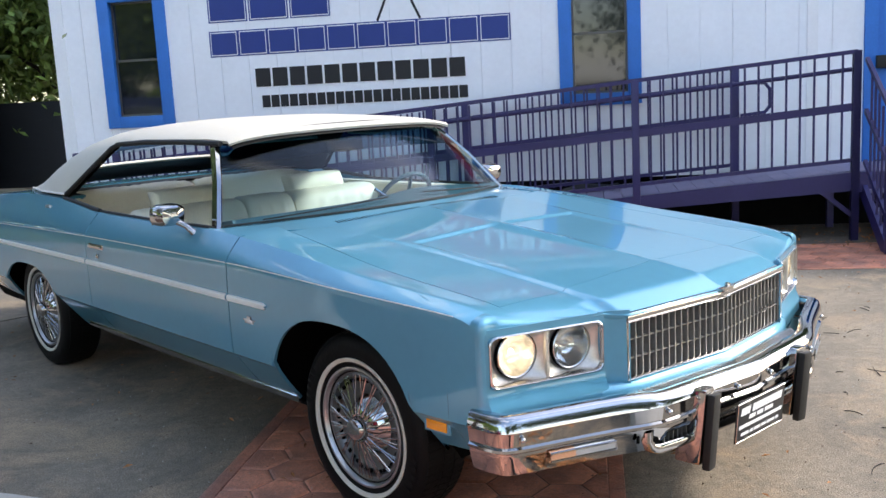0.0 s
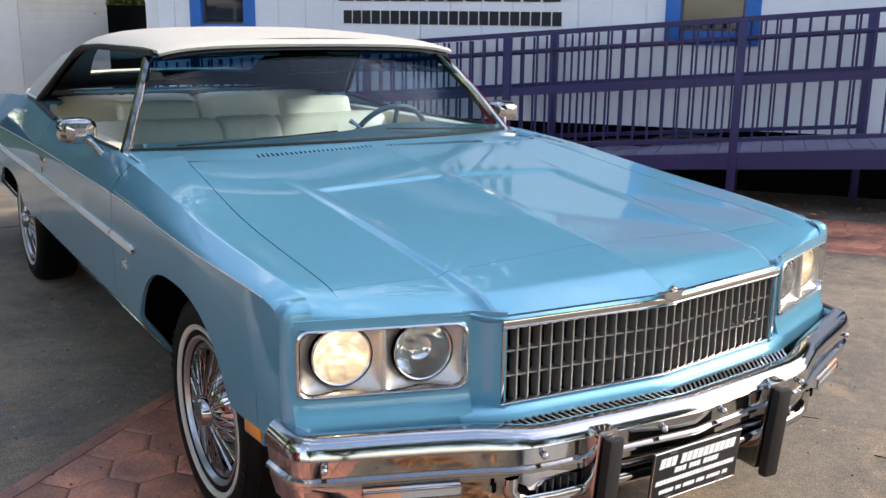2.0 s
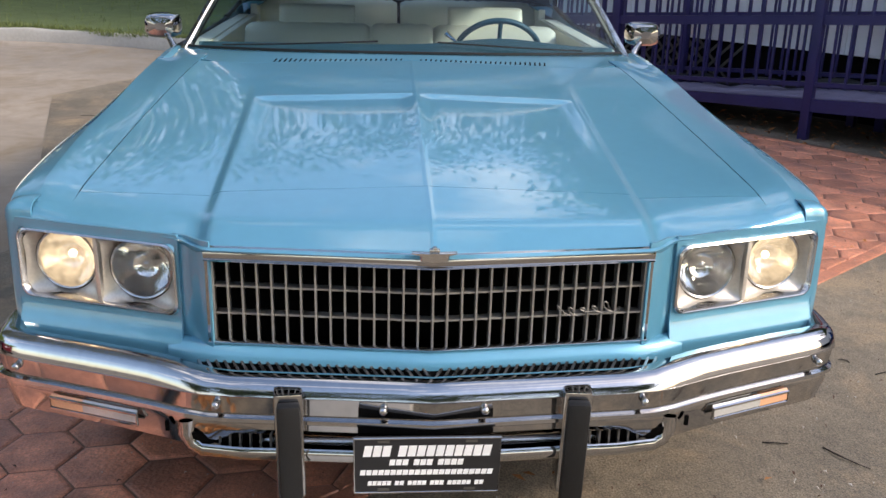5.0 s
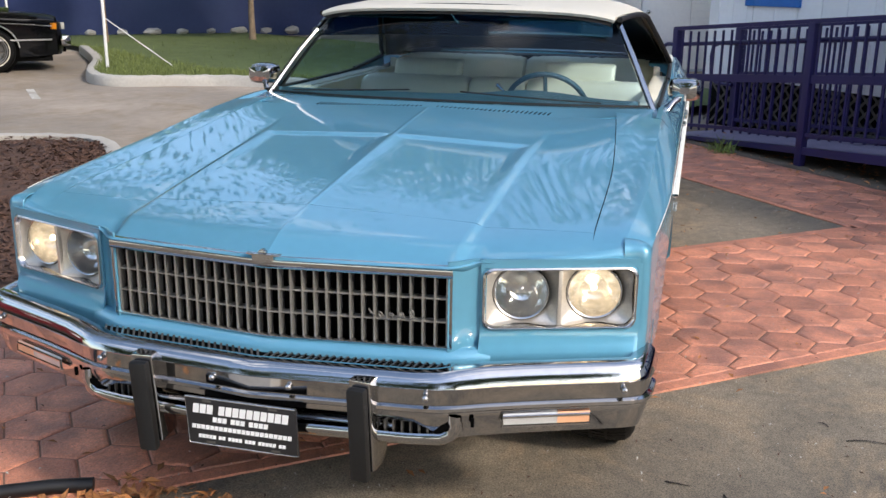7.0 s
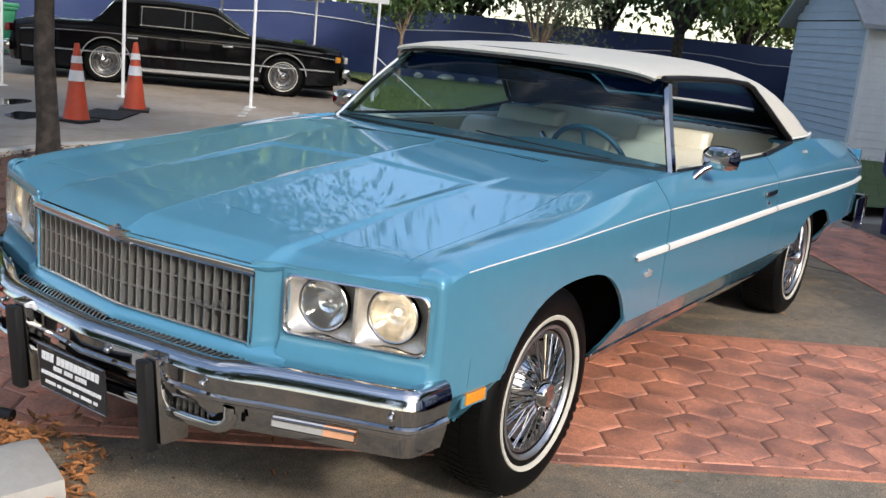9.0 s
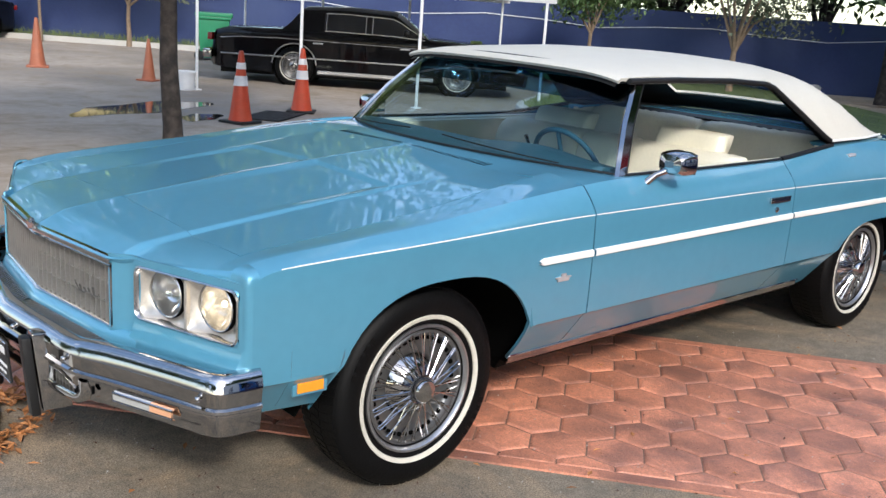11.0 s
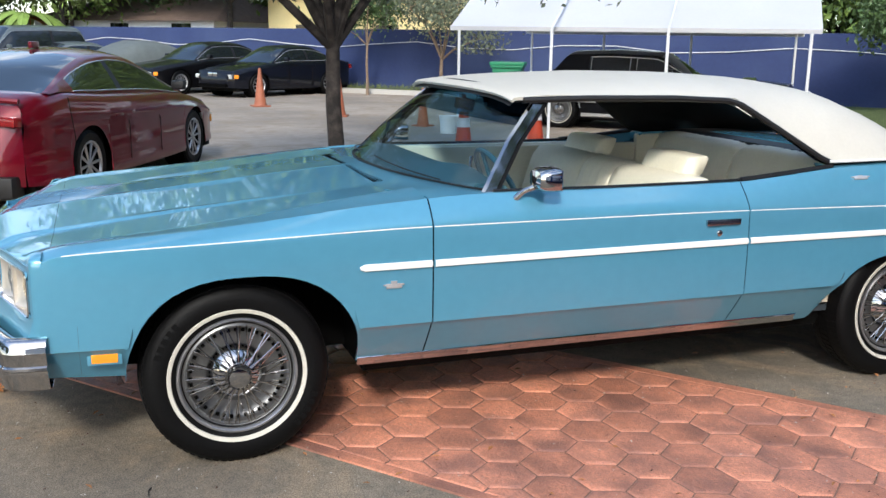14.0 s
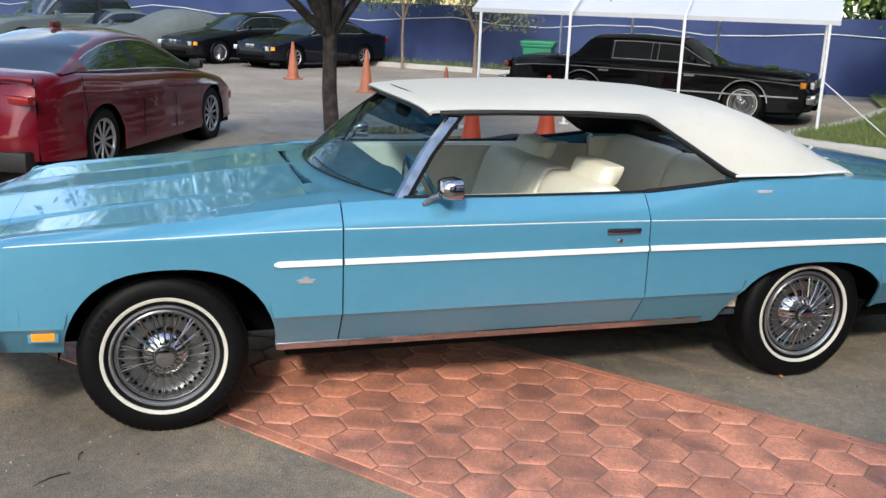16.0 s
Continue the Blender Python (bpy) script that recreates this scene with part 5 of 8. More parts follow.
# side trim
for sgn in (1, -1):
    def strip(name, xs, zf, h, proud, mm, label=""):
        rows = []
        for i, x in enumerate(xs):
            z, y = zf(x), side_y(x, zf(x))
            hh = h * (0.35 if mm == "white_trim" and i == 0 and name == "side_moulding" and x > -0.5 else 1)
            rows.append([(x, sgn * (y + 0.0005), z - hh), (x, sgn * (y + proud * 0.8), z - hh * 0.8), (x, sgn * (y + proud), z), (x, sgn * (y + proud * 0.8), z + hh * 0.8), (x, sgn * (y + 0.0005), z + hh)])
        part(name, grid(rows), mm, car, label, smooth=60)
    mz = lambda x: 0.738 - 0.003 * (x + 0.43) - 0.011 * max(0, (-x - 2.2) / 1.3)
    for a, b in ((-0.425, -0.706), (-0.718, -2.129), (-2.141, -2.66)):
        strip("side_moulding", [a, a - 0.02] + span(a - 0.04, b, 8), mz, 0.0135, 0.012, "white_trim", "white vinyl side moulding")
    strip("side_moulding", span(-2.66, -4.35, 10), mz, 0.0135, 0.012, "white_trim", "white vinyl side moulding")
    for a, b in ((0.59, -0.706), (-0.718, -2.129), (-2.141, -4.45)):
        strip("pinstripe", span(a, b, 24), lambda x: pin_z(x) + 0.001, 0.0021, 0.0014, "white_trim", "thin white pinstripe")
    # crest badges
    for (x, z, w, nm) in ((-0.555, 0.665, 0.040, "fender_badge"), (-2.76, 0.985, 0.050, "quarter_badge")):
        y = side_y(x, z)
        tilt = sgn * (-8 if z < 0.9 else -38)
        b = part(nm, box(-w * 0.75, w * 0.75, -0.003, 0.004, -0.010, 0.008, bevel=0.002), "bright_trim", car, "small chrome crest badge", at=pose(x, sgn * (y + 0.004), z, 0 if z < 0.9 else sgn * 35, 0, 0))
        bm = bmesh.new()
        add_box(bm, -w, w, -0.002, 0.003, 0.001, 0.006)
        add_box(bm, -0.012, 0.012, -0.002, 0.004, 0.006, 0.018 if z < 0.9 else 0.010)
        part("badge_wing", bm, "bright_trim", b)
    # door handle and lock
    y = side_y(-2.0, 0.83)
    h = part("door_handle", box(-0.084, 0.084, -0.004, 0.010, -0.013, 0.013, bevel=0.004), "chrome", car, "chrome flap door handle", at=pose(-2.0, sgn * (y + 0.003), 0.832))
    part("handle_recess", box(-0.070, 0.070, 0.007 if sgn > 0 else -0.0115, 0.0115 if sgn > 0 else -0.007, -0.006, 0.004), "dull_chrome", h)
    bm = lathe([(0.013, -0.002), (0.013, 0.005), (0.009, 0.008), (0.0, 0.008)], 20)
    if sgn < 0:
        bm.transform(Matrix.Rotation(math.pi, 4, "Z"))
    part("door_lock", bm, "chrome", car, at=pose(-1.985, sgn * (side_y(-1.985, 0.788) + 0.001), 0.785))
    # amber marker lamps ahead of the front wheels
    x, z = 0.475, 0.470
    y = side_y(x, z)
    mk = part("side_marker", box(-0.058, 0.058, -0.004, 0.004, -0.025, 0.025, bevel=0.004), "paint", car, "amber side marker lamp", at=pose(x, sgn * (y + 0.004), z, 0, 0, sgn * -4))
    part("marker_lens", box(-0.044, 0.044, (0.003 if sgn > 0 else -0.008), (0.008 if sgn > 0 else -0.003), -0.0165, 0.0165, bevel=0.002), "amber", mk, "amber lens")
    # seam of the fender extension, and the hood seam
    seam = [(0.555, side_y(0.555, z) + 0.0004, z) for z in span(0.40, 0.60, 6)]
    part("fender_seam", tube([(x, sgn * y, z) for x, y, z in seam], 0.0006, 4), "dash", car)
    # door mirror
    mb = Vector((-1.065, sgn * (crown_y(-1.065) + 0.004), 0.948))
    stem = tube([mb, mb + Vector((-0.035, sgn * 0.030, 0.045)), mb + Vector((-0.085, sgn * 0.060, 0.070))], [0.017, 0.012, 0.014], 10)
    mir = part("door_mirror", stem, "chrome", car, "chrome door mirror on a slim stem")
    part("mirror_foot", box(-0.06, 0.045, -0.016, 0.016, -0.012, 0.010, pose(mb.x, mb.y, mb.z, sgn * -35, 0, 0), bevel=0.006), "chrome", mir)
    hd = bmesh.new()
    c = mb + Vector((-0.100, sgn * 0.072, 0.094))
    prof = []
    for (dx, s) in ((0.045, 0.30), (0.040, 0.72), (0.022, 0.93), (-0.015, 1.0), (-0.042, 1.0), (-0.046, 0.95)):
        loop = []
        for k in range(24):
            a = 2 * math.pi * k / 24
            cy, cz = math.cos(a), math.sin(a)
            loop.append(c + Vector((dx, 0.070 * s * math.copysign(abs(cy) ** 0.6, cy), 0.048 * s * math.copysign(abs(cz) ** 0.6, cz))))
        prof.append(loop)
    vs = add_grid(hd, prof, close_v=True)
    hd.faces.new(vs[0])
    part("mirror_shell", hd, "chrome", mir)
    gl = bmesh.new()
    add_box(gl, -0.048, -0.044, -0.062, 0.062, -0.040, 0.040, Matrix.Translation(c), bevel=0.001)
    part("mirror_glass", gl, "chrome", mir)
    # inner door panels
    part("quarter_card", box(-2.95, -2.63, sgn * 0.80 - 0.02, sgn * 0.80 + 0.02, 0.36, 1.02, bevel=0.01), "leather", car)
    part("door_card", box(-2.62, -0.80, sgn * 0.80 - 0.02, sgn * 0.80 + 0.02, 0.36, 0.970, bevel=0.01), "leather", car, "cream padded door panel")
    part("window_sill_cap", box(-2.50, -0.90, sgn * 0.835 - 0.045, sgn * 0.835 + 0.025, 0.958, 0.978, bevel=0.008), "leather", car)

# interior
part("cabin_floor", box(-3.0, -0.62, -0.82, 0.82, 0.34, 0.38), "carpet", car)
rows = []
for y in span(-0.80, 0.80, 21):
    hump = 0.030 * math.exp(-((y - 0.36) / 0.22) ** 2)
    rows.append([(-0.74 - 0.2 * (abs(y) / 0.8) ** 2, y, 0.990), (-0.95, y, 1.008 + hump), (-1.08, y, 0.992 + hump), (-1.12, y, 0.95), (-1.08, y, 0.80), (-1.02, y, 0.66)])
solid(part("dashboard", grid(rows), "dash", car, "blue-green padded dashboard", smooth=50), 0.02)
# steering wheel
swm = pose(-1.23, 0.38, 0.925, 0, -62, 0)
ringp = [(0.185 * math.cos(a), 0.185 * math.sin(a), 0) for a in span(0, 2 * math.pi, 37)]
sw = part("steering_wheel", tube([swm @ Vector(p) for p in ringp], 0.012, 8), "dash", car, "thin dark blue steering wheel")
bm = bmesh.new()
for a in (20, 160, 270):
    add_tube(bm, [swm @ Vector((0, 0, -0.03)), swm @ Vector((0.19 * math.cos(radians(a + 90)), 0.19 * math.sin(radians(a + 90)), 0))], 0.010, 6)
add_tube(bm, [swm @ Vector((0, 0, -0.012)), swm @ Vector((0, 0, -0.05))], 0.05, 16)
add_tube(bm, [swm @ Vector((0, 0, -0.03)), swm @ Vector((0, 0, -0.22))], 0.025, 10)
part("steering_hub", bm, "dash", sw)
part("shift_lever", tube([(-1.12, 0.33, 0.92), (-1.16, 0.20, 1.0), (-1.18, 0.16, 1.03)], [0.007, 0.006, 0.011], 8), "chrome", car)


def cushion(x0, x1, y0, y1, z0, z1, tilt=0.0, pleats=0):
    """A padded block with a soft crown and sewn pleats across its face."""
    bm = bmesh.new()
    ny = 26
    w, d, h = y1 - y0, x1 - x0, z1 - z0

    def shape(u):
        y = y0 + w * u
        edge = (1 - abs(2 * u - 1) ** 6) ** 0.5 if 0 < u < 1 else 0
        pl = -0.006 * (math.cos(u * pleats * 2 * math.pi) ** 8) if pleats else 0
        return y, edge, pl
    loops = []
    for i in range(ny + 1):
        u = i / ny
        y, edge, pl = shape(u)
        loop = []
        for k in range(20):
            a = 2 * math.pi * k / 20
            cx, cz = math.cos(a), math.sin(a)
            rx = (d / 2) * math.copysign(abs(cx) ** 0.45, cx) * (0.80 + 0.20 * edge)
            rz = (h / 2) * math.copysign(abs(cz) ** 0.35, cz) * (0.93 + 0.07 * edge)
            loop.append(((x0 + x1) / 2 + rx + math.copysign(pl, cx) * (1 if abs(cx) > 0.3 else 0) + tilt * (rz + h / 2), y, (z0 + z1) / 2 + rz + (pl if cz > 0.5 else 0)))
        loops.append(loop)
    vs = add_grid(bm, loops, close_v=True)
    bm.faces.new(vs[0])
    bm.faces.new(vs[-1][::-1])
    bmesh.ops.recalc_face_normals(bm, faces=bm.faces)
    return bm


seat = new("front_bench_seat")
seat.parent = car
seat["label"] = "cream leather front bench seat with headrests"
part("seat_cushion", cushion(-1.95, -1.42, -0.76, 0.76, 0.44, 0.66, 0, pleats=8), "leather", seat, smooth=70)
for (a, b) in ((-0.76, -0.16), (-0.15, 0.15), (0.16, 0.76)):
    part("seat_back", cushion(-2.0, -1.80, a, b, 0.58, 0.985, -0.32, pleats=5 if b - a > 0.4 else 2), "leather", seat, smooth=70)
for y in (-0.42, 0.42):
    part("headrest", cushion(-2.15, -2.03, y - 0.185, y + 0.185, 0.965, 1.062, -0.45), "leather", seat, smooth=70)
back = new("rear_bench_seat")
back.parent = car
back["label"] = "cream leather rear bench seat"
part("seat_cushion", cushion(-2.80, -2.30, -0.70, 0.70, 0.42, 0.62, 0, pleats=8), "leather", back, smooth=70)
for (a, b) in ((-0.79, -0.01), (0.01, 0.79)):
    part("seat_back", cushion(-2.82, -2.62, a, b, 0.55, 1.045, -0.30, pleats=6), "leather", back, smooth=70)
part("parcel_shelf", box(-3.30, -2.86, -0.80, 0.80, 1.030, 1.045), "black", car)
part("rear_bulkhead", box(-3.0, -2.97, -0.82, 0.82, 0.36, 1.035), "black", car)
part("sun_visor", box(-1.36, -1.22, 0.14, 0.62, 1.312, 1.324, bevel=0.004), "leather", car)
part("sun_visor", box(-1.36, -1.22, -0.62, -0.14, 1.312, 1.324, bevel=0.004), "leather", car)


# ---- ground ----
def slab(name, pts, z0, z1, material, label, category, m=None, kind="structure", parent=None):
    """A flat body with the given outline between two heights."""
    bm = bmesh.new()
    lo = [bm.verts.new((x, y, z0)) for x, y in pts]
    hi = [bm.verts.new((x, y, z1)) for x, y in pts]
    bm.faces.new(lo[::-1])
    bm.faces.new(hi)
    n = len(pts)
    for i in range(n):
        bm.faces.new((lo[i], lo[(i + 1) % n], hi[(i + 1) % n], hi[i]))
    bmesh.ops.recalc_face_normals(bm, faces=bm.faces)
    ob = part(name, bm, material, parent, smooth=0, at=m)
    return tagged(ob, label, category, kind=kind) if parent is None else ob


bm = bmesh.new()
bmesh.ops.create_grid(bm, x_segments=2, y_segments=2, size=1500)
tagged(part("ground", bm, "asphalt", smooth=0), "worn pale grey lot paving to the horizon", "ground", kind="structure")
slab("drive", [(-8.3, -1.6), (-5.5, -2.9), (-1.5, -1.75), (0.2, -2.6), (3.0, -5.0), (7.0, -4.0), (7.0, 6.0), (1.2, 6.0), (-6.2, -0.1)], -0.05, 0.004, "concrete", "stained grey concrete drive with oil marks", "drive")
# slab joints in the drive
for k, (a, b) in enumerate((((1.9, -4.2), (1.9, 6.0)), ((-4.6, -2.4), (-4.6, 1.1)))):
    slab("drive_joint", [(a[0] - 0.006, a[1]), (a[0] + 0.006, a[1]), (b[0] + 0.006, b[1]), (b[0] - 0.006, b[1])], 0.003, 0.0055, "dark", "dark joint in the concrete drive", "joint")


def kerb_line(name, pts, w, h, label, closed=False, inner=1):
    """A cast kerb with a rounded top along points."""
    P = [Vector((x, y, 0)) for x, y in pts]
    n = len(P)
    rows = []
    for i, p in enumerate(P):
        a = P[(i - 1) % n] if closed or i else p
        b = P[(i + 1) % n] if closed or i < n - 1 else p
        d = (b - a).normalized()
        s = Vector((-d.y, d.x, 0)) * inner
        wob = 0.006 * math.sin(3.1 * i)
        rows.append([p + s * (o * w) + Vector((0, 0, z * h + (wob if z > 0 else 0))) for o, z in ((0, -0.2), (0.03, 0.75), (0.12, 0.95), (0.3, 1.0), (0.8, 1.0), (0.95, 0.92), (1.0, 0.4), (1.0, -0.2))])
    bm = grid(rows, close_u=closed)
    if not closed:
        bm.verts.ensure_lookup_table()
        bm.faces.new([v for v in bm.verts[:8]])
        bm.faces.new([v for v in bm.verts[-8:]][::-1])
    bmesh.ops.recalc_face_normals(bm, faces=bm.faces)
    return tagged(part(name, bm, "kerb", smooth=45), label, "kerb", kind="structure")


def smooth_loop(pts, closed=True, sub=5):
    """Rounds a polygon of points."""
    out, n = [], len(pts)
    for i in range(n if closed else n - 1):
        p0, p1, p2, p3 = (Vector(pts[(i + k) % n]) if closed else Vector(pts[max(0, min(n - 1, i + k))]) for k in (-1, 0, 1, 2))
        for k in range(sub):
            t = k / sub
            q = 0.5 * ((2 * p1) + (p2 - p0) * t + (2 * p0 - 5 * p1 + 4 * p2 - p3) * t * t + (3 * p1 - p0 - 3 * p2 + p3) * t ** 3)
            out.append((q.x, q.y))
    if not closed:
        out.append(tuple(pts[-1]))
    return out


def bed(name, pts, z, material, label, category):
    """A slightly heaped, uneven surface inside an outline."""
    c = Vector((sum(p[0] for p in pts) / len(pts), sum(p[1] for p in pts) / len(pts), 0))
    bm = bmesh.new()
    rows = []
    for f in (1.0, 0.93, 0.85, 0.75, 0.65, 0.5, 0.35, 0.2, 0.05):
        rows.append([c + (Vector((x, y, 0)) - c) * f + Vector((0, 0, z + 0.05 * (1 - f) + 0.02 * noise.noise((x * f * 2, y * f * 2, f)))) for x, y in pts])
    add_grid(bm, rows, close_v=True)
    bm.faces.new([bm.verts.new(p) for p in rows[-1]])
    bmesh.ops.remove_doubles(bm, verts=bm.verts, dist=1e-4)
    return tagged(part(name, bm, material, smooth=60), label, category, kind="structure")


def scatter(name, inside, count, size, material, label, category, z, flat=0.5, seed=1, shape="leaf"):
    """Many small flakes, chips or blades lying on a surface; inside() draws a place."""
    rng = random.Random(seed)
    verts, faces = [], []
    for _ in range(count):
        x, y = inside(rng)
        s = size * rng.uniform(0.5, 1.4)
        m = Matrix.Translation((x, y, z + rng.uniform(0, 0.02))) @ Euler((rng.uniform(-flat, flat), rng.uniform(-flat, flat), rng.uniform(0, 6.3))).to_matrix().to_4x4()
        k = len(verts)
        if shape == "blade":
            h = s * rng.uniform(0.7, 1.3)
            lean = rng.uniform(-0.4, 0.4) * h
            pts = [(-0.004, 0, 0), (0.004, 0, 0), (0.003 + lean * 0.4, 0, h * 0.6), (lean, lean * 0.3, h)]
        else:
            w = s * rng.uniform(0.25, 0.5)
            pts = [(-s / 2, 0, 0), (0, -w / 2, 0.004), (s / 2, 0, 0.002), (0, w / 2, 0.006)]
        verts += [m @ Vector(p) for p in pts]
        faces.append((k, k + 1, k + 2, k + 3))
    me = bpy.data.meshes.new(name)
    me.from_pydata(verts, [], faces)
    me.materials.append(M[material])
    return tagged(new(name, me), label, category, kind="stuff")


def in_poly(pts, shrink=1.0):
    c = Vector((sum(p[0] for p in pts) / len(pts), sum(p[1] for p in pts) / len(pts)))

    def draw(rng):
        i = rng.randrange(len(pts))
        a, b = Vector(pts[i][:2]), Vector(pts[(i + 1) % len(pts)][:2])
        u, v = rng.random(), rng.random()
        if u + v > 1:
            u, v = 1 - u, 1 - v
        p = c + (a - c) * u * shrink + (b - c) * v * shrink
        return p.x, p.y
    return draw


# mulch bed with the tree, beside the passenger side
bed_pts = smooth_loop([(-0.50, -1.66), (-1.40, -2.05), (-3.0, -3.0), (-4.05, -3.75), (-4.3, -4.4), (-3.8, -5.2), (-2.0, -5.3), (-0.2, -4.0), (-0.1, -2.3)])
kerb_line("kerb_bed", bed_pts, 0.15, 0.12, "pale worn kerb round the mulch bed", True, inner=1)
bed("mulch_bed", [(x * 0.97 - 0.06, y * 0.97 - 0.09) for x, y in bed_pts], 0.075, "mulch", "dark red-brown bark mulch bed", "flower bed")
scatter("mulch_chips", in_poly(bed_pts, 0.90), 5200, 0.055, "mulch", "scattered bark chips over the bed", "mulch", 0.10, 0.6, 3)
# short kerb end and leaf litter ahead of the car
kerb_pts = [(0.955, -0.37), (1.0, -0.385), (1.15, -0.41), (1.5, -0.46), (1.9, -0.52), (2.2, -0.56)]
kerb_line("kerb_end", kerb_pts, 0.36, 0.07, "broken pale kerb end beside the pavers", inner=1)
scatter("leaf_litter", lambda r: (0.84 + 0.5 * (t := r.random()) + r.gauss(0, 0.05), -0.38 - 0.42 * t + r.gauss(0, 0.07)), 420, 0.05, "leaf_litter", "dry brown leaves gathered along the kerb", "leaves", 0.010, 0.5, 5)
scatter("leaf_litter", lambda r: (0.86 + 0.35 * (t := r.random()) + r.gauss(0, 0.03), -0.24 + 0.30 * t + r.gauss(0, 0.035)), 200, 0.04, "leaf_litter", "dry brown leaves gathered along the kerb", "leaves", 0.010, 0.5, 6)
scatter("fallen_leaves", lambda r: (r.uniform(-4.5, 2.4), r.uniform(-1.4, 4.4)), 330, 0.034, "leaf_litter", "few fallen leaves on the drive", "leaves", 0.012, 0.3, 7)
scatter("grit", lambda r: (r.uniform(-4.6, 2.6), r.uniform(-1.5, 4.6)), 2600, 0.011, "kerb", "fine pale grit on the drive", "grit", 0.006, 0.6, 15)
scatter("grit", lambda r: (r.uniform(-4.6, 2.6), r.uniform(-1.5, 4.6)), 1700, 0.014, "mulch", "fine dark crumbs on the drive", "grit", 0.006, 0.6, 16)
tagged(part("black_pipe", tube([(0.885, -0.60, 0.03), (0.94, -0.71, 0.035), (1.03, -0.88, 0.03), (1.3, -1.3, 0.03)], 0.022, 10), "black"), "short black hose lying on the ground", "hose")
rng = random.Random(21)
for k in range(46):
    x, y, a, l = rng.uniform(-0.2, 2.3), rng.uniform(0.6, 3.2), rng.uniform(0, 6.2), rng.uniform(0.03, 0.15)
    bend = rng.uniform(-0.7, 0.7)
    tagged(part("twig", tube([(x + l * f * math.cos(a + bend * f), y + l * f * math.sin(a + bend * f), 0.007 + 0.004 * math.sin(3 * f)) for f in span(0, 1, 5)], [0.0024, 0.0026, 0.0022, 0.0018, 0.0012], 5), "bark"), "thin dry twig on the concrete", "twig", "twigs on the drive")

# grass island with its kerb
isl_front = [(-13.9, -11.1), (-11.5, -9.15), (-10.0, -8.2), (-9.2, -7.65), (-8.75, -7.15), (-8.75, -6.65), (-9.15, -5.9), (-9.35, -5.0), (-9.0, -3.4), (-8.0, -1.4), (-7.6, 0.4)]
isl = smooth_loop(isl_front, closed=False)
kerb_line("kerb_island", isl, 0.20, 0.15, "pale kerb of the grass island", inner=1)
grass_pts = [(x - 0.10, y + 0.07) for x, y in isl] + [(-9.5, 1.8), (-13.5, -0.5), (-18.5, -7.0), (-20.5, -10.6), (-16.5, -14.6)]
bm = bmesh.new()
bm.faces.new([bm.verts.new((x, y, 0.11)) for x, y in grass_pts])
tagged(part("grass_island", bm, "grass", smooth=0), "patchy green lawn behind the kerb", "lawn", kind="structure")
scatter("grass", in_poly(grass_pts, 0.985), 17000, 0.075, "blade", "short green grass blades", "grass", 0.10, 0.4, 9, "blade")

# soil strip by the ramp
slab("soil_strip", [(-5.2, 4.72), (9, 4.72), (9, 5.85), (-5.2, 5.85)], -0.02, 0.012, "soil", "dry soil with litter below the ramp", "soil", SITE)
scatter("ramp_litter", lambda r: tuple((SITE @ Vector((r.uniform(-4.5, 6.0), r.uniform(4.5, 5.6), 0)))[:2]), 900, 0.05, "leaf_litter", "dead leaves below the ramp", "leaves", 0.015, 0.5, 11)

# ---- office ----
WALL_N, WALL_H, FLOOR_H = 5.80, 3.28, 0.62
office = tagged(part("wall_office", box(-5.30, 9.5, WALL_N + 0.012, WALL_N + 0.16, 0.55, WALL_H), "siding", smooth=0, at=SITE), "white vertical panel wall of the office", "wall", kind="structure")
WINS = [(-4.80, -4.04), (0.05, 0.85)]
W_Z0, W_Z1 = 1.28, 2.72
office.data.clear_geometry()
bm = bmesh.new()
edges = [-5.30, WINS[0][0] + 0.02, WINS[0][1] - 0.02, WINS[1][0] + 0.02, WINS[1][1] - 0.02, 2.92, 3.98, 9.5]
for i in range(7):
    a, b = edges[i], edges[i + 1]
    if i in (1, 3):
        add_box(bm, a, b, WALL_N + 0.012, WALL_N + 0.16, 0.55, W_Z0 + 0.02)
        add_box(bm, a, b, WALL_N + 0.012, WALL_N + 0.16, W_Z1 - 0.02, WALL_H)
    elif i == 5:
        add_box(bm, a, b, WALL_N + 0.012, WALL_N + 0.16, 2.72, WALL_H)
    else:
        add_box(bm, a, b, WALL_N + 0.012, WALL_N + 0.16, 0.55, WALL_H)
bm.to_mesh(office.data)
bm.free()
office.data.materials.clear()
office.data.materials.append(M["siding"])


def siding_piece(a, b, z0, z1):
    if b - a > 0.03:
        part("panel", box(a + 0.004, b - 0.004, WALL_N, WALL_N + 0.0125, z0, z1), "siding", office, smooth=0)


x = -5.30
while x < 9.4:
    b = min(x + 0.305, 9.5)
    cuts = [(max(x, w0 + 0.02), min(b, w1 - 0.02), W_Z0 + 0.02, W_Z1 - 0.02) for w0, w1 in WINS] + [(max(x, 2.92), min(b, 3.98), 0, 2.72)]
    cuts = [c for c in cuts if c[1] > c[0]]
    if cuts:
        c0, c1, z0, z1 = cuts[0]
        siding_piece(x, c0, 0.55, WALL_H)
        siding_piece(c1, b, 0.55, WALL_H)
        if z0 > 0.56:
            siding_piece(c0, c1, 0.55, z0)
        siding_piece(c0, c1, z1, WALL_H)
    else:
        siding_piece(x, b, 0.55, WALL_H)
    x = b
tagged(part("wall_office_side", box(-5.30, -5.16, WALL_N + 0.16, 9.6, 0.55, WALL_H), "siding", smooth=0, at=SITE), "white side wall of the office", "wall", kind="structure")
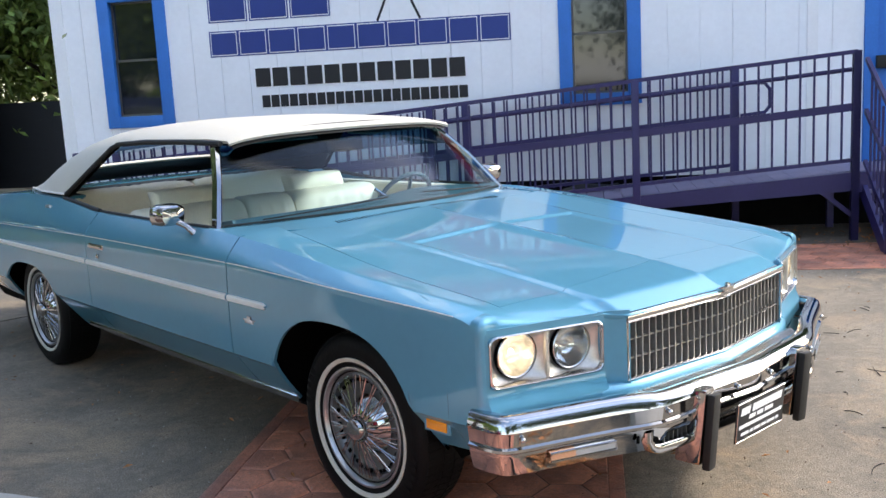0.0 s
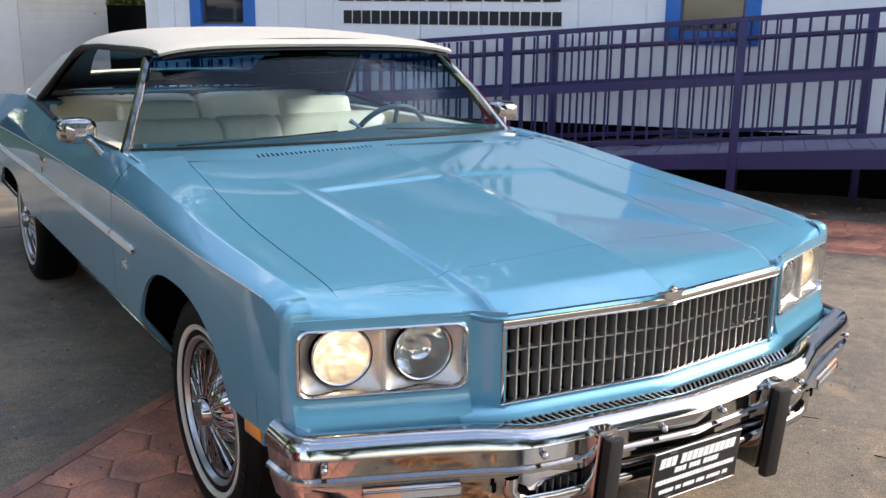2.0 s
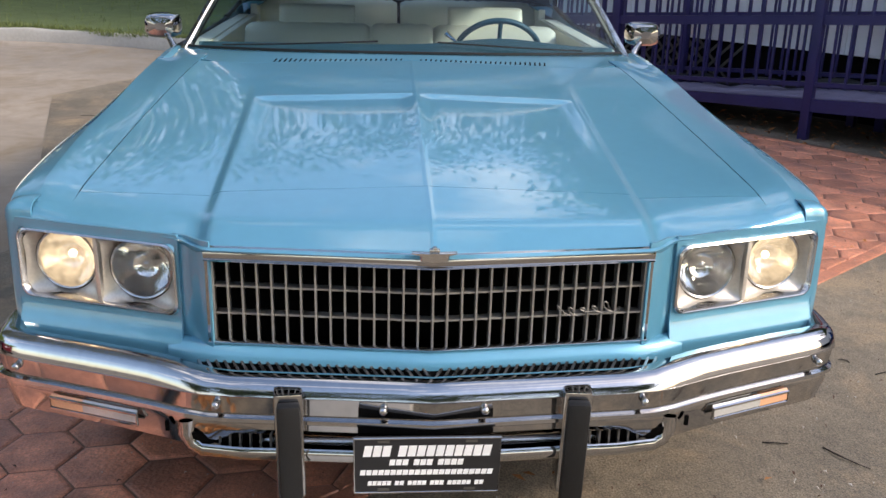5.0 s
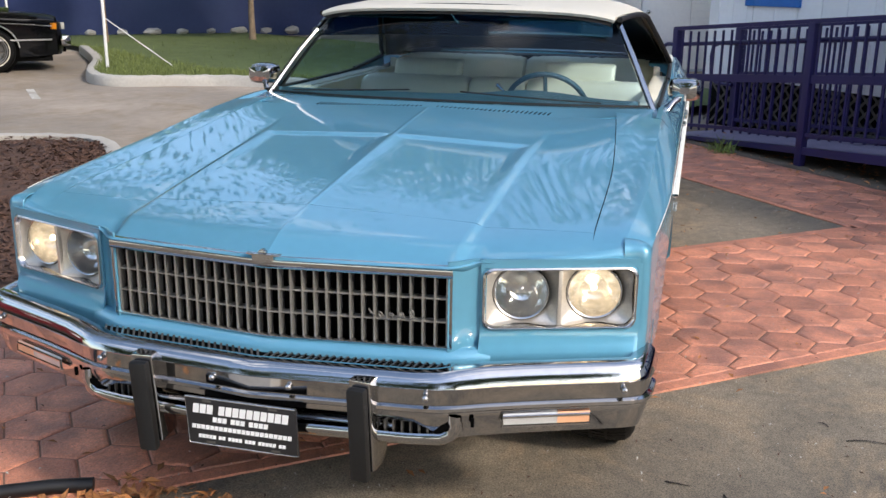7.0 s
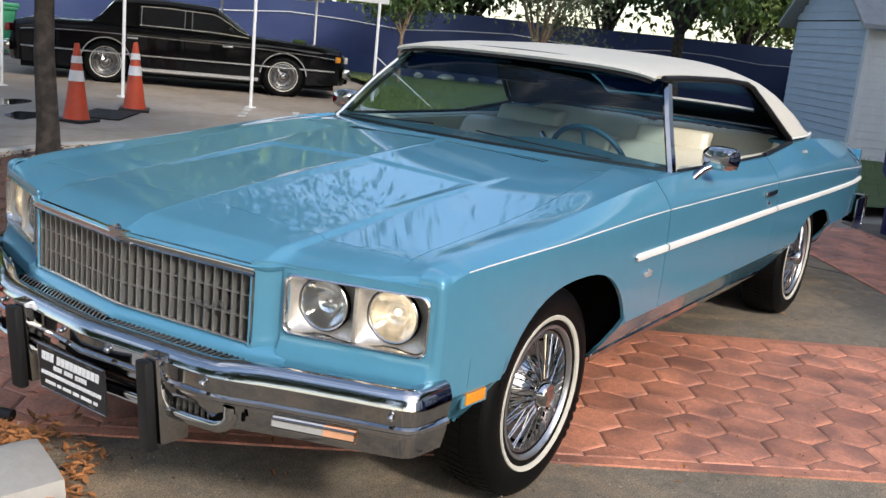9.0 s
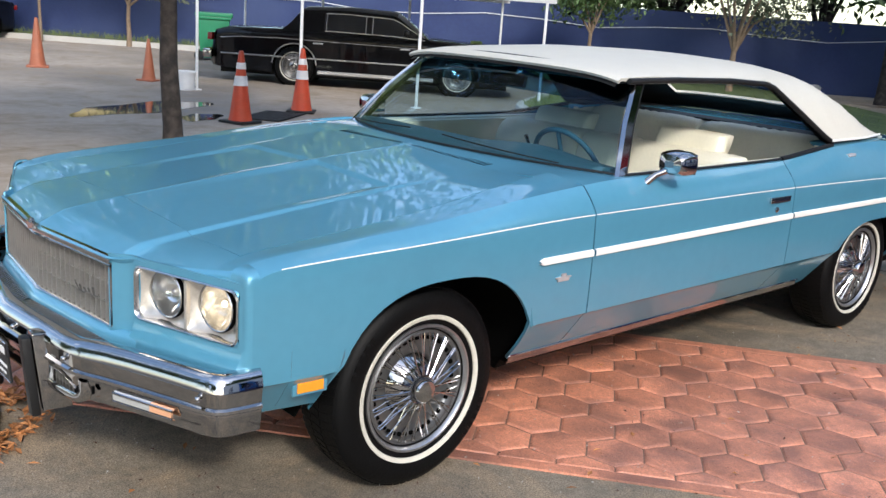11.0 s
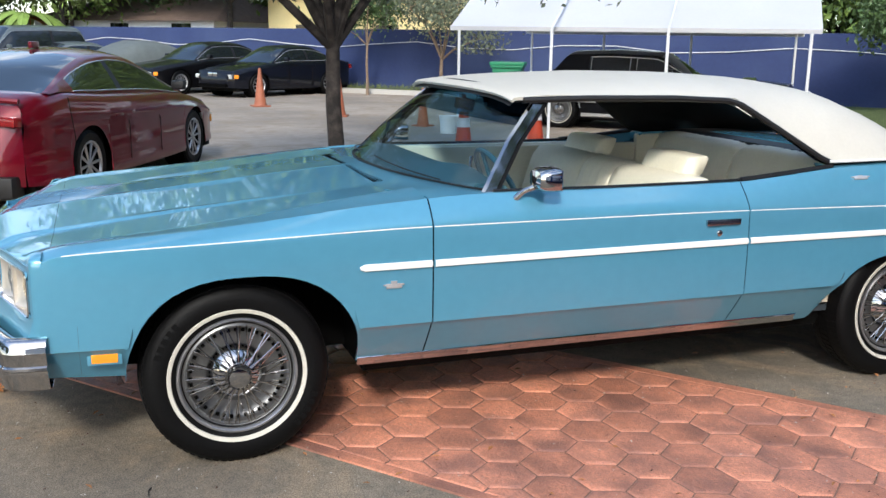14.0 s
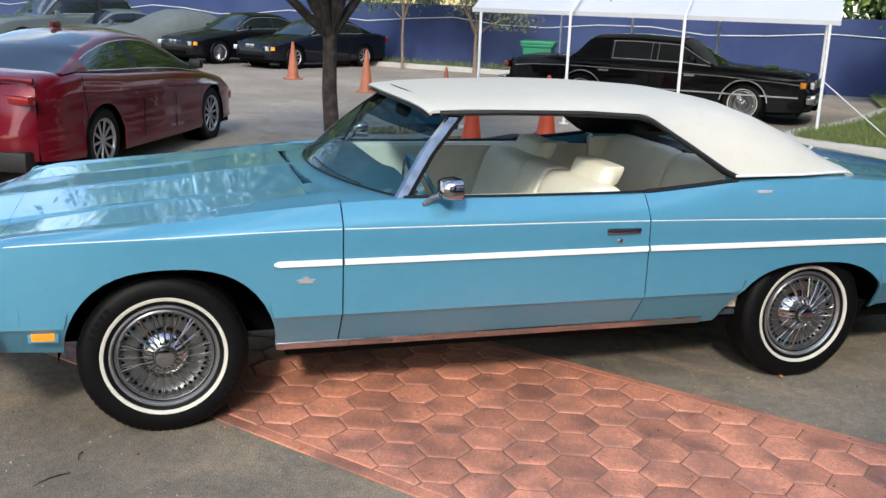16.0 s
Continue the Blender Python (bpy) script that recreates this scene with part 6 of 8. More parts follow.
tagged(part("wall_office_back", box(-5.30, 9.5, 9.6, 9.75, 0.0, WALL_H), "siding", smooth=0, at=SITE), "white back wall of the office", "wall", kind="structure")
tagged(part("corner_trim", box(-5.345, -5.20, WALL_N - 0.012, WALL_N + 0.06, 0.5, WALL_H, bevel=0.004), "sign_white", smooth=0, at=SITE), "white corner board of the office", "trim", kind="structure")
tagged(part("wall_seam_trim", box(2.40, 2.50, WALL_N - 0.016, WALL_N + 0.01, 0.62, WALL_H, bevel=0.004), "sign_white", smooth=0, at=SITE), "white joint board on the office wall", "trim", kind="structure")
tagged(part("roof_office", box(-5.5, 9.7, WALL_N - 0.16, 9.95, WALL_H, WALL_H + 0.12), "roof_grey", smooth=0, at=SITE), "flat grey office roof edge", "roof", kind="structure")
tagged(part("office_floor", box(-5.2, 9.4, WALL_N + 0.17, 9.5, FLOOR_H - 0.1, FLOOR_H), "carpet", smooth=0, at=SITE), "dark office floor", "floor", kind="structure")
# near-black sheet painted in for the shade under the floor
tagged(part("skirting", box(-5.28, 9.5, WALL_N + 0.05, WALL_N + 0.09, 0.0, 0.56), "dark", smooth=0, at=SITE), "near-black sheet for the shade below the office", "skirting", kind="structure")
# lattice before the gap below the office
lat = thing("lattice_skirt", "weathered grey lattice skirt below the office wall", "lattice", SITE)
bm = bmesh.new()
for s in (1, -1):
    for k in range(22):
        a = -5.1 + k * 0.125
        add_box(bm, -0.012, 0.012, -0.003, 0.003, -0.36, 0.36, pose(a, WALL_N + (0.028 if s > 0 else 0.036), 0.30, 0, 45 * s, 0))
part("lattice_slats", bm, "grille_grey", lat, smooth=0, kind="stuff")
for i, (w0, w1) in enumerate(WINS):
    win = thing("window_%d" % (i + 1), "dark sash window in bright blue trim", "window", SITE, kind="structure")
    for nm, q in (("trim_side", (w0, w0 + 0.13, W_Z0, W_Z1)), ("trim_side", (w1 - 0.13, w1, W_Z0, W_Z1)), ("trim_sill", (w0 + 0.13, w1 - 0.13, W_Z0, W_Z0 + 0.12)), ("trim_head", (w0 + 0.13, w1 - 0.13, W_Z1 - 0.12, W_Z1))):
        part(nm, box(q[0], q[1], WALL_N - 0.022, WALL_N + 0.05, q[2], q[3], bevel=0.004), "blue_trim", win)
    a, b, zm = w0 + 0.13, w1 - 0.13, 2.0
    for nm, z0, z1, y in (("lower_sash", W_Z0 + 0.12, zm, 0.045), ("upper_sash", zm - 0.02, W_Z1 - 0.12, 0.065)):
        bm = bmesh.new()
        for q in ((a, a + 0.022, z0, z1), (b - 0.022, b, z0, z1), (a, b, z0, z0 + 0.022), (a, b, z1 - 0.022, z1)):
            add_box(bm, q[0], q[1], WALL_N + y - 0.012, WALL_N + y + 0.012, q[2], q[3])
        sash = part(nm, bm, "grille_grey", win)
        part("pane", box(a + 0.02, b - 0.02, WALL_N + y - 0.003, WALL_N + y + 0.003, z0 + 0.02, z1 - 0.02), "dark_glass", sash)
# office door on the landing
door = thing("door_1", "glazed office door in a bright blue frame", "door", SITE, kind="structure")
for q in ((2.92, 3.04, 0.62, 2.72), (3.86, 3.98, 0.62, 2.72), (3.04, 3.86, 2.60, 2.72)):
    part("door_frame", box(q[0], q[1], WALL_N - 0.02, WALL_N + 0.10, q[2], q[3], bevel=0.004), "blue_trim", door)
part("door_leaf", box(3.04, 3.86, WALL_N + 0.03, WALL_N + 0.07, 0.63, 2.60), "blue_trim", door)
part("door_glass", box(3.16, 3.74, WALL_N + 0.024, WALL_N + 0.03, 1.0, 2.45), "dark_glass", door)
part("door_closer", box(3.02, 3.14, WALL_N - 0.06, WALL_N + 0.02, 1.50, 1.62, bevel=0.01), "black", door)
# painted sign on the wall: words of the business are plain bars
sign = thing("wall_sign", "painted business sign with navy, black and white bars", "sign", SITE)


def bars(u0, u1, z0, z1, n, mm, back=None, name="sign_bar"):
    """A row of n letter-sized bars; with an outline behind each when asked."""
    w = (u1 - u0) / n
    for k in range(n):
        a, b = u0 + k * w + w * 0.07, u0 + (k + 1) * w - w * 0.07
        if back:
            part("sign_outline", box(a - 0.022, b + 0.022, WALL_N - 0.0035, WALL_N - 0.001, z0 - 0.022, z1 + 0.022), back, sign, smooth=0)
            part("sign_edge", box(a - 0.008, b + 0.008, WALL_N - 0.0050, WALL_N - 0.0035, z0 - 0.010, z1 + 0.010), "sign_white", sign, smooth=0)
        part(name, box(a, b, WALL_N - 0.0065, WALL_N - 0.0050 if back else WALL_N - 0.001, z0, z1), mm, sign, smooth=0)


bars(-3.58, -2.25, 2.34, 2.64, 3, "navy", "navy")
bars(-3.58, -0.42, 1.99, 2.21, 10, "navy", "navy")
bars(-3.12, -0.88, 1.64, 1.83, 12, "ink")
bars(-3.06, -0.87, 1.425, 1.55, 22, "ink")
for s in (1, -1):
    flag = part("flag", box(-0.22, 0.22, -0.0035, -0.001, -0.13, 0.13), "sign_white", sign, smooth=0, at=pose(-1.55 + s * 0.26, WALL_N, 2.62, 0, s * 14, 0))
    bm = bmesh.new()
    for i in range(6):
        for j in range(4):
            if (i + j) % 2:
                add_box(bm, -0.22 + i * 0.0733, -0.22 + (i + 1) * 0.0733, -0.005, -0.0035, -0.13 + j * 0.065, -0.065 + j * 0.065)
    part("flag_checks", bm, "ink", flag, smooth=0)
    part("flag_staff", box(-0.012, 0.012, -0.006, -0.001, -0.42, 0.16), "ink", sign, smooth=0, at=pose(-1.55 + s * 0.05, WALL_N, 2.62, 0, s * -24, 0))
arrow = thing("arrow_sign", "red arrow banner with white words", "sign", SITE @ pose(-0.35, WALL_N - 0.02, 2.97))
bm = bmesh.new()
pts = [(-2.25, -0.21), (1.35, -0.21), (1.35, -0.30), (2.25, 0.0), (1.35, 0.29), (1.35, 0.21), (-2.25, 0.21)]
f = bm.faces.new([bm.verts.new((a, 0, b)) for a, b in pts])
r = bmesh.ops.extrude_face_region(bm, geom=[f])
bmesh.ops.translate(bm, verts=[v for v in r["geom"] if isinstance(v, bmesh.types.BMVert)], vec=(0, 0.016, 0))
bmesh.ops.recalc_face_normals(bm, faces=bm.faces)
part("arrow_board", bm, "sign_red", arrow, smooth=0)
letters("arrow_words", "PAY HERE", 0.31, "sign_white", arrow, pose(-0.25, -0.004, -0.11, 90, 0, 0), spread=0.008)

# ---- ramp ----
R0, R1, RN, RB = -4.72, 2.62, 4.88, 5.66
ramp_z = lambda u: max(0.03, 0.085 * (u - R0))
ramp = thing("access_ramp", "purple steel access ramp with grey deck and railings", "ramp", SITE)
n_boards = 44
for k in range(n_boards):
    a, b = R0 + (R1 - R0) * k / n_boards, R0 + (R1 - R0) * (k + 1) / n_boards
    bm = box(a + 0.003, b - 0.003, RN + 0.04, RB + 0.02, -0.03, 0.0)
    for v in bm.verts:
        v.co.z += ramp_z(v.co.x)
    part("deck_board", bm, "deck", ramp, smooth=0)
part("landing_deck", box(R1, 4.5, RN + 0.04, WALL_N - 0.01, 0.585, 0.62), "deck", ramp, smooth=0)
for y in (RN, RB + 0.03):
    bm = box(R0, R1, y - 0.025, y + 0.035, -0.17, -0.005)
    for v in bm.verts:
        v.co.z = max(0.0, v.co.z + ramp_z(v.co.x))
    part("edge_beam", bm, "purple", ramp, smooth=0)
part("edge_beam", box(R1, 4.5, RN - 0.025, RN + 0.035, 0.44, 0.615), "purple", ramp, smooth=0)


def rail_run(y, u0, u1, zf, posts, front):
    """One railing: posts, flat rails, grab tube and bars."""
    for u in posts:
        part("post", box(u - 0.033, u + 0.033, y - 0.033, y + 0.033, 0.0, zf(u) + 1.04, bevel=0.004), "purple", ramp)
    for (dz, h, w) in ((1.03, 0.018, 0.028), (0.56, 0.034, 0.016), (0.10, 0.016, 0.016)):
        bm = box(u0, u1, y - w, y + w, -h, h)
        for v in bm.verts:
            v.co.z += zf(v.co.x) + dz
        part("rail", bm, "purple", ramp, smooth=0)
    off = 0.06 if front else -0.06
    part("grab_tube", tube([(u0 + 0.02, y + off, zf(u0) + 0.88), (u1 - 0.02, y + off, zf(u1) + 0.88)], 0.019, 10), "purple", ramp)
    n = int((u1 - u0) / 0.115)
    for k in range(1, n):
        u = u0 + (u1 - u0) * k / n
        if min(abs(u - p) for p in posts) < 0.05:
            continue
        part("bar", box(u - 0.0085, u + 0.0085, y - 0.0085, y + 0.0085, zf(u) + 0.085, zf(u) + 1.02), "purple", ramp, smooth=0)


rail_run(RN, R0, R1, ramp_z, [R0 + 0.03, -2.92, -1.13, 0.74, R1], True)
rail_run(RB, R0, R1 - 0.9, ramp_z, [R0 + 0.03, -2.75, -0.9, R1 - 0.9], False)
for y in (RN + 0.06, RB - 0.06):
    z = ramp_z(R0) + 0.88
    part("grab_hoop", tube([(R0 + 0.05, y, z), (R0 - 0.20, y, z - 0.01), (R0 - 0.29, y, z - 0.05), (R0 - 0.31, y, z - 0.15), (R0 - 0.29, y, z - 0.36), (R0 - 0.20, y, z - 0.42), (R0 + 0.04, y, z - 0.42)], 0.019, 10), "purple", ramp)
part("grab_hoop", tube([(1.8, RB - 0.06, 1.43), (1.98, RB - 0.06, 1.42), (2.03, RB - 0.06, 1.36), (2.03, RB - 0.06, 1.20), (1.98, RB - 0.06, 1.14), (1.76, RB - 0.06, 1.12)], 0.018, 10), "purple", ramp)
for (u, y) in ((4.5, RN), (R1, RN)):
    part("post", box(u - 0.033, u + 0.033, y - 0.033, y + 0.033, 0.0, 1.66, bevel=0.004), "purple", ramp)
part("leg_brace", box(-0.02, 0.02, -0.02, 0.02, -0.24, 0.24, pose(R1 - 0.17, RN, 0.36, 0, -50, 0)), "purple", ramp)
for u in (-1.13, 0.74, R1 - 0.02):
    part("leg", box(u - 0.03, u + 0.03, RB - 0.03, RB + 0.03, 0.0, ramp_z(u) - 0.02), "purple", ramp)
# stair down from the landing, with its rails
for k in range(3):
    part("step", box(2.72, 4.4, RN - 0.10 - 0.25 * k, RN + 0.16 - 0.25 * k, 0.62 - 0.155 * (k + 1) - 0.03, 0.62 - 0.155 * (k + 1)), "deck", ramp, smooth=0)
for u in (2.70, 4.42):
    part("stringer", box(-0.02, 0.02, -0.48, 0.48, -0.10, 0.03, pose(u, RN - 0.34, 0.28, 31, 0, 0)), "purple", ramp)
    part("post", box(u - 0.025, u + 0.025, RN - 0.74, RN - 0.69, 0.0, 1.12, bevel=0.004), "purple", ramp)
    for dz in (1.04, 0.60, 0.16):
        part("rail", box(-0.016, 0.016, -0.41, 0.41, -0.02, 0.02, pose(u, RN - 0.36, 0.335 + dz, 31, 0, 0)), "purple", ramp, smooth=0)
    for k in range(1, 6):
        y = RN - 0.06 - 0.66 * k / 6
        part("bar", box(u - 0.0085, u + 0.0085, y - 0.0085, y + 0.0085, 0.50 - 0.62 * k / 6 + 0.10, 0.55 - 0.62 * k / 6 + 1.06), "purple", ramp, smooth=0)
hose = []
for k in range(60):
    u = -3.0 + 3.6 * k / 59
    hose.append(SITE @ Vector((u, RB - 0.16 + 0.10 * math.sin(u * 4.1) + 0.05 * math.sin(u * 9.3), ramp_z(u) + 0.035 + 0.03 * abs(math.sin(u * 6.0)))))
tagged(part("black_hose", tube(hose, 0.030, 8), "black"), "loose black hose lying along the ramp deck", "hose")
weed = scatter("weed", lambda r: tuple((SITE @ Vector((-3.65 + r.gauss(0, 0.06), 4.66 + r.gauss(0, 0.05), 0)))[:2]), 90, 0.13, "leaf_light", "small green weed growing at the ramp foot", "weed", 0.01, 0.9, 13, "blade")

# ---- black fence and shed beyond the office ----
fence = thing("screen_fence", "black screened fence beside the office", "fence", SITE)
part("screen", box(-24.0, -3.0, 13.0, 13.03, 0.05, 1.68), "ink", fence, smooth=0)
for k in range(8):
    part("fence_post", tube([(-24.0 + k * 3.0, 12.96, 0), (-24.0 + k * 3.0, 12.96, 1.76)], 0.03, 8), "steel", fence)
SH = pose(-13.0, -0.87, 0, 0, 0, 128.9)
shed = thing("garden_shed", "pale blue lap-sided shed with a white door", "shed", SH)
SW, SD, SHH = 4.4, 2.53, 2.18
part("shed_core", box(0.02, SW - 0.02, 0.02, SD - 0.02, 0, SHH), "shed", shed, smooth=0)
for k in range(17):
    z = 0.05 + k * 0.125
    # front boards take the whiter material: that face's sunlight is put into the colour
    for q in ((0.0, 1.15), (2.20, SW)):
        bm = box(q[0], q[1], -0.014, 0.02, z, z + 0.122)
        for v in bm.verts:
            if v.co.z > z + 0.06 and v.co.y < 0:
                v.co.y = -0.002
        part("clapboard", bm, "pale_panel", shed, smooth=0)
    bm = box(-0.014, 0.02, 0.0, SD, z, z + 0.122)
    for v in bm.verts:
        if v.co.z > z + 0.06 and v.co.x < 0:
            v.co.x = -0.002
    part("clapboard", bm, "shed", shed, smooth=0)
for k in range(8):
    z = SHH + 0.02 + k * 0.125
    h = SD / 2 * (1 - (k * 0.125) / 1.0)
    if h > 0.1:
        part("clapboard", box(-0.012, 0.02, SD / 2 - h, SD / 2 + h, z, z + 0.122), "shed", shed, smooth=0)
bm = bmesh.new()
for s in (1, -1):
    vs = [(-0.25, SD / 2, SHH + 1.10), (SW + 0.2, SD / 2, SHH + 1.10), (SW + 0.2, SD / 2 + s * (SD / 2 + 0.25), SHH - 0.12), (-0.25, SD / 2 + s * (SD / 2 + 0.25), SHH - 0.12)]
    lo = [bm.verts.new(v) for v in vs]
    hi = [bm.verts.new((v[0], v[1], v[2] + 0.07)) for v in vs]
    bm.faces.new(lo)
    bm.faces.new(hi)
    for i in range(4):
        bm.faces.new((lo[i], lo[(i + 1) % 4], hi[(i + 1) % 4], hi[i]))
bmesh.ops.recalc_face_normals(bm, faces=bm.faces)
part("shed_gable_roof", bm, "roof_grey", shed, smooth=0)
part("corner_board", box(-0.03, 0.06, -0.03, 0.06, 0, SHH), "pale_panel", shed, smooth=0)
sd = part("shed_door", box(1.17, 2.18, -0.02, 0.02, 0.04, 2.06, bevel=0.004), "siding", shed, "plain pale grey door")
bm = bmesh.new()
bmesh.ops.create_uvsphere(bm, u_segments=12, v_segments=8, radius=0.035, matrix=Matrix.Translation((1.27, -0.06, 1.03)))
part("door_knob", bm, "dull_chrome", sd)

# ---- far side of the lot ----
WP, WD = Vector((-7.0, -24.3, 0)), Vector((-0.716, 0.698, 0)).normalized()
WN = Vector((0.698, 0.716, 0)).normalized()       # from the wall towards the lot
lotm = Matrix.Translation(WP) @ pose(0, 0, 0, 0, 0, math.degrees(math.atan2(WD.y, WD.x)))


def lot(s, d, z=0.0):
    """A place s metres along the blue wall and d metres before it."""
    return WP + WD * s + WN * d + Vector((0, 0, z))


wall = tagged(part("wall_lot", box(-24, 32, -0.20, 0.0, -0.2, 1.86, bevel=0.01), "wall_blue", smooth=0, at=lotm @ Matrix.Scale(-1, 4, (0, 1, 0)) @ pose(0, 0, 0)), "long blue painted block wall round the lot", "wall", kind="structure")
tagged(part("wall_cable", tube([lot(-22 + 1.5 * k, 0.03, 1.42 + 0.10 * math.sin(k * 1.7) - 0.012 * (k % 4)) for k in range(36)], 0.012, 5), "cable"), "white cable sagging along the blue wall", "cable")
kerb_line("kerb_wall", [tuple(lot(s, 1.1)[:2]) for s in span(-2.0, 8.6, 12)], 0.15, 0.14, "pale kerb before the blue wall", inner=1)
ob = slab("planting_strip", [tuple(lot(-2.0, 1.0)[:2]), tuple(lot(8.6, 1.0)[:2]), tuple(lot(8.6, 0.02)[:2]), tuple(lot(-2.0, 0.02)[:2])], 0.0, 0.10, "soil", "dry planting strip before the wall", "soil")
scatter("strip_grass", lambda r: tuple(lot(r.uniform(-2, 8.5), r.uniform(0.1, 0.95))[:2]), 2600, 0.14, "blade", "ragged grass before the blue wall", "grass", 0.10, 0.5, 17, "blade")
# loose rubble at the wall foot beyond the lawn
rng = random.Random(4)
for k in range(9):
    bm = bmesh.new()
    bmesh.ops.create_icosphere(bm, subdivisions=2, radius=1.0)
    sx, sy, sz = rng.uniform(0.12, 0.34), rng.uniform(0.10, 0.2), rng.uniform(0.06, 0.12)
    for v in bm.verts:
        v.co = Vector((v.co.x * sx, v.co.y * sy, v.co.z * sz)) * (1 + 0.25 * noise.noise(v.co * 1.7 + Vector((k, 0, 0))))
    tagged(part("rubble_stone", bm, "kerb", at=Matrix.Translation(lot(15.2 + k * 0.75, 0.5, 0.17))), "rough pale stone at the wall foot", "stone", "stones along the wall")
# drain grate and wet patches
gr = thing("drain_grate", "flat dark steel drain grate in the paving", "grate", pose(-4.75, -7.8, 0.006, 0, 0, 38))
part("grate_frame", box(-0.5, 0.5, -0.28, 0.28, 0.0, 0.006), "dark", gr, smooth=0)
for k in range(14):
    part("grate_bar", box(-0.48 + k * 0.072, -0.44 + k * 0.072, -0.27, 0.27, 0.006, 0.014), "steel", gr, smooth=0)
for (cx, cy, a, b, rz) in ((-3.4, -8.9, 1.25, 0.42, 25), (-3.75, -7.9, 0.42, 0.22, 40)):
    pts = [(cx + (a * math.cos(t) * math.cos(radians(rz)) - b * math.sin(t) * math.sin(radians(rz))) * (1 + 0.15 * math.sin(3 * t)), cy + (a * math.cos(t) * math.sin(radians(rz)) + b * math.sin(t) * math.cos(radians(rz))) * (1 + 0.15 * math.sin(5 * t))) for t in span(0, 2 * math.pi, 33)[:-1]]
    slab("puddle", pts, 0.0, 0.003, "puddle", "shallow dark puddle on the paving", "puddle")
for (a, b) in (((-6.6, -7.4), (-7.5, -8.2)), ((-7.1, -6.9), (-8.0, -7.7))):
    d = Vector((b[0] - a[0], b[1] - a[1], 0)).normalized()
    s = Vector((-d.y, d.x, 0)) * 0.05
    slab("parking_line", [(a[0] - s.x, a[1] - s.y), (b[0] - s.x, b[1] - s.y), (b[0] + s.x, b[1] + s.y), (a[0] + s.x, a[1] + s.y)], 0.0, 0.004, "line_paint", "worn white parking line", "marking")

# canopy tent
tent = thing("canopy_tent", "white sheet canopy tent on thin white poles", "tent")
TP = [Vector(p) for p in ((-5.29, -11.0, 0), (-6.33, -9.60, 0), (-7.62, -8.28, 0), (-9.70, -7.62, 0))]
TD = (TP[3] - TP[0]).normalized()
TB = Vector((-TD.y, TD.x, 0))
TB = TB if TB.dot(WN) < 0 else -TB
TW, EAVE, RIDGE = 5.6, 1.77, 2.98
for i, p in enumerate(TP):
    part("pole", tube([p, p + Vector((0, 0, EAVE))], 0.024, 8), "pole", tent)
    part("pole_foot", box(p.x - 0.06, p.x + 0.06, p.y - 0.06, p.y + 0.06, 0.0, 0.02, bevel=0.004), "pole", tent)
    q = p + TB * TW
    part("pole", tube([q, q + Vector((0, 0, EAVE))], 0.024, 8), "pole", tent)
    part("rafter", tube([p + Vector((0, 0, EAVE)), p + TB * TW / 2 + Vector((0, 0, RIDGE)), q + Vector((0, 0, EAVE))], 0.018, 6), "pole", tent)
rows = []
for s in span(-0.15, (TP[3] - TP[0]).length + 0.15, 22):
    base = TP[0] + TD * s
    row = []
    for f in span(0, 1, 17):
        z = EAVE + (RIDGE - EAVE) * (1 - abs(2 * f - 1)) + 0.03
        z -= 0.05 * abs(math.sin(math.pi * s / 1.85)) * math.sin(math.pi * f) ** 0.5
        row.append(base + TB * (TW * f) + Vector((0, 0, z)))
    row = [row[0] + Vector((0, 0, -0.07)) + WN * 0.02, row[0] + WN * 0.03] + row + [row[-1] - WN * 0.03, row[-1] + Vector((0, 0, -0.07))]
    rows.append(row)
solid(part("canopy_sheet", grid(rows), "canopy", tent, smooth=60), 0.006)
part("guy_rope", tube([TP[3] + Vector((0, 0, 0.9)), TP[3] + Vector((-0.7, 0.75, 0.12))], 0.008, 5), "cable", tent)
bucket = thing("white_bucket", "white plastic bucket by the tent pole", "bucket", Matrix.Translation(TP[0] + Vector((0.16, -0.05, 0))))
part("pail", lathe([(0.0, 0.0), (0.125, 0.0), (0.15, 0.30), (0.158, 0.30), (0.158, 0.27), (0.145, 0.27), (0.13, 0.02), (0.0, 0.02)], 24, "z"), "pole", bucket)

# things stored at the wall behind the tent
shelf = thing("storage_shelf", "black steel shelf with bottles and boxes before the wall", "shelf", lotm @ pose(10.95, 0.8, 0, 0, 0, 180))
for x in (-0.57, 0.57):
    for y in (-0.20, 0.20):
        part("upright", box(x - 0.02, x + 0.02, y - 0.02, y + 0.02, 0.0, 1.55), "ink", shelf, smooth=0)
for z in (0.12, 0.62, 1.08, 1.52):
    part("shelf_board", box(-0.60, 0.60, -0.23, 0.23, z, z + 0.03, bevel=0.004), "ink", shelf)
part("back_panel", box(-0.58, 0.58, 0.19, 0.20, 0.12, 1.52), "ink", shelf, smooth=0)
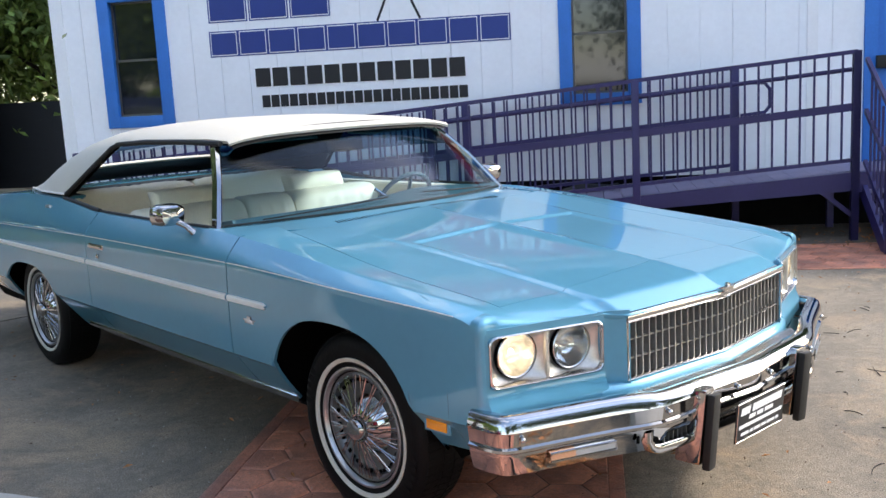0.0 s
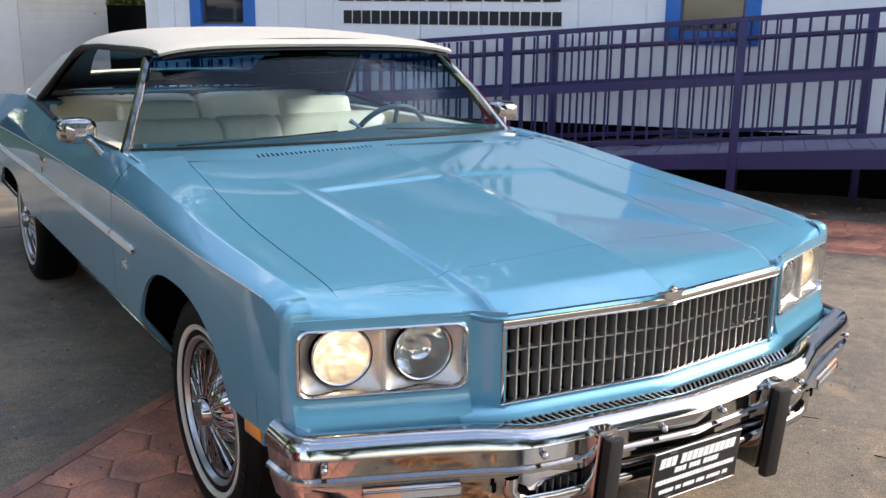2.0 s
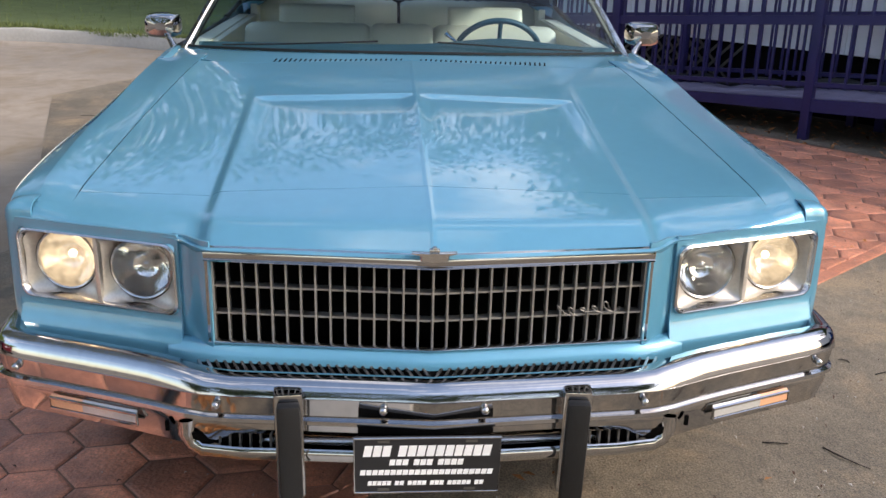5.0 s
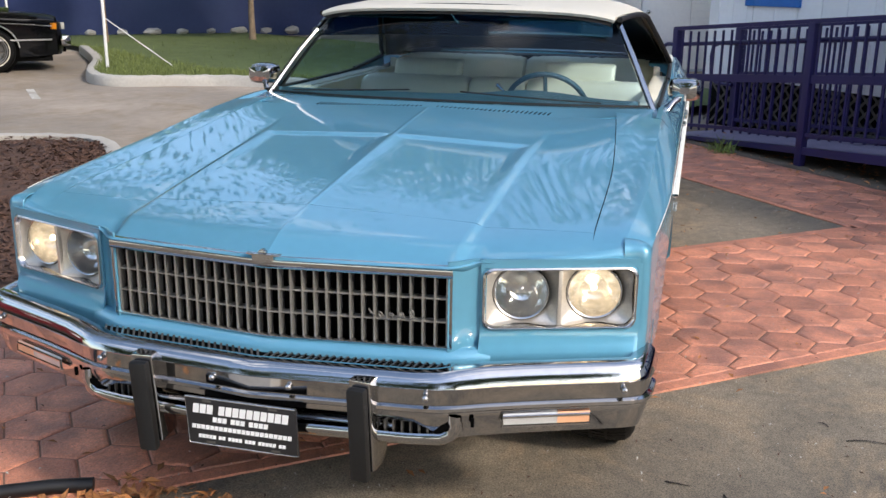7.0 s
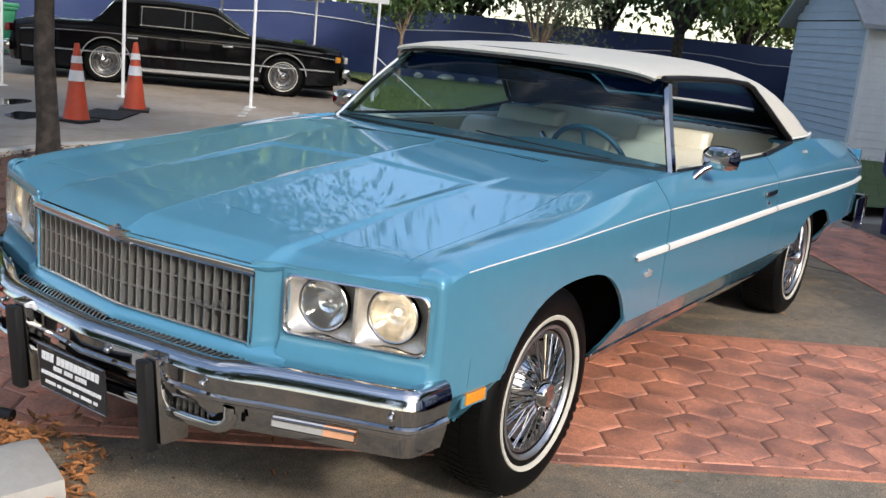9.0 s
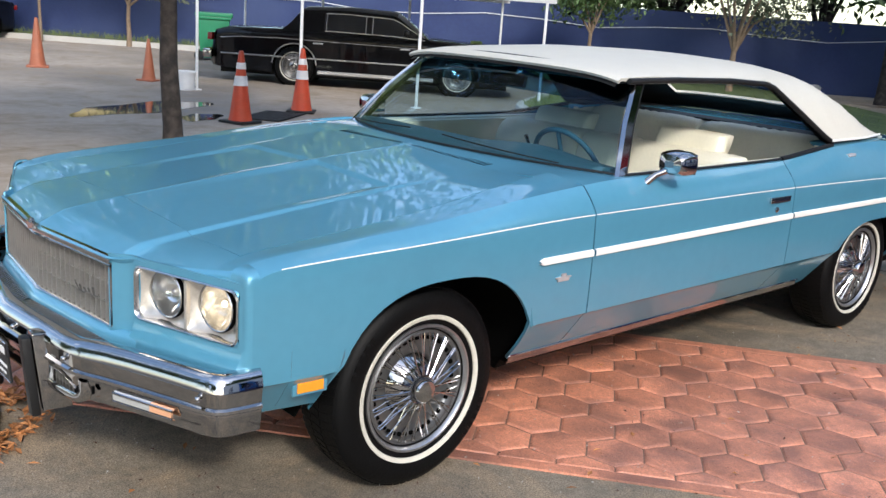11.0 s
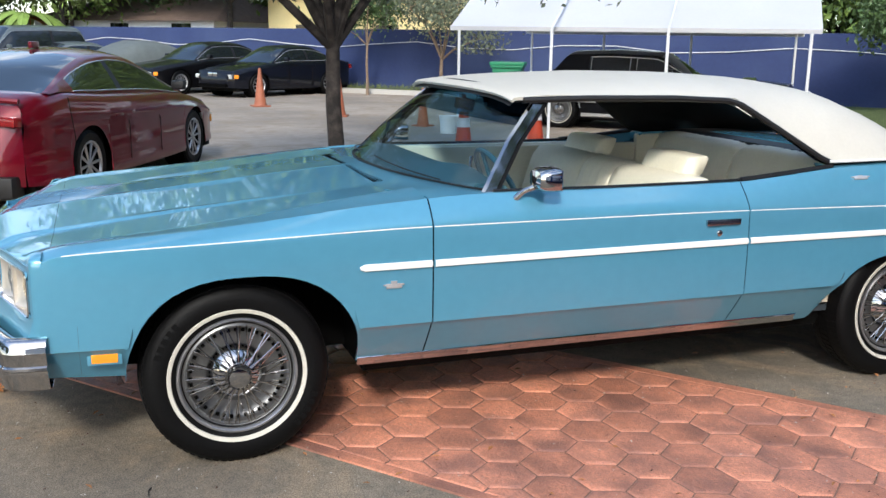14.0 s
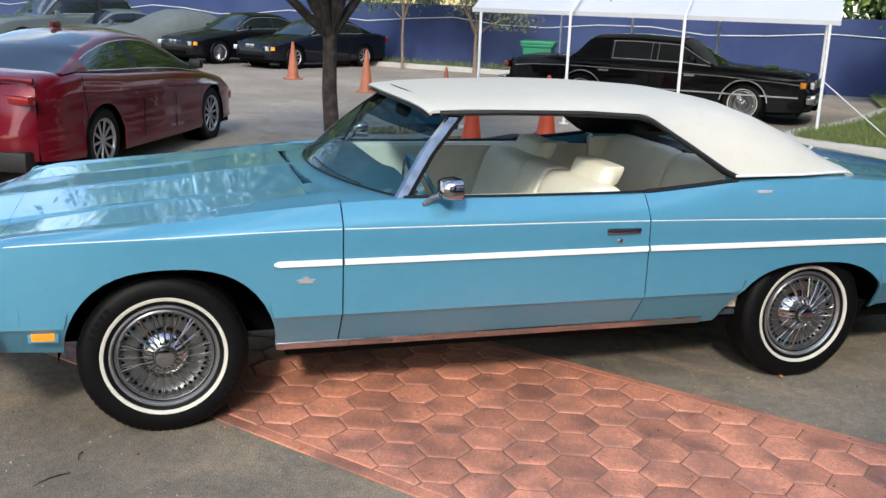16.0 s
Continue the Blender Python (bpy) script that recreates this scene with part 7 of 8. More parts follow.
for (x, z, w, h, mm) in ((-0.30, 1.11, 0.05, 0.30, "sign_white"), (-0.02, 1.11, 0.055, 0.26, "kerb"), (0.12, 1.11, 0.05, 0.20, "tan_trunk"), (-0.1, 0.65, 0.10, 0.20, "tan_trunk"), (0.35, 0.65, 0.12, 0.16, "steel")):
    bt = thing("storage_bottle", "plastic bottle on the black shelf", "bottle", lotm @ pose(10.95, 0.8, 0, 0, 0, 180) @ pose(x, -0.02, z), "bottles on the shelf")
    part("bottle_body", lathe([(0.0, 0.0), (w, 0.0), (w, h * 0.65), (w * 0.4, h * 0.85), (w * 0.35, h), (0.0, h)], 14, "z"), mm, bt)
for x in (12.15, 12.38):
    cl = [[(dx * (1 - 0.2 * f), 0.02 * math.sin(8 * dx + 5 * f), 1.36 - 0.30 * f) for dx in span(-0.055, 0.055, 5)] for f in span(0, 1, 6)]
    tagged(solid(part("hanging_cloth", grid(cl), "sign_white", at=lotm @ pose(x, 0.06, 0), smooth=60), 0.008, inside=(0, -1, 1.2)), "small white cloth hung on the blue wall", "cloth", "cloths on the wall")
chest = thing("tool_chest", "grey tool chest with a dark top before the wall", "chest", lotm @ pose(13.4, 0.9, 0, 0, 0, 180))
part("chest_body", box(-0.35, 0.35, -0.25, 0.25, 0.06, 0.52, bevel=0.02), "roof_grey", chest)
part("chest_lid", box(-0.37, 0.37, -0.27, 0.27, 0.52, 0.60, bevel=0.02), "ink", chest)
for x in (-0.28, 0.28):
    part("chest_foot", box(x - 0.05, x + 0.05, -0.2, 0.2, 0.0, 0.06), "ink", chest)
tarp = thing("petrol_can", "red plastic can beside the tool chest", "can", lotm @ pose(14.1, 1.0, 0, 0, 0, 20))
part("can_body", box(-0.15, 0.15, -0.09, 0.09, 0.0, 0.26, bevel=0.03), "sign_red", tarp)
part("can_handle", tube([(-0.09, 0, 0.25), (-0.06, 0, 0.31), (0.05, 0, 0.31), (0.08, 0, 0.25)], 0.014, 8), "sign_red", tarp)

# wheeled bin
wb = thing("wheeled_bin", "green plastic wheeled bin with a closed lid", "bin", Matrix.Translation((-8.9, -17.2, 0)) @ pose(0, 0, 0, 0, 0, 60))
bm = box(-0.33, 0.33, -0.36, 0.36, 0.06, 0.98, bevel=0.03)
for v in bm.verts:
    k = 0.80 + 0.20 * (v.co.z / 0.98)
    v.co.x, v.co.y = v.co.x * k, v.co.y * k
part("bin_body", bm, "green_bin", wb)
part("bin_rim", box(-0.36, 0.36, -0.39, 0.39, 0.93, 0.99, bevel=0.015), "green_bin", wb)
bm = box(-0.37, 0.37, -0.42, 0.42, 0.99, 1.07, bevel=0.02)
for v in bm.verts:
    v.co.z += 0.04 * (1 - (v.co.y / 0.42) ** 2) if v.co.z > 1.03 else 0
part("bin_lid", bm, "green_bin", wb)
for s in (1, -1):
    part("bin_wheel", tube([(s * 0.26 - 0.04, -0.32, 0.11), (s * 0.26 + 0.04, -0.32, 0.11)], 0.11, 20), "black", wb)
    part("bin_panel", box(s * 0.29 - 0.02, s * 0.29 + 0.02, -0.12, 0.12, 0.45, 0.70, bevel=0.01), "green_bin", wb)


# traffic cones
def make_cone(banded):
    c = new("traffic_cone")
    mm = "orange" if banded else "old_orange"
    base = bmesh.new()
    add_box(base, -0.19, 0.19, -0.19, 0.19, 0.0, 0.035, bevel=0.012)
    part("cone_base", base, "black" if banded else mm, c)
    part("cone_body", lathe([(0.150, 0.03), (0.142, 0.06), (0.126, 0.14), (0.030, 0.86), (0.024, 0.88), (0.012, 0.88), (0.012, 0.80)], 28, "z"), mm, c)
    if banded:
        for (z0, z1) in ((0.46, 0.58), (0.66, 0.74)):
            r = lambda z: 0.1305 - (z - 0.14) * 0.1333 + 0.0015
            part("cone_band", lathe([(r(z0) - 0.003, z0), (r(z0), z0), (r(z1), z1), (r(z1) - 0.003, z1)], 28, "z"), "band_white", c, "white reflective band")
    return c


cone = make_cone(True)
tagged(cone, "orange traffic cone with white bands, black base", "cone", "cones on the lot")
cone.matrix_basis = pose(-4.00, -7.34, 0, 0, 0, 20)
copy_thing(cone, pose(-5.42, -8.15, 0, 0, 0, 50))
cone2 = make_cone(False)
tagged(cone2, "faded orange traffic cone, dirty, no bands", "cone", "cones on the lot")
cone2.matrix_basis = pose(-3.01, -18.0, 0, 0, 0, 10)
copy_thing(cone2, pose(-4.13, -14.9, 0, 0, 0, 70))
copy_thing(cone2, pose(-5.14, -12.45, 0, 0, 0, 33) @ Matrix.Scale(0.8, 4))


# ---- other cars ----
def alloy_wheel(R, parent, x, y, side, rim="alloy", spokes=10):
    w = new("wheel")
    w.parent, w.matrix_basis = parent, pose(x, y, R, 0, 9, 0 if side > 0 else 180)
    part("tyre", lathe([(R * 0.66, -0.09), (R * 0.9, -0.105), (R, -0.08), (R, 0.08), (R * 0.92, 0.105), (R * 0.70, 0.10), (R * 0.66, 0.09)], 36), "tyre", w)
    part("rim", lathe([(R * 0.68, 0.07), (R * 0.70, 0.102), (R * 0.66, 0.104), (R * 0.60, 0.075), (R * 0.58, 0.02), (0.0, 0.015)], 36), rim, w)
    hub = part("rim_spokes", lathe([(0.055, 0.05), (0.05, 0.085), (0.03, 0.095), (0.0, 0.095)], 16), rim, w)
    for k in range(spokes):
        a = 2 * math.pi * k / spokes
        part("rim_spoke", tube([(0.04 * math.cos(a), 0.07, 0.04 * math.sin(a)), (R * 0.63 * math.cos(a + 0.05), 0.088, R * 0.63 * math.sin(a + 0.05))], [0.018, 0.013], 6), rim, hub)
    return w


def sedan(name, label, paint, at, L, Wd, wb, fo, body, roof, R, rim="alloy", spokes=10, trim=None, boxy=0.0, arch_r=None, lights=True, glass_from=None, slim=False):
    """A four-door car, x ahead, front axle at x = 0. body: (x, deck height) from tail to nose; roof: x of tail base, tail top, front top, front base, and height."""
    c = thing(name, label, "car", at)
    hw, x0, x1 = Wd / 2, fo - L, fo
    ar = arch_r or R + 0.055
    axles = (0.0, -wb)

    def deck(x):
        return interp(x, body)

    def width(x):
        f = (x - x0) / L
        return hw * (1 - (0.10 - 0.05 * boxy) * abs(2 * f - 1) ** 4)

    def low(x):
        z = 0.20 + 0.06 * abs(2 * (x - x0) / L - 1) ** 3
        for a in axles:
            if abs(x - a) < ar:
                z = max(z, R + math.sqrt(max(0, ar * ar - (x - a) ** 2)) * 0.98)
        return z
    xs = sorted(set([round(v, 4) for v in span(x0, x1, 26)] + [a + ar * math.cos(math.pi * k / 14) for a in axles for k in range(15)] + [a + s * (ar + 0.001) for a in axles for s in (1, -1)]))
    for sgn in (1, -1):
        rows = []
        for x in xs:
            d, w, l = deck(x), width(x), low(x)
            end = min(1.0, min(x - x0, x1 - x) / 0.18)
            pin = 0.06 * (1 - end) ** 2
            col = []
            for f in span(0, 1, 17):
                z = l + (d - 0.10 - l) * f
                bulge = 0.03 * (1 - ((z - 0.55) / 0.45) ** 2) * (1 - boxy)
                if slim:                      # shoulder crease, hollow doors and flared sills
                    bulge += 0.016 * math.exp(-((z - d * 0.80) / 0.045) ** 2) - 0.014 * math.exp(-((z - 0.56) / 0.10) ** 2) + 0.020 * math.exp(-((z - 0.26) / 0.06) ** 2)
                col.append((x, sgn * (w - 0.03 + bulge - pin), z))
            for (dy, dz) in ((0.02, -0.06), (0.05, -0.025), (0.11, -0.004), (0.25, 0.006)):
                col.append((x, sgn * (w - 0.02 - pin - dy), d + dz))
            col.append((x, 0.0, d + 0.02))
            rows.append(col)
        part("body_side", grid(rows), paint, c, smooth=35)
    # ends
    for xe, s in ((x0, -1), (x1, 1)):
        d, w = deck(xe), width(xe) - 0.072
        rows = []
        for y in span(-w, w, 15):
            k = (1 - abs(y / w) ** 5) ** 0.6
            rows.append([(xe, y * 0.97, d - 0.005 + 0.022 * (1 - (y / w) ** 2)), (xe + s * 0.02 * k, y, d - 0.04), (xe + s * 0.09 * k, y, d - 0.12), (xe + s * 0.11 * k, y, 0.62), (xe + s * 0.15 * k, y, 0.54), (xe + s * 0.15 * k, y, 0.36), (xe + s * 0.10 * k, y, 0.26)])
        part("bumper_skin", grid(rows), paint, c, smooth=35)
    part("floor_pan", box(x0 + 0.1, x1 - 0.1, -hw + 0.12, hw - 0.12, 0.16, 0.5), "dark", c)
    # greenhouse: one arched shell, cut into roof, pillars and panes
    ra, rb, rc, rd, rh = roof
    wb_ = hw - 0.10
    za, zd = deck(ra), deck(rd)
    bow = 1 - boxy
    line = [(ra, za), (ra + 0.5 * (rb - ra), za + (0.5 + 0.12 * bow) * (rh - za)), (rb, rh - 0.02), ((rb + rc) / 2, rh + 0.012), (rc, rh - 0.02), (rc + 0.5 * (rd - rc), zd + (0.5 + 0.08 * bow) * (rh - zd)), (rd, zd)]
    gx = span(ra, rd, 61)
    gz = [interp(x, line) for x in gx]
    for _ in range(int(10 - 8 * boxy)):
        gz = [gz[0]] + [(gz[k - 1] + 2 * gz[k] + gz[k + 1]) / 4 for k in range(1, 60)] + [gz[-1]]

    def shell(x, v):
        """Point of the shell: v runs from the belt (0) over the roof's edge (0.5) to the middle (1)."""
        zr, b = float(np.interp(x, gx, gz)), deck(x) - 0.012
        h = max(0.0, zr - b)
        wr = wb_ - (0.52 - 0.22 * boxy) * h
        rim = min(0.07, 0.35 * h)
        if v <= 0.5:
            f = v / 0.5
            return (wb_ + (wr - wb_) * f ** 1.25, b + (h - rim) * f)
        f = (v - 0.5) / 0.5
        return (wr * (1 - f) ** 0.85, b + h - rim * (1 - f) ** 2.4)
    xm = (rb + rc) / 2 - 0.12 if glass_from is None else (glass_from + rd) / 2 - 0.16
    sa, sb = (ra + (0.42 + 0.45 * boxy) * (rb - ra) if glass_from is None else glass_from), rd - 0.10
    vs_ = [0.0, 0.05, 0.15, 0.25, 0.35, 0.42, 0.46, 0.50, 0.54, 0.58, 0.64, 0.72, 0.80, 0.90, 1.0]
    pieces = {}
    for k in range(60):
        xa, xb = gx[k], gx[k + 1]
        x = (xa + xb) / 2
        high = float(np.interp(x, gx, gz)) - deck(x)
        for q in range(14):
            v = (vs_[q] + vs_[q + 1]) / 2
            key = "roof"
            if 0.05 < v < 0.42 and sa < x < sb and high > 0.10:
                key = "pillar" if abs(x - xm) < 0.05 else ("front_door_glass" if x > xm else "rear_door_glass")
            elif v > 0.54 and x > rc + 0.02:
                key = "windscreen"
            elif v > 0.54 and x < rb - 0.03:
                key = "rear_screen"
            for sgn in (1, -1):
                quad = [(px, sgn * shell(px, pv)[0], shell(px, pv)[1]) for px, pv in ((xa, vs_[q]), (xb, vs_[q]), (xb, vs_[q + 1]), (xa, vs_[q + 1]))]
                pieces.setdefault(key if key in ("roof", "windscreen", "rear_screen") else (key, sgn), []).append(quad if sgn > 0 else quad[::-1])
    for key, quads in pieces.items():
        bm = bmesh.new()
        for quad in quads:
            bm.faces.new([bm.verts.new(p) for p in quad])
        bmesh.ops.remove_doubles(bm, verts=bm.verts, dist=0.0005)
        nm = key if isinstance(key, str) else key[0]
        part(nm, bm, paint if nm == "roof" else ("black" if nm == "pillar" else "dark_glass"), c, smooth=50)
    tr = trim or "bright_trim"
    for sgn in (1, -1):
        for v, r in ((0.045, 0.010), (0.43, 0.009)):
            part("window_trim", tube([(x, sgn * (shell(x, v)[0] + 0.004), shell(x, v)[1]) for x in span(sa, sb, 16)], r if trim else r * 0.7, 6), tr, c)
        if trim:
            for x in (xm - 0.06, xm + 0.06, sa + 0.02):
                part("window_trim", tube([(x, sgn * (shell(x, v)[0] + 0.004), shell(x, v)[1]) for v in (0.045, 0.2, 0.43)], 0.009, 6), tr, c)
        for (a, b) in ((0.33, 0.4), (0.62, 0.69)):
            xh = x1 - L * a - 0.18
            part("door_handle", box(xh - 0.09, xh + 0.09, sgn * (hw - 0.015) - 0.02, sgn * (hw - 0.015) + 0.02, 0.76, 0.79, bevel=0.006), trim or paint, c)
        for xd in (rc + 0.15, xm - 0.05, ra + 0.25):
            part("door_seam", tube([(xd, sgn * (hw + 0.003), 0.30), (xd, sgn * (hw + 0.003), 0.65), (xd, sgn * (hw - 0.045), deck(xd) - 0.06)], 0.004, 4), "dark", c)
        m = part("door_mirror", box(-0.06, 0.05, -0.08, 0.08, -0.05, 0.06, pose(rd - 0.42, sgn * (hw + 0.03), deck(rd) + 0.10), bevel=0.03), paint, c)
        for a in axles:
            part("arch_shade", tube([(a, sgn * (hw - 0.32), R), (a, sgn * (hw - 0.06), R)], ar - 0.004, 28), "well", c)
            if rim != "whitewall":
                alloy_wheel(R, c, a, sgn * (hw - 0.14), sgn, rim, spokes)
        if trim:
            part("side_strip", tube([(x, sgn * (width(x) + 0.002), 0.50) for x in span(x0 + 0.12, x1 - 0.10, 12)], 0.014, 6), trim, c)
            part("upper_strip", tube([(x, sgn * (width(x) - 0.028), deck(x) - 0.16) for x in span(x0 + 0.1, x1 - 0.08, 16)], 0.007, 5), trim, c)
            part("sill_strip", tube([(x, sgn * (hw - 0.03), 0.26) for x in span(-wb + ar + 0.03, -ar - 0.03, 4)], 0.035, 6), trim, c)
            for a in axles:
                part("arch_trim", tube([(a + (ar + 0.004) * math.cos(t), sgn * (hw - 0.022), R + (ar + 0.004) * math.sin(t)) for t in span(0.1, math.pi - 0.1, 15)], 0.012, 6), trim, c)
        if lights:
            zf = deck(x1) - 0.15
            part("headlamp", box(-0.03, 0.03, -0.17, 0.17, -0.055, 0.055, pose(x1 + 0.06, sgn * (hw - 0.31), zf, 0, 0, -sgn * 14), bevel=0.012), "lamp_white", c)
            part("turn_lamp", box(-0.09, 0.02, -0.03, 0.03, -0.05, 0.05, pose(x1 - 0.02, sgn * (hw - 0.15), zf, 0, 0, -sgn * 30), bevel=0.01), "amber", c)
            part("tail_lamp", box(-0.05, 0.04, -0.20, 0.20, -0.045 if slim else -0.06, 0.035 if slim else 0.07, pose(x0 - 0.05, sgn * (hw - 0.32), deck(x0) - 0.13, 0, 0, sgn * 16), bevel=0.015), "tail_red", c)
    if slim:
        part("valance", box(x0 - 0.165, x0 + 0.05, -hw + 0.20, hw - 0.20, 0.17, 0.36, bevel=0.03), "black", c, "black lower bumper panel")
        part("boot_lip", tube([(x0 + 0.02 - 0.07 * (1 - (y / hw) ** 2), y, deck(x0 + 0.02) + 0.045 * (1 - (y / hw) ** 4)) for y in span(-hw + 0.17, hw - 0.17, 15)], 0.028, 8), paint, c)
    part("front_grille", box(x1 + 0.06, x1 + 0.115, -0.30, 0.30, deck(x1) - 0.22, deck(x1) - 0.09, bevel=0.01), "grille_grey", c)
    part("plate", box(x0 - 0.185, x0 - 0.172, -0.15, 0.15, 0.62 if not boxy else 0.42, 0.74 if not boxy else 0.54, bevel=0.004), "sign_white", c, "plain white number plate")
    part("lower_intake", box(x1 + 0.10, x1 + 0.175, -0.55, 0.55, 0.28, 0.36, bevel=0.01), "well", c)
    return c


def heading(front, hx, hy):
    return Matrix.Translation((front[0], front[1], 0)) @ pose(0, 0, 0, 0, 0, math.degrees(math.atan2(hy, hx)))


# red saloon: right wheels towards the walk
h = Vector((-0.427, -0.904, 0)).normalized()
rn = Vector((h.y, -h.x, 0))
fr = Vector((-0.56, -8.05, 0)) - rn * 0.79
red = sedan("parked_saloon", "glossy dark red modern saloon parked on the lot", "red_paint", heading(fr, h.x, h.y), 4.66, 1.81, 2.80, 0.87,
            [(-3.80, 0.96), (-3.6, 1.045), (-3.2, 1.065), (-2.4, 1.01), (-0.9, 0.95), (-0.2, 0.90), (0.5, 0.79), (0.87, 0.66)], (-3.42, -2.30, -1.30, -0.20, 1.43), 0.335, "alloy", 10, None, 0.0, slim=True)
for ob in red.children:
    if ob.name.startswith("door_mirror"):
        ob.data.materials[0] = M["black"]
part("roof_fin", box(-0.09, 0.07, -0.02, 0.02, 0.0, 0.07, pose(-2.12, 0, 1.425), bevel=0.012), "red_paint", red)
part("exhaust_tip", tube([(-3.92, 0.55, 0.30), (-4.0, 0.55, 0.30)], 0.045, 14), "chrome", red)
# two dark saloons and a covered car, parked nose out before the wall
h = Vector((0.83, 0.56, 0)).normalized()
ln = Vector((-h.y, h.x, 0))
fr = Vector((-3.48, -21.54, 0)) - ln * 0.72
bodyA = [(-3.66, 0.90), (-3.4, 0.96), (-2.9, 0.97), (-2.4, 0.93), (-0.9, 0.92), (-0.4, 0.88), (0.4, 0.78), (0.76, 0.70)]
s1 = sedan("parked_saloon", "dark navy older saloon with split grille", "navy_paint", heading(fr, h.x, h.y), 4.43, 1.70, 2.70, 0.76, bodyA, (-3.05, -2.35, -1.25, -0.55, 1.37), 0.315, "alloy", 9, None, 0.3)
fr2 = Vector((-1.58, -23.2, 0)) - ln * 0.75
s2 = sedan("parked_saloon", "black older saloon with multi-spoke wheels", "black_paint", heading(fr2, h.x, h.y), 4.77, 1.80, 2.83, 0.82, [(a * 1.06, b * 1.03) for a, b in bodyA], (-3.25, -2.5, -1.30, -0.55, 1.43), 0.325, "alloy", 16, None, 0.2)
for s in (s1, s2):
    for k in (1, -1):
        part("kidney_grille", box(-0.02, 0.02, -0.085, 0.085, -0.055, 0.055, pose(0.885 if s is s1 else 0.955, k * 0.095, 0.60), bevel=0.015), "chrome", s)
fr3 = Vector((0.35, -24.95, 0)) - ln * 0.75
cov = thing("covered_car", "parked car under a loose grey cloth cover", "car", heading(fr3, h.x, h.y))
rows = []
for x in span(-3.9, 0.85, 26):
    top = interp(x, [(-3.9, 0.70), (-3.4, 1.0), (-2.6, 1.30), (-2.2, 1.42), (-1.4, 1.44), (-1.0, 1.32), (-0.3, 1.02), (0.5, 0.90), (0.85, 0.62)])
    row = []
    for k in range(21):
        a = math.pi * k / 20
        cy, cz = math.cos(a), math.sin(a)
        y = 0.95 * math.copysign(abs(cy) ** 0.6, cy)
        z = 0.18 + (top - 0.18) * cz ** 0.62
        w = 0.03 * noise.noise((x * 3, y * 2, z * 3)) + 0.02 * math.sin(9 * x + 4 * y) * (1 - cz)
        row.append((x, y + w, z + w))
    rows.append(row)
part("cloth_cover", grid(rows), "tarp", cov, smooth=70)
fr4 = Vector((2.3, -26.6, 0)) - ln * 0.75
sedan("parked_saloon", "pale green-grey old saloon behind the covered car", "grey_paint", heading(fr4, h.x, h.y), 4.6, 1.75, 2.75, 0.80, bodyA, (-3.05, -2.35, -1.25, -0.55, 1.37), 0.315, "alloy", 8, None, 0.3)
sedan("parked_wagon", "dark grey tall wagon at the end of the row", "grey_paint", heading(Vector((4.4, -27.2, 0)), h.x, h.y), 4.9, 1.95, 2.85, 0.85, [(-3.95, 1.15), (-3.3, 1.18), (-0.7, 1.12), (-0.2, 1.08), (0.5, 1.0), (0.85, 0.85)], (-3.85, -3.7, -1.35, -0.65, 1.85), 0.37, "alloy", 6, None, 0.7)
# black boxy saloon under the tent: right wheels towards the walk
h = Vector((-0.735, 0.678, 0)).normalized()
rn = Vector((h.y, -h.x, 0))
fr = Vector((-9.78, -9.74, 0)) - rn * 0.80
blk = sedan("parked_saloon", "black boxy saloon with chrome trim under the tent", "black_paint", heading(fr, h.x, h.y), 5.40, 1.91, 2.95, 1.0,
            [(-4.40, 0.90), (-4.2, 0.96), (-3.2, 0.985), (-0.75, 0.96), (-0.4, 0.95), (0.6, 0.90), (1.0, 0.86)], (-3.20, -2.86, -1.18, -0.52, 1.43), 0.345, "whitewall", 10, "bright_trim", 1.0, 0.40, glass_from=-2.42)
for (x, y, rz) in ((0, 0.845, 0), (0, -0.845, 180), (-2.95, 0.845, 0), (-2.95, -0.845, 180)):
    w = copy_thing(wheel, pose(x, y, HUB, 0, 25, rz))
    w.parent = blk
    w.matrix_basis = pose(x, y, HUB, 0, 25, rz)
for xe, s in ((1.12, 1), (-4.52, -1)):
    part("chrome_bumper", box(xe - 0.09, xe + 0.07, -0.94, 0.94, 0.40, 0.56, bevel=0.03), "chrome", blk)
part("hood_clutter", box(0.2, 0.42, -0.15, 0.1, 0.93, 0.98, bevel=0.02), "leaf_light", blk)


# ---- trees ----
def leaves(count, place, size, rng):
    verts, faces = [], []
    for _ in range(count):
        p = place(rng)
        s = size * rng.uniform(0.6, 1.4)
        m = Matrix.Translation(p) @ Euler((rng.uniform(-1.3, 1.3), rng.uniform(-1.3, 1.3), rng.uniform(0, 6.3))).to_matrix().to_4x4()
        k = len(verts)
        verts += [m @ Vector(q) for q in ((-s / 2, 0, 0), (0, -s * 0.24, s * 0.06), (s / 2, 0, -s * 0.05), (0, s * 0.24, s * 0.06))]
        faces.append((k, k + 1, k + 2, k + 3))
    return verts, faces


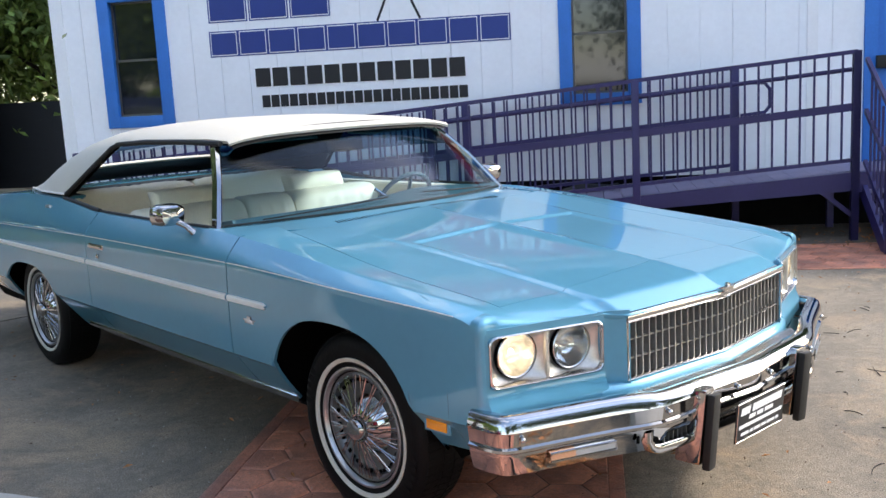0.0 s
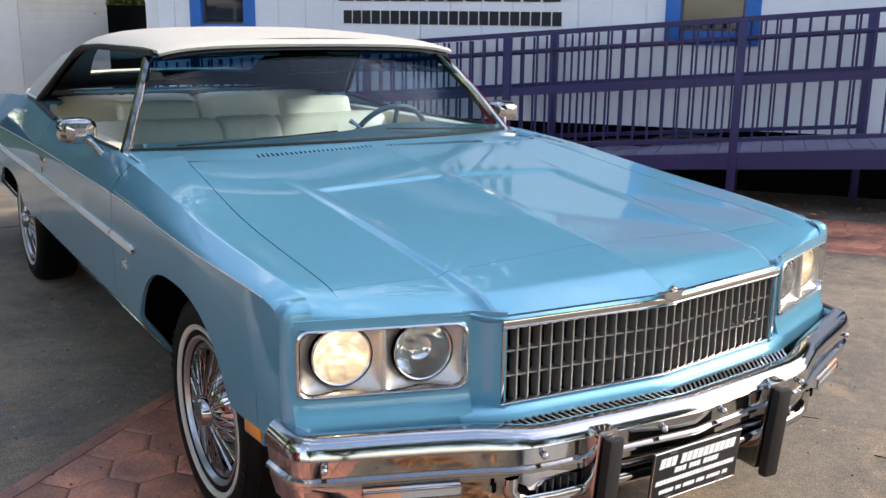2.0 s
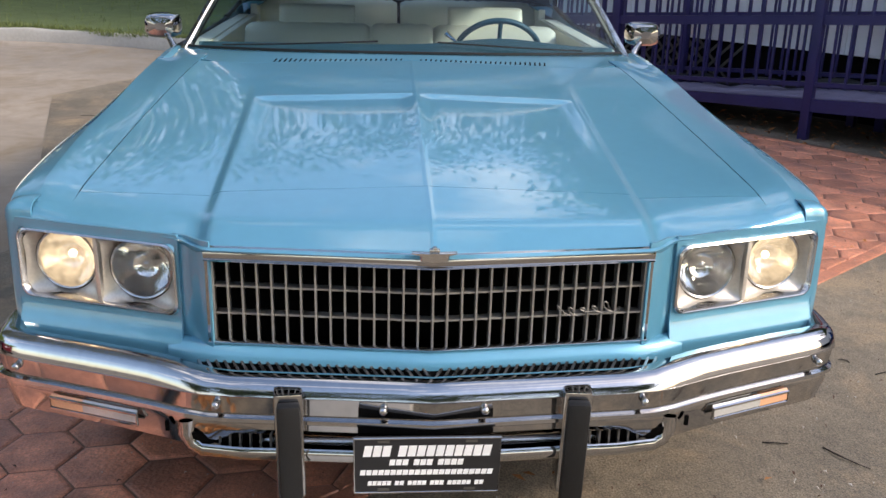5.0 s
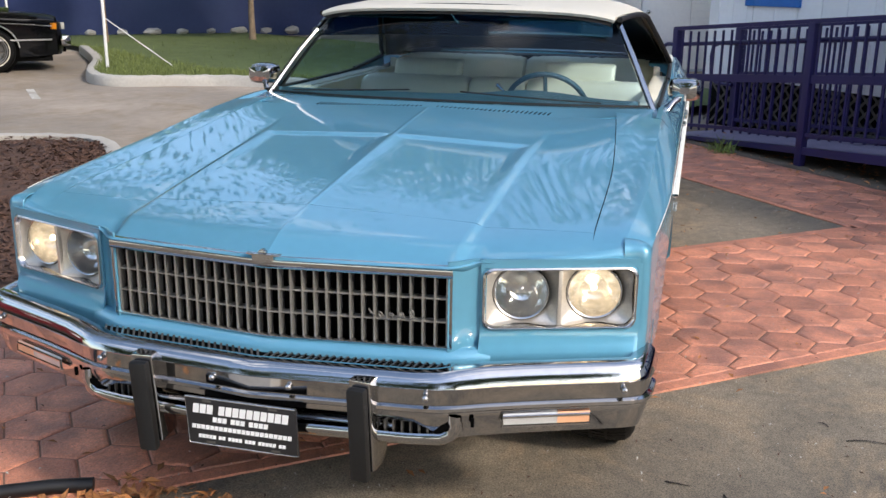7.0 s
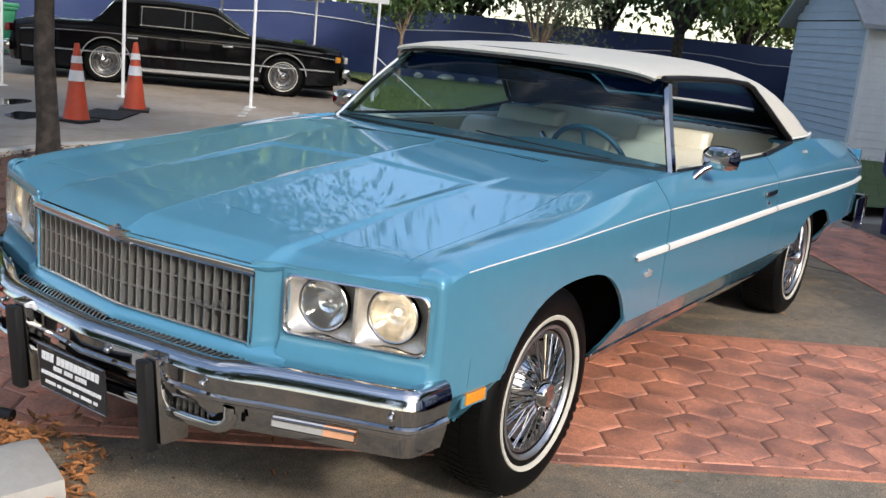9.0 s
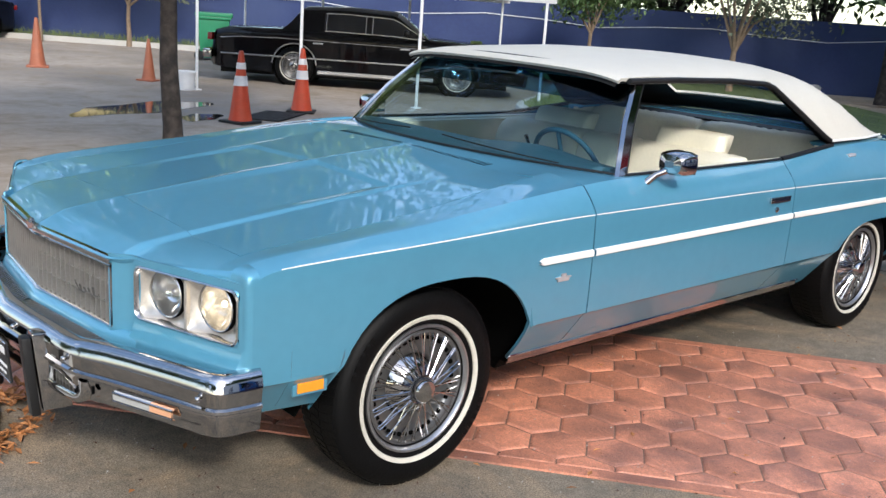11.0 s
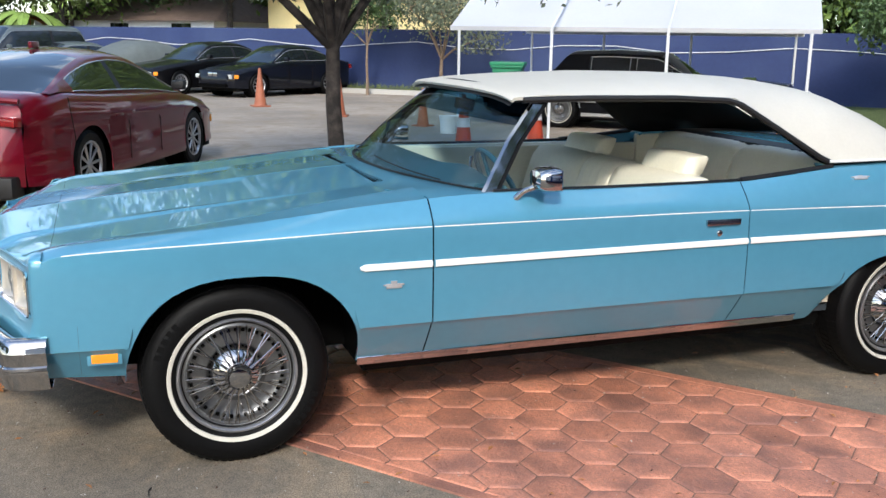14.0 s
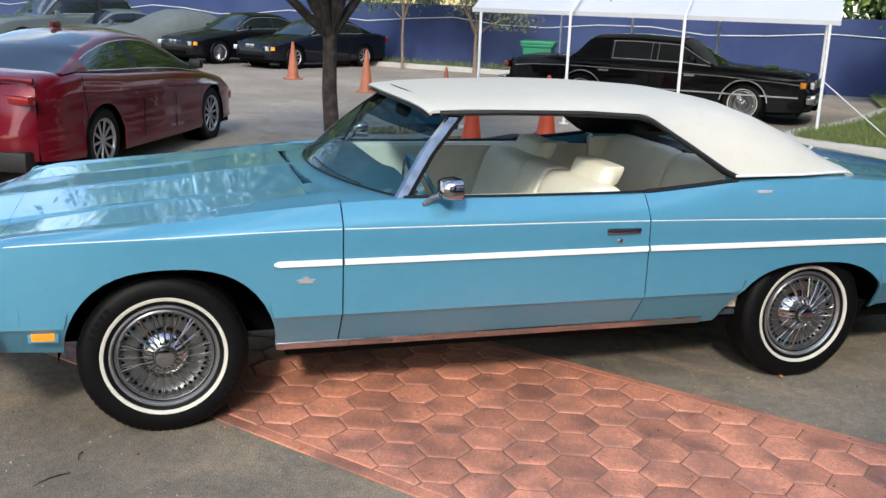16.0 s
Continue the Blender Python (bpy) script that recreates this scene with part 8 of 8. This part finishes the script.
def tree(name, label, base, height, fork, trunk_r, spread, n_leaf, leaf_size, mat_leaf, seed, bark="bark", lean=(0, 0), limbs=6, low=0.0, group=""):
    """A tapered, slightly bent trunk with limbs and a ragged crown of single leaves in clumps."""
    rng = random.Random(seed)
    t = thing(name, label, "tree", Matrix.Translation(base), group)
    top = Vector((lean[0], lean[1], fork))
    pts = [Vector((0, 0, -0.05)), Vector((lean[0] * 0.2, lean[1] * 0.2, fork * 0.25)), Vector((lean[0] * 0.6 + 0.02, lean[1] * 0.6, fork * 0.6)), top]
    bm = bmesh.new()
    add_tube(bm, pts, [trunk_r * 1.25, trunk_r, trunk_r * 0.88, trunk_r * 0.8], 12)
    for v in bm.verts:
        v.co += Vector((1, 1, 0)) * 0.012 * noise.noise(v.co * 6)
    trunk = part("trunk", bm, bark, t)
    clumps = []
    for k in range(limbs):
        a = 2 * math.pi * k / limbs + rng.uniform(-0.4, 0.4)
        reach, rise = spread * rng.uniform(0.55, 1.0), (height - fork) * rng.uniform(0.18, 0.95)
        end = top + Vector((reach * math.cos(a), reach * math.sin(a), rise))
        mid = top.lerp(end, 0.45) + Vector((rng.uniform(-0.15, 0.15), rng.uniform(-0.15, 0.15), rise * 0.12))
        lb = bmesh.new()
        add_tube(lb, [top - Vector((0, 0, 0.12)), top.lerp(mid, 0.5), mid, mid.lerp(end, 0.6), end], [trunk_r * 0.6, trunk_r * 0.46, trunk_r * 0.34, trunk_r * 0.2, trunk_r * 0.08], 8)
        for _ in range(4):
            b0 = mid.lerp(end, rng.uniform(0.0, 0.9))
            b1 = b0 + Vector((rng.gauss(0, 0.35), rng.gauss(0, 0.35), rng.uniform(0.0, 0.5))) * spread * 0.4
            add_tube(lb, [b0, b0.lerp(b1, 0.5) + Vector((0, 0, 0.05)), b1], [trunk_r * 0.18, trunk_r * 0.12, trunk_r * 0.05], 5)
            clumps.append(b1)
        part("limb", lb, bark, trunk)
        clumps += [end, mid.lerp(end, 0.5)]
    for _ in range(limbs * 2):
        a, r = rng.uniform(0, 6.3), spread * math.sqrt(rng.random()) * 0.85
        clumps.append(Vector((top.x + r * math.cos(a), top.y + r * math.sin(a), fork + low + (height - fork - low) * rng.uniform(0.2, 1.0))))
    cr = spread * 0.24

    def place(r):
        c = clumps[r.randrange(len(clumps))]
        return Vector((c.x + r.gauss(0, cr), c.y + r.gauss(0, cr), max(fork * 0.8 + low, c.z + r.gauss(0, cr * 0.7))))
    v, f = leaves(n_leaf, place, leaf_size, rng)
    me = bpy.data.meshes.new("crown")
    me.from_pydata(v, [], f)
    me.materials.append(M[mat_leaf])
    cw = new("crown", me)
    cw.parent = t
    return t


tree("shade_tree", "dark-barked shade tree in the mulch bed", (-1.57, -4.15, 0.08), 5.6, 1.52, 0.080, 2.5, 34000, 0.085, "leaf_grey", 5, limbs=11, low=0.62, lean=(0.05, 0.02))
tree("young_tree", "small grey-green tree before the blue wall", (-8.6, -21.2, 0), 3.9, 1.15, 0.06, 1.5, 5200, 0.11, "leaf_grey", 6, "tan_trunk", limbs=6, low=0.3)
tree("young_tree", "slim leafy tree before the blue wall", lot(1.2, 1.6, 0), 3.6, 1.5, 0.04, 1.1, 2600, 0.12, "leaf", 8, "tan_trunk", limbs=5, low=0.2)
tree("young_tree", "bushy young tree beside the tent", (-15.6, -11.6, 0.1), 3.6, 1.2, 0.05, 1.1, 5200, 0.13, "leaf", 9, "tan_trunk", limbs=6, low=-0.1)
tree("young_tree", "open pale-barked tree on the lawn", (-17.9, -9.2, 0.1), 4.6, 1.0, 0.075, 1.9, 9000, 0.11, "leaf_grey", 10, "tan_trunk", limbs=7, low=0.5)
tree("wood_tree", "tall dark tree beyond the lawn", (-20.2, -6.6, 0.1), 11.5, 1.9, 0.16, 3.4, 18000, 0.21, "leaf", 12, limbs=7, low=0.0)
tree("wood_tree", "tall dark tree beyond the lawn", (-22.5, -3.0, 0.1), 12.0, 1.8, 0.17, 3.6, 18000, 0.21, "leaf", 13, limbs=7, low=0.0)
for i, (s, d, hgt, mm) in enumerate(((-17, -4, 6.0, "leaf_light"), (-9.5, -5.5, 5.5, "leaf"), (-3.0, -6.5, 5.2, "leaf_light"), (3.5, -4.0, 5.6, "leaf"), (9.0, -3.5, 5.4, "leaf_light"), (13.5, -3.0, 3.6, "leaf_light"), (18.0, -3.0, 3.2, "leaf"), (22.5, -2.8, 7.5, "leaf"), (27.5, -3.0, 7.0, "leaf_light"))):
    tree("wood_tree", "leafy tree behind the blue wall", lot(s, d - 0.8), hgt + (4.6 if s > 6 else 6.4), 1.5 if s > 6 else 3.0, 0.14, 3.6, 30000, 0.27, mm if s > 6 else "leaf_light", 30 + i, limbs=9, low=-0.9 if s > 6 else 0.9, group="trees behind the wall")
tree("wood_tree", "tall leafy tree beyond the black fence", tuple(SITE @ Vector((-9.0, 18.5, 0))), 12.5, 2.2, 0.15, 3.6, 32000, 0.27, "leaf_light", 51, limbs=10, low=1.6)
tree("wood_tree", "bright sunlit tree beyond the black fence", tuple(SITE @ Vector((-12.5, 12.0, 0))), 6.0, 1.2, 0.12, 2.8, 15000, 0.20, "leaf_light", 52, limbs=7, low=0.0)
for i, (u, n, hgt) in enumerate(((-3.6, 13.2, 10.4), (0.8, 13.6, 11.2), (5.4, 13.4, 10.6), (10.0, 14.0, 10.0))):
    tree("wood_tree", "tall leafy tree behind the office", tuple(SITE @ Vector((u, n, 0))), hgt, 2.6, 0.17, 3.4, 26000, 0.25, "leaf", 60 + i, limbs=11, low=0.2, group="trees behind the office")
tree("wood_tree", "tall leafy tree behind the shed", (-21.0, 3.5, 0), 10.5, 2.2, 0.16, 3.4, 15000, 0.22, "leaf", 66, limbs=9, low=0.0)
# unseen trees, added ahead of the car so its front reflects dark foliage
for i, (x, y, hgt) in enumerate(((15.0, -13.0, 8.0), (16.5, -6.0, 9.0), (16.0, 1.0, 8.5), (14.5, 8.0, 7.0))):
    tree("street_tree", "unseen leafy tree added for the car to reflect", (x, y, 0), hgt, 1.8, 0.15, 3.4, 13000, 0.24, "leaf", 80 + i, limbs=9, low=-0.6, group="trees across the drive")
tree("wood_tree", "low bright leafy tree beyond the black fence", tuple(SITE @ Vector((-10.2, 15.5, 0))), 5.0, 1.0, 0.12, 3.2, 16000, 0.22, "leaf_light", 91, limbs=9, low=-0.4)
tree("wood_tree", "low bright leafy tree beyond the black fence", tuple(SITE @ Vector((-14.5, 16.5, 0))), 5.0, 1.0, 0.12, 3.2, 14000, 0.22, "leaf_light", 92, limbs=9, low=-0.4)
for i, (x, y, hgt) in enumerate(((11.5, -40.0, 8.0), (6.5, -43.0, 7.0), (1.5, -42.0, 9.0), (-3.5, -44.0, 7.5), (-8.5, -43.0, 8.5))):
    tree("wood_tree", "leafy tree beyond the houses", (x, y, 0), hgt, 1.6, 0.16, 3.8, 13000, 0.30, "leaf" if i % 2 else "leaf_light", 110 + i, limbs=9, low=-0.8, group="trees beyond the houses")
# palm thatch and houses behind the wall
palm = thing("palm_tree", "low palm with dry hanging fronds behind the wall", "tree", Matrix.Translation(lot(-16.0, -2.0)))
part("trunk", tube([(0, 0, 0), (0.05, 0, 2.2)], [0.2, 0.15], 10), "tan_trunk", palm)
rng = random.Random(77)
for k in range(34):
    a, dr = rng.uniform(0, 6.3), rng.uniform(-1.3, 0.9)
    rows = []
    for f in span(0, 1, 7):
        r, z = 1.7 * f, 2.3 + 0.5 * f * (1 + dr) - 1.5 * f * f
        w = 0.22 * math.sin(math.pi * min(1, f * 0.9 + 0.08))
        px, py = r * math.cos(a), r * math.sin(a)
        rows.append([(px - w * math.sin(a), py + w * math.cos(a), z - 0.10), (px, py, z), (px + w * math.sin(a), py - w * math.cos(a), z - 0.10)])
    part("frond", grid(rows), "leaf_litter" if dr < -0.2 else "leaf_light", palm)


def house(name, label, s, d, w, dep, h, rh, wallm, roofm):
    hs = thing(name, label, "house", lotm @ pose(s, d, 0))
    part("house_wall", box(-w / 2, w / 2, -dep / 2, dep / 2, 0, h), wallm, hs, smooth=0)
    bm = bmesh.new()
    a, b = w / 2 + 0.4, dep / 2 + 0.4
    lo = [bm.verts.new(p) for p in ((-a, -b, h), (a, -b, h), (a, b, h), (-a, b, h))]
    r0, r1 = bm.verts.new((-a + 2, 0, h + rh)), bm.verts.new((a - 2, 0, h + rh))
    bm.faces.new((lo[0], lo[1], r1, r0))
    bm.faces.new((lo[2], lo[3], r0, r1))
    bm.faces.new((lo[1], lo[2], r1))
    bm.faces.new((lo[3], lo[0], r0))
    part("house_roof", bm, roofm, hs, smooth=0)
    for k in range(3):
        for yy in (-dep / 2 - 0.01, dep / 2 + 0.01):
            part("house_window", box(-w / 3 + k * w / 3 - 0.5, -w / 3 + k * w / 3 + 0.5, yy - 0.01, yy + 0.01, 1.1, 2.1), "dark_glass", hs)
    return hs


wall_side = -1 if (lotm @ Vector((0, 1, 0)) - WP).dot(WN) > 0 else 1
house("house", "cream house with a pale roof behind the wall", -3.0, wall_side * 11, 11, 7, 3.3, 1.2, "house", "pale_panel")
house("house", "low house with a brown shingle roof behind the wall", -15.5, wall_side * 10, 10, 7, 2.2, 1.2, "pale_panel", "roof_brown")

# ---- hexagonal stamped pavers ----
HA = 0.122
HF = HA * math.sqrt(3)
BAND = (-1.13, 0.375, -4.2, 3.66)            # along the office wall, then towards it
PATH2 = (-4.85, 3.3, 3.66, 4.70)


def clip_poly(poly, lim):
    """Clips a convex polygon to a rectangle."""
    for axis, val, sgn in ((0, lim[0], 1), (0, lim[1], -1), (1, lim[2], 1), (1, lim[3], -1)):
        out = []
        for i, p in enumerate(poly):
            q = poly[(i + 1) % len(poly)]
            a, b = sgn * (p[axis] - val), sgn * (q[axis] - val)
            if a >= 0:
                out.append(p)
            if (a >= 0) != (b >= 0):
                t = a / (a - b)
                out.append((p[0] + t * (q[0] - p[0]), p[1] + t * (q[1] - p[1])))
        poly = out
        if len(poly) < 3:
            return []
    return poly


def stone(bm, poly, z0, z1, gap=0.003, ch=0.016):
    """One paver with a rounded rim."""
    c = Vector((sum(p[0] for p in poly) / len(poly), sum(p[1] for p in poly) / len(poly)))

    def inset(d):
        out = []
        for p in poly:
            v = Vector(p) - c
            l = v.length
            out.append(c + v * max(0.2, (l - d * 1.15) / l) if l > 1e-6 else c)
        return out
    rings = [[bm.verts.new((q.x, q.y, z)) for q in inset(d)] for d, z in ((gap, z0), (gap, z1 - 0.0062), (gap + ch * 0.35, z1 - 0.0022), (gap + ch, z1))]
    n = len(poly)
    bm.faces.new(rings[-1])
    for low, high in zip(rings, rings[1:]):
        for i in range(n):
            j = (i + 1) % n
            bm.faces.new((low[i], low[j], high[j], high[i]))


def hexes(lim):
    i0, i1 = int(lim[0] / (1.5 * HA)) - 2, int(lim[1] / (1.5 * HA)) + 2
    j0, j1 = int(lim[2] / HF) - 2, int(lim[3] / HF) + 2
    for i in range(i0, i1 + 1):
        for j in range(j0, j1 + 1):
            c = (i * 1.5 * HA + 0.03, (j + 0.5 * (i % 2)) * HF)
            poly = [(c[0] + HA * math.cos(radians(60 * k)), c[1] + HA * math.sin(radians(60 * k))) for k in range(6)]
            full = all(lim[0] < p[0] < lim[1] and lim[2] < p[1] < lim[3] for p in poly)
            yield c, (poly if full else clip_poly(poly, lim)), full


def area(poly):
    return abs(sum(p[0] * q[1] - q[0] * p[1] for p, q in zip(poly, poly[1:] + poly[:1]))) / 2


pave = slab("paver_band", [(BAND[0] - 0.05, BAND[2]), (BAND[1] + 0.05, BAND[2]), (BAND[1] + 0.05, BAND[3]), (BAND[0] - 0.05, BAND[3])], 0.0, 0.0075, "joint", "red hexagon-stamped paver band crossing the drive", "pavement", SITE)
bm = bmesh.new()
stone(bm, [(HA * math.cos(radians(60 * k)), HA * math.sin(radians(60 * k))) for k in range(6)], -0.012, 0.0)
hex_mesh = bpy.data.meshes.new("paver")
bm.to_mesh(hex_mesh)
bm.free()
hex_mesh.materials.append(M["paver"])
rng = random.Random(8)
count = 0
rest = bmesh.new()
for c, poly, full in hexes(BAND):
    if len(poly) < 3 or area(poly) < 0.002:
        continue
    z = 0.0145 + rng.uniform(-0.0012, 0.0012)
    if full and count < 300:
        ob = new("paver", hex_mesh)
        ob.parent = pave
        ob.matrix_basis = pose(c[0], c[1], z, rng.uniform(-0.35, 0.35), rng.uniform(-0.35, 0.35), rng.choice((0, 60, 120, 180, 240, 300)))
        count += 1
    else:
        stone(rest, poly, 0.0, z)
part("cut_pavers", rest, "paver", pave, smooth=0, kind="stuff")
for u in (BAND[0] - 0.03, BAND[1] + 0.03):
    part("paver_edging", box(u - 0.03, u + 0.03, BAND[2], BAND[3], 0.0, 0.012, bevel=0.003), "paver", pave, smooth=0)
pave2 = slab("paver_path", [(PATH2[0], PATH2[2]), (PATH2[1], PATH2[2]), (PATH2[1], PATH2[3]), (PATH2[0], PATH2[3])], 0.0, 0.0078, "joint", "red hexagon-stamped path along the ramp", "pavement", SITE)
rest = bmesh.new()
for c, poly, full in hexes(PATH2):
    if len(poly) >= 3 and area(poly) > 0.002:
        stone(rest, poly, 0.0, 0.0145 + rng.uniform(-0.0012, 0.0012))
part("path_pavers", rest, "paver", pave2, smooth=0, kind="stuff")
for y in (PATH2[2] - 0.02, PATH2[3] + 0.02):
    part("paver_edging", box(PATH2[0], PATH2[1], y - 0.02, y + 0.02, 0.0, 0.012, bevel=0.003), "paver", pave2, smooth=0)
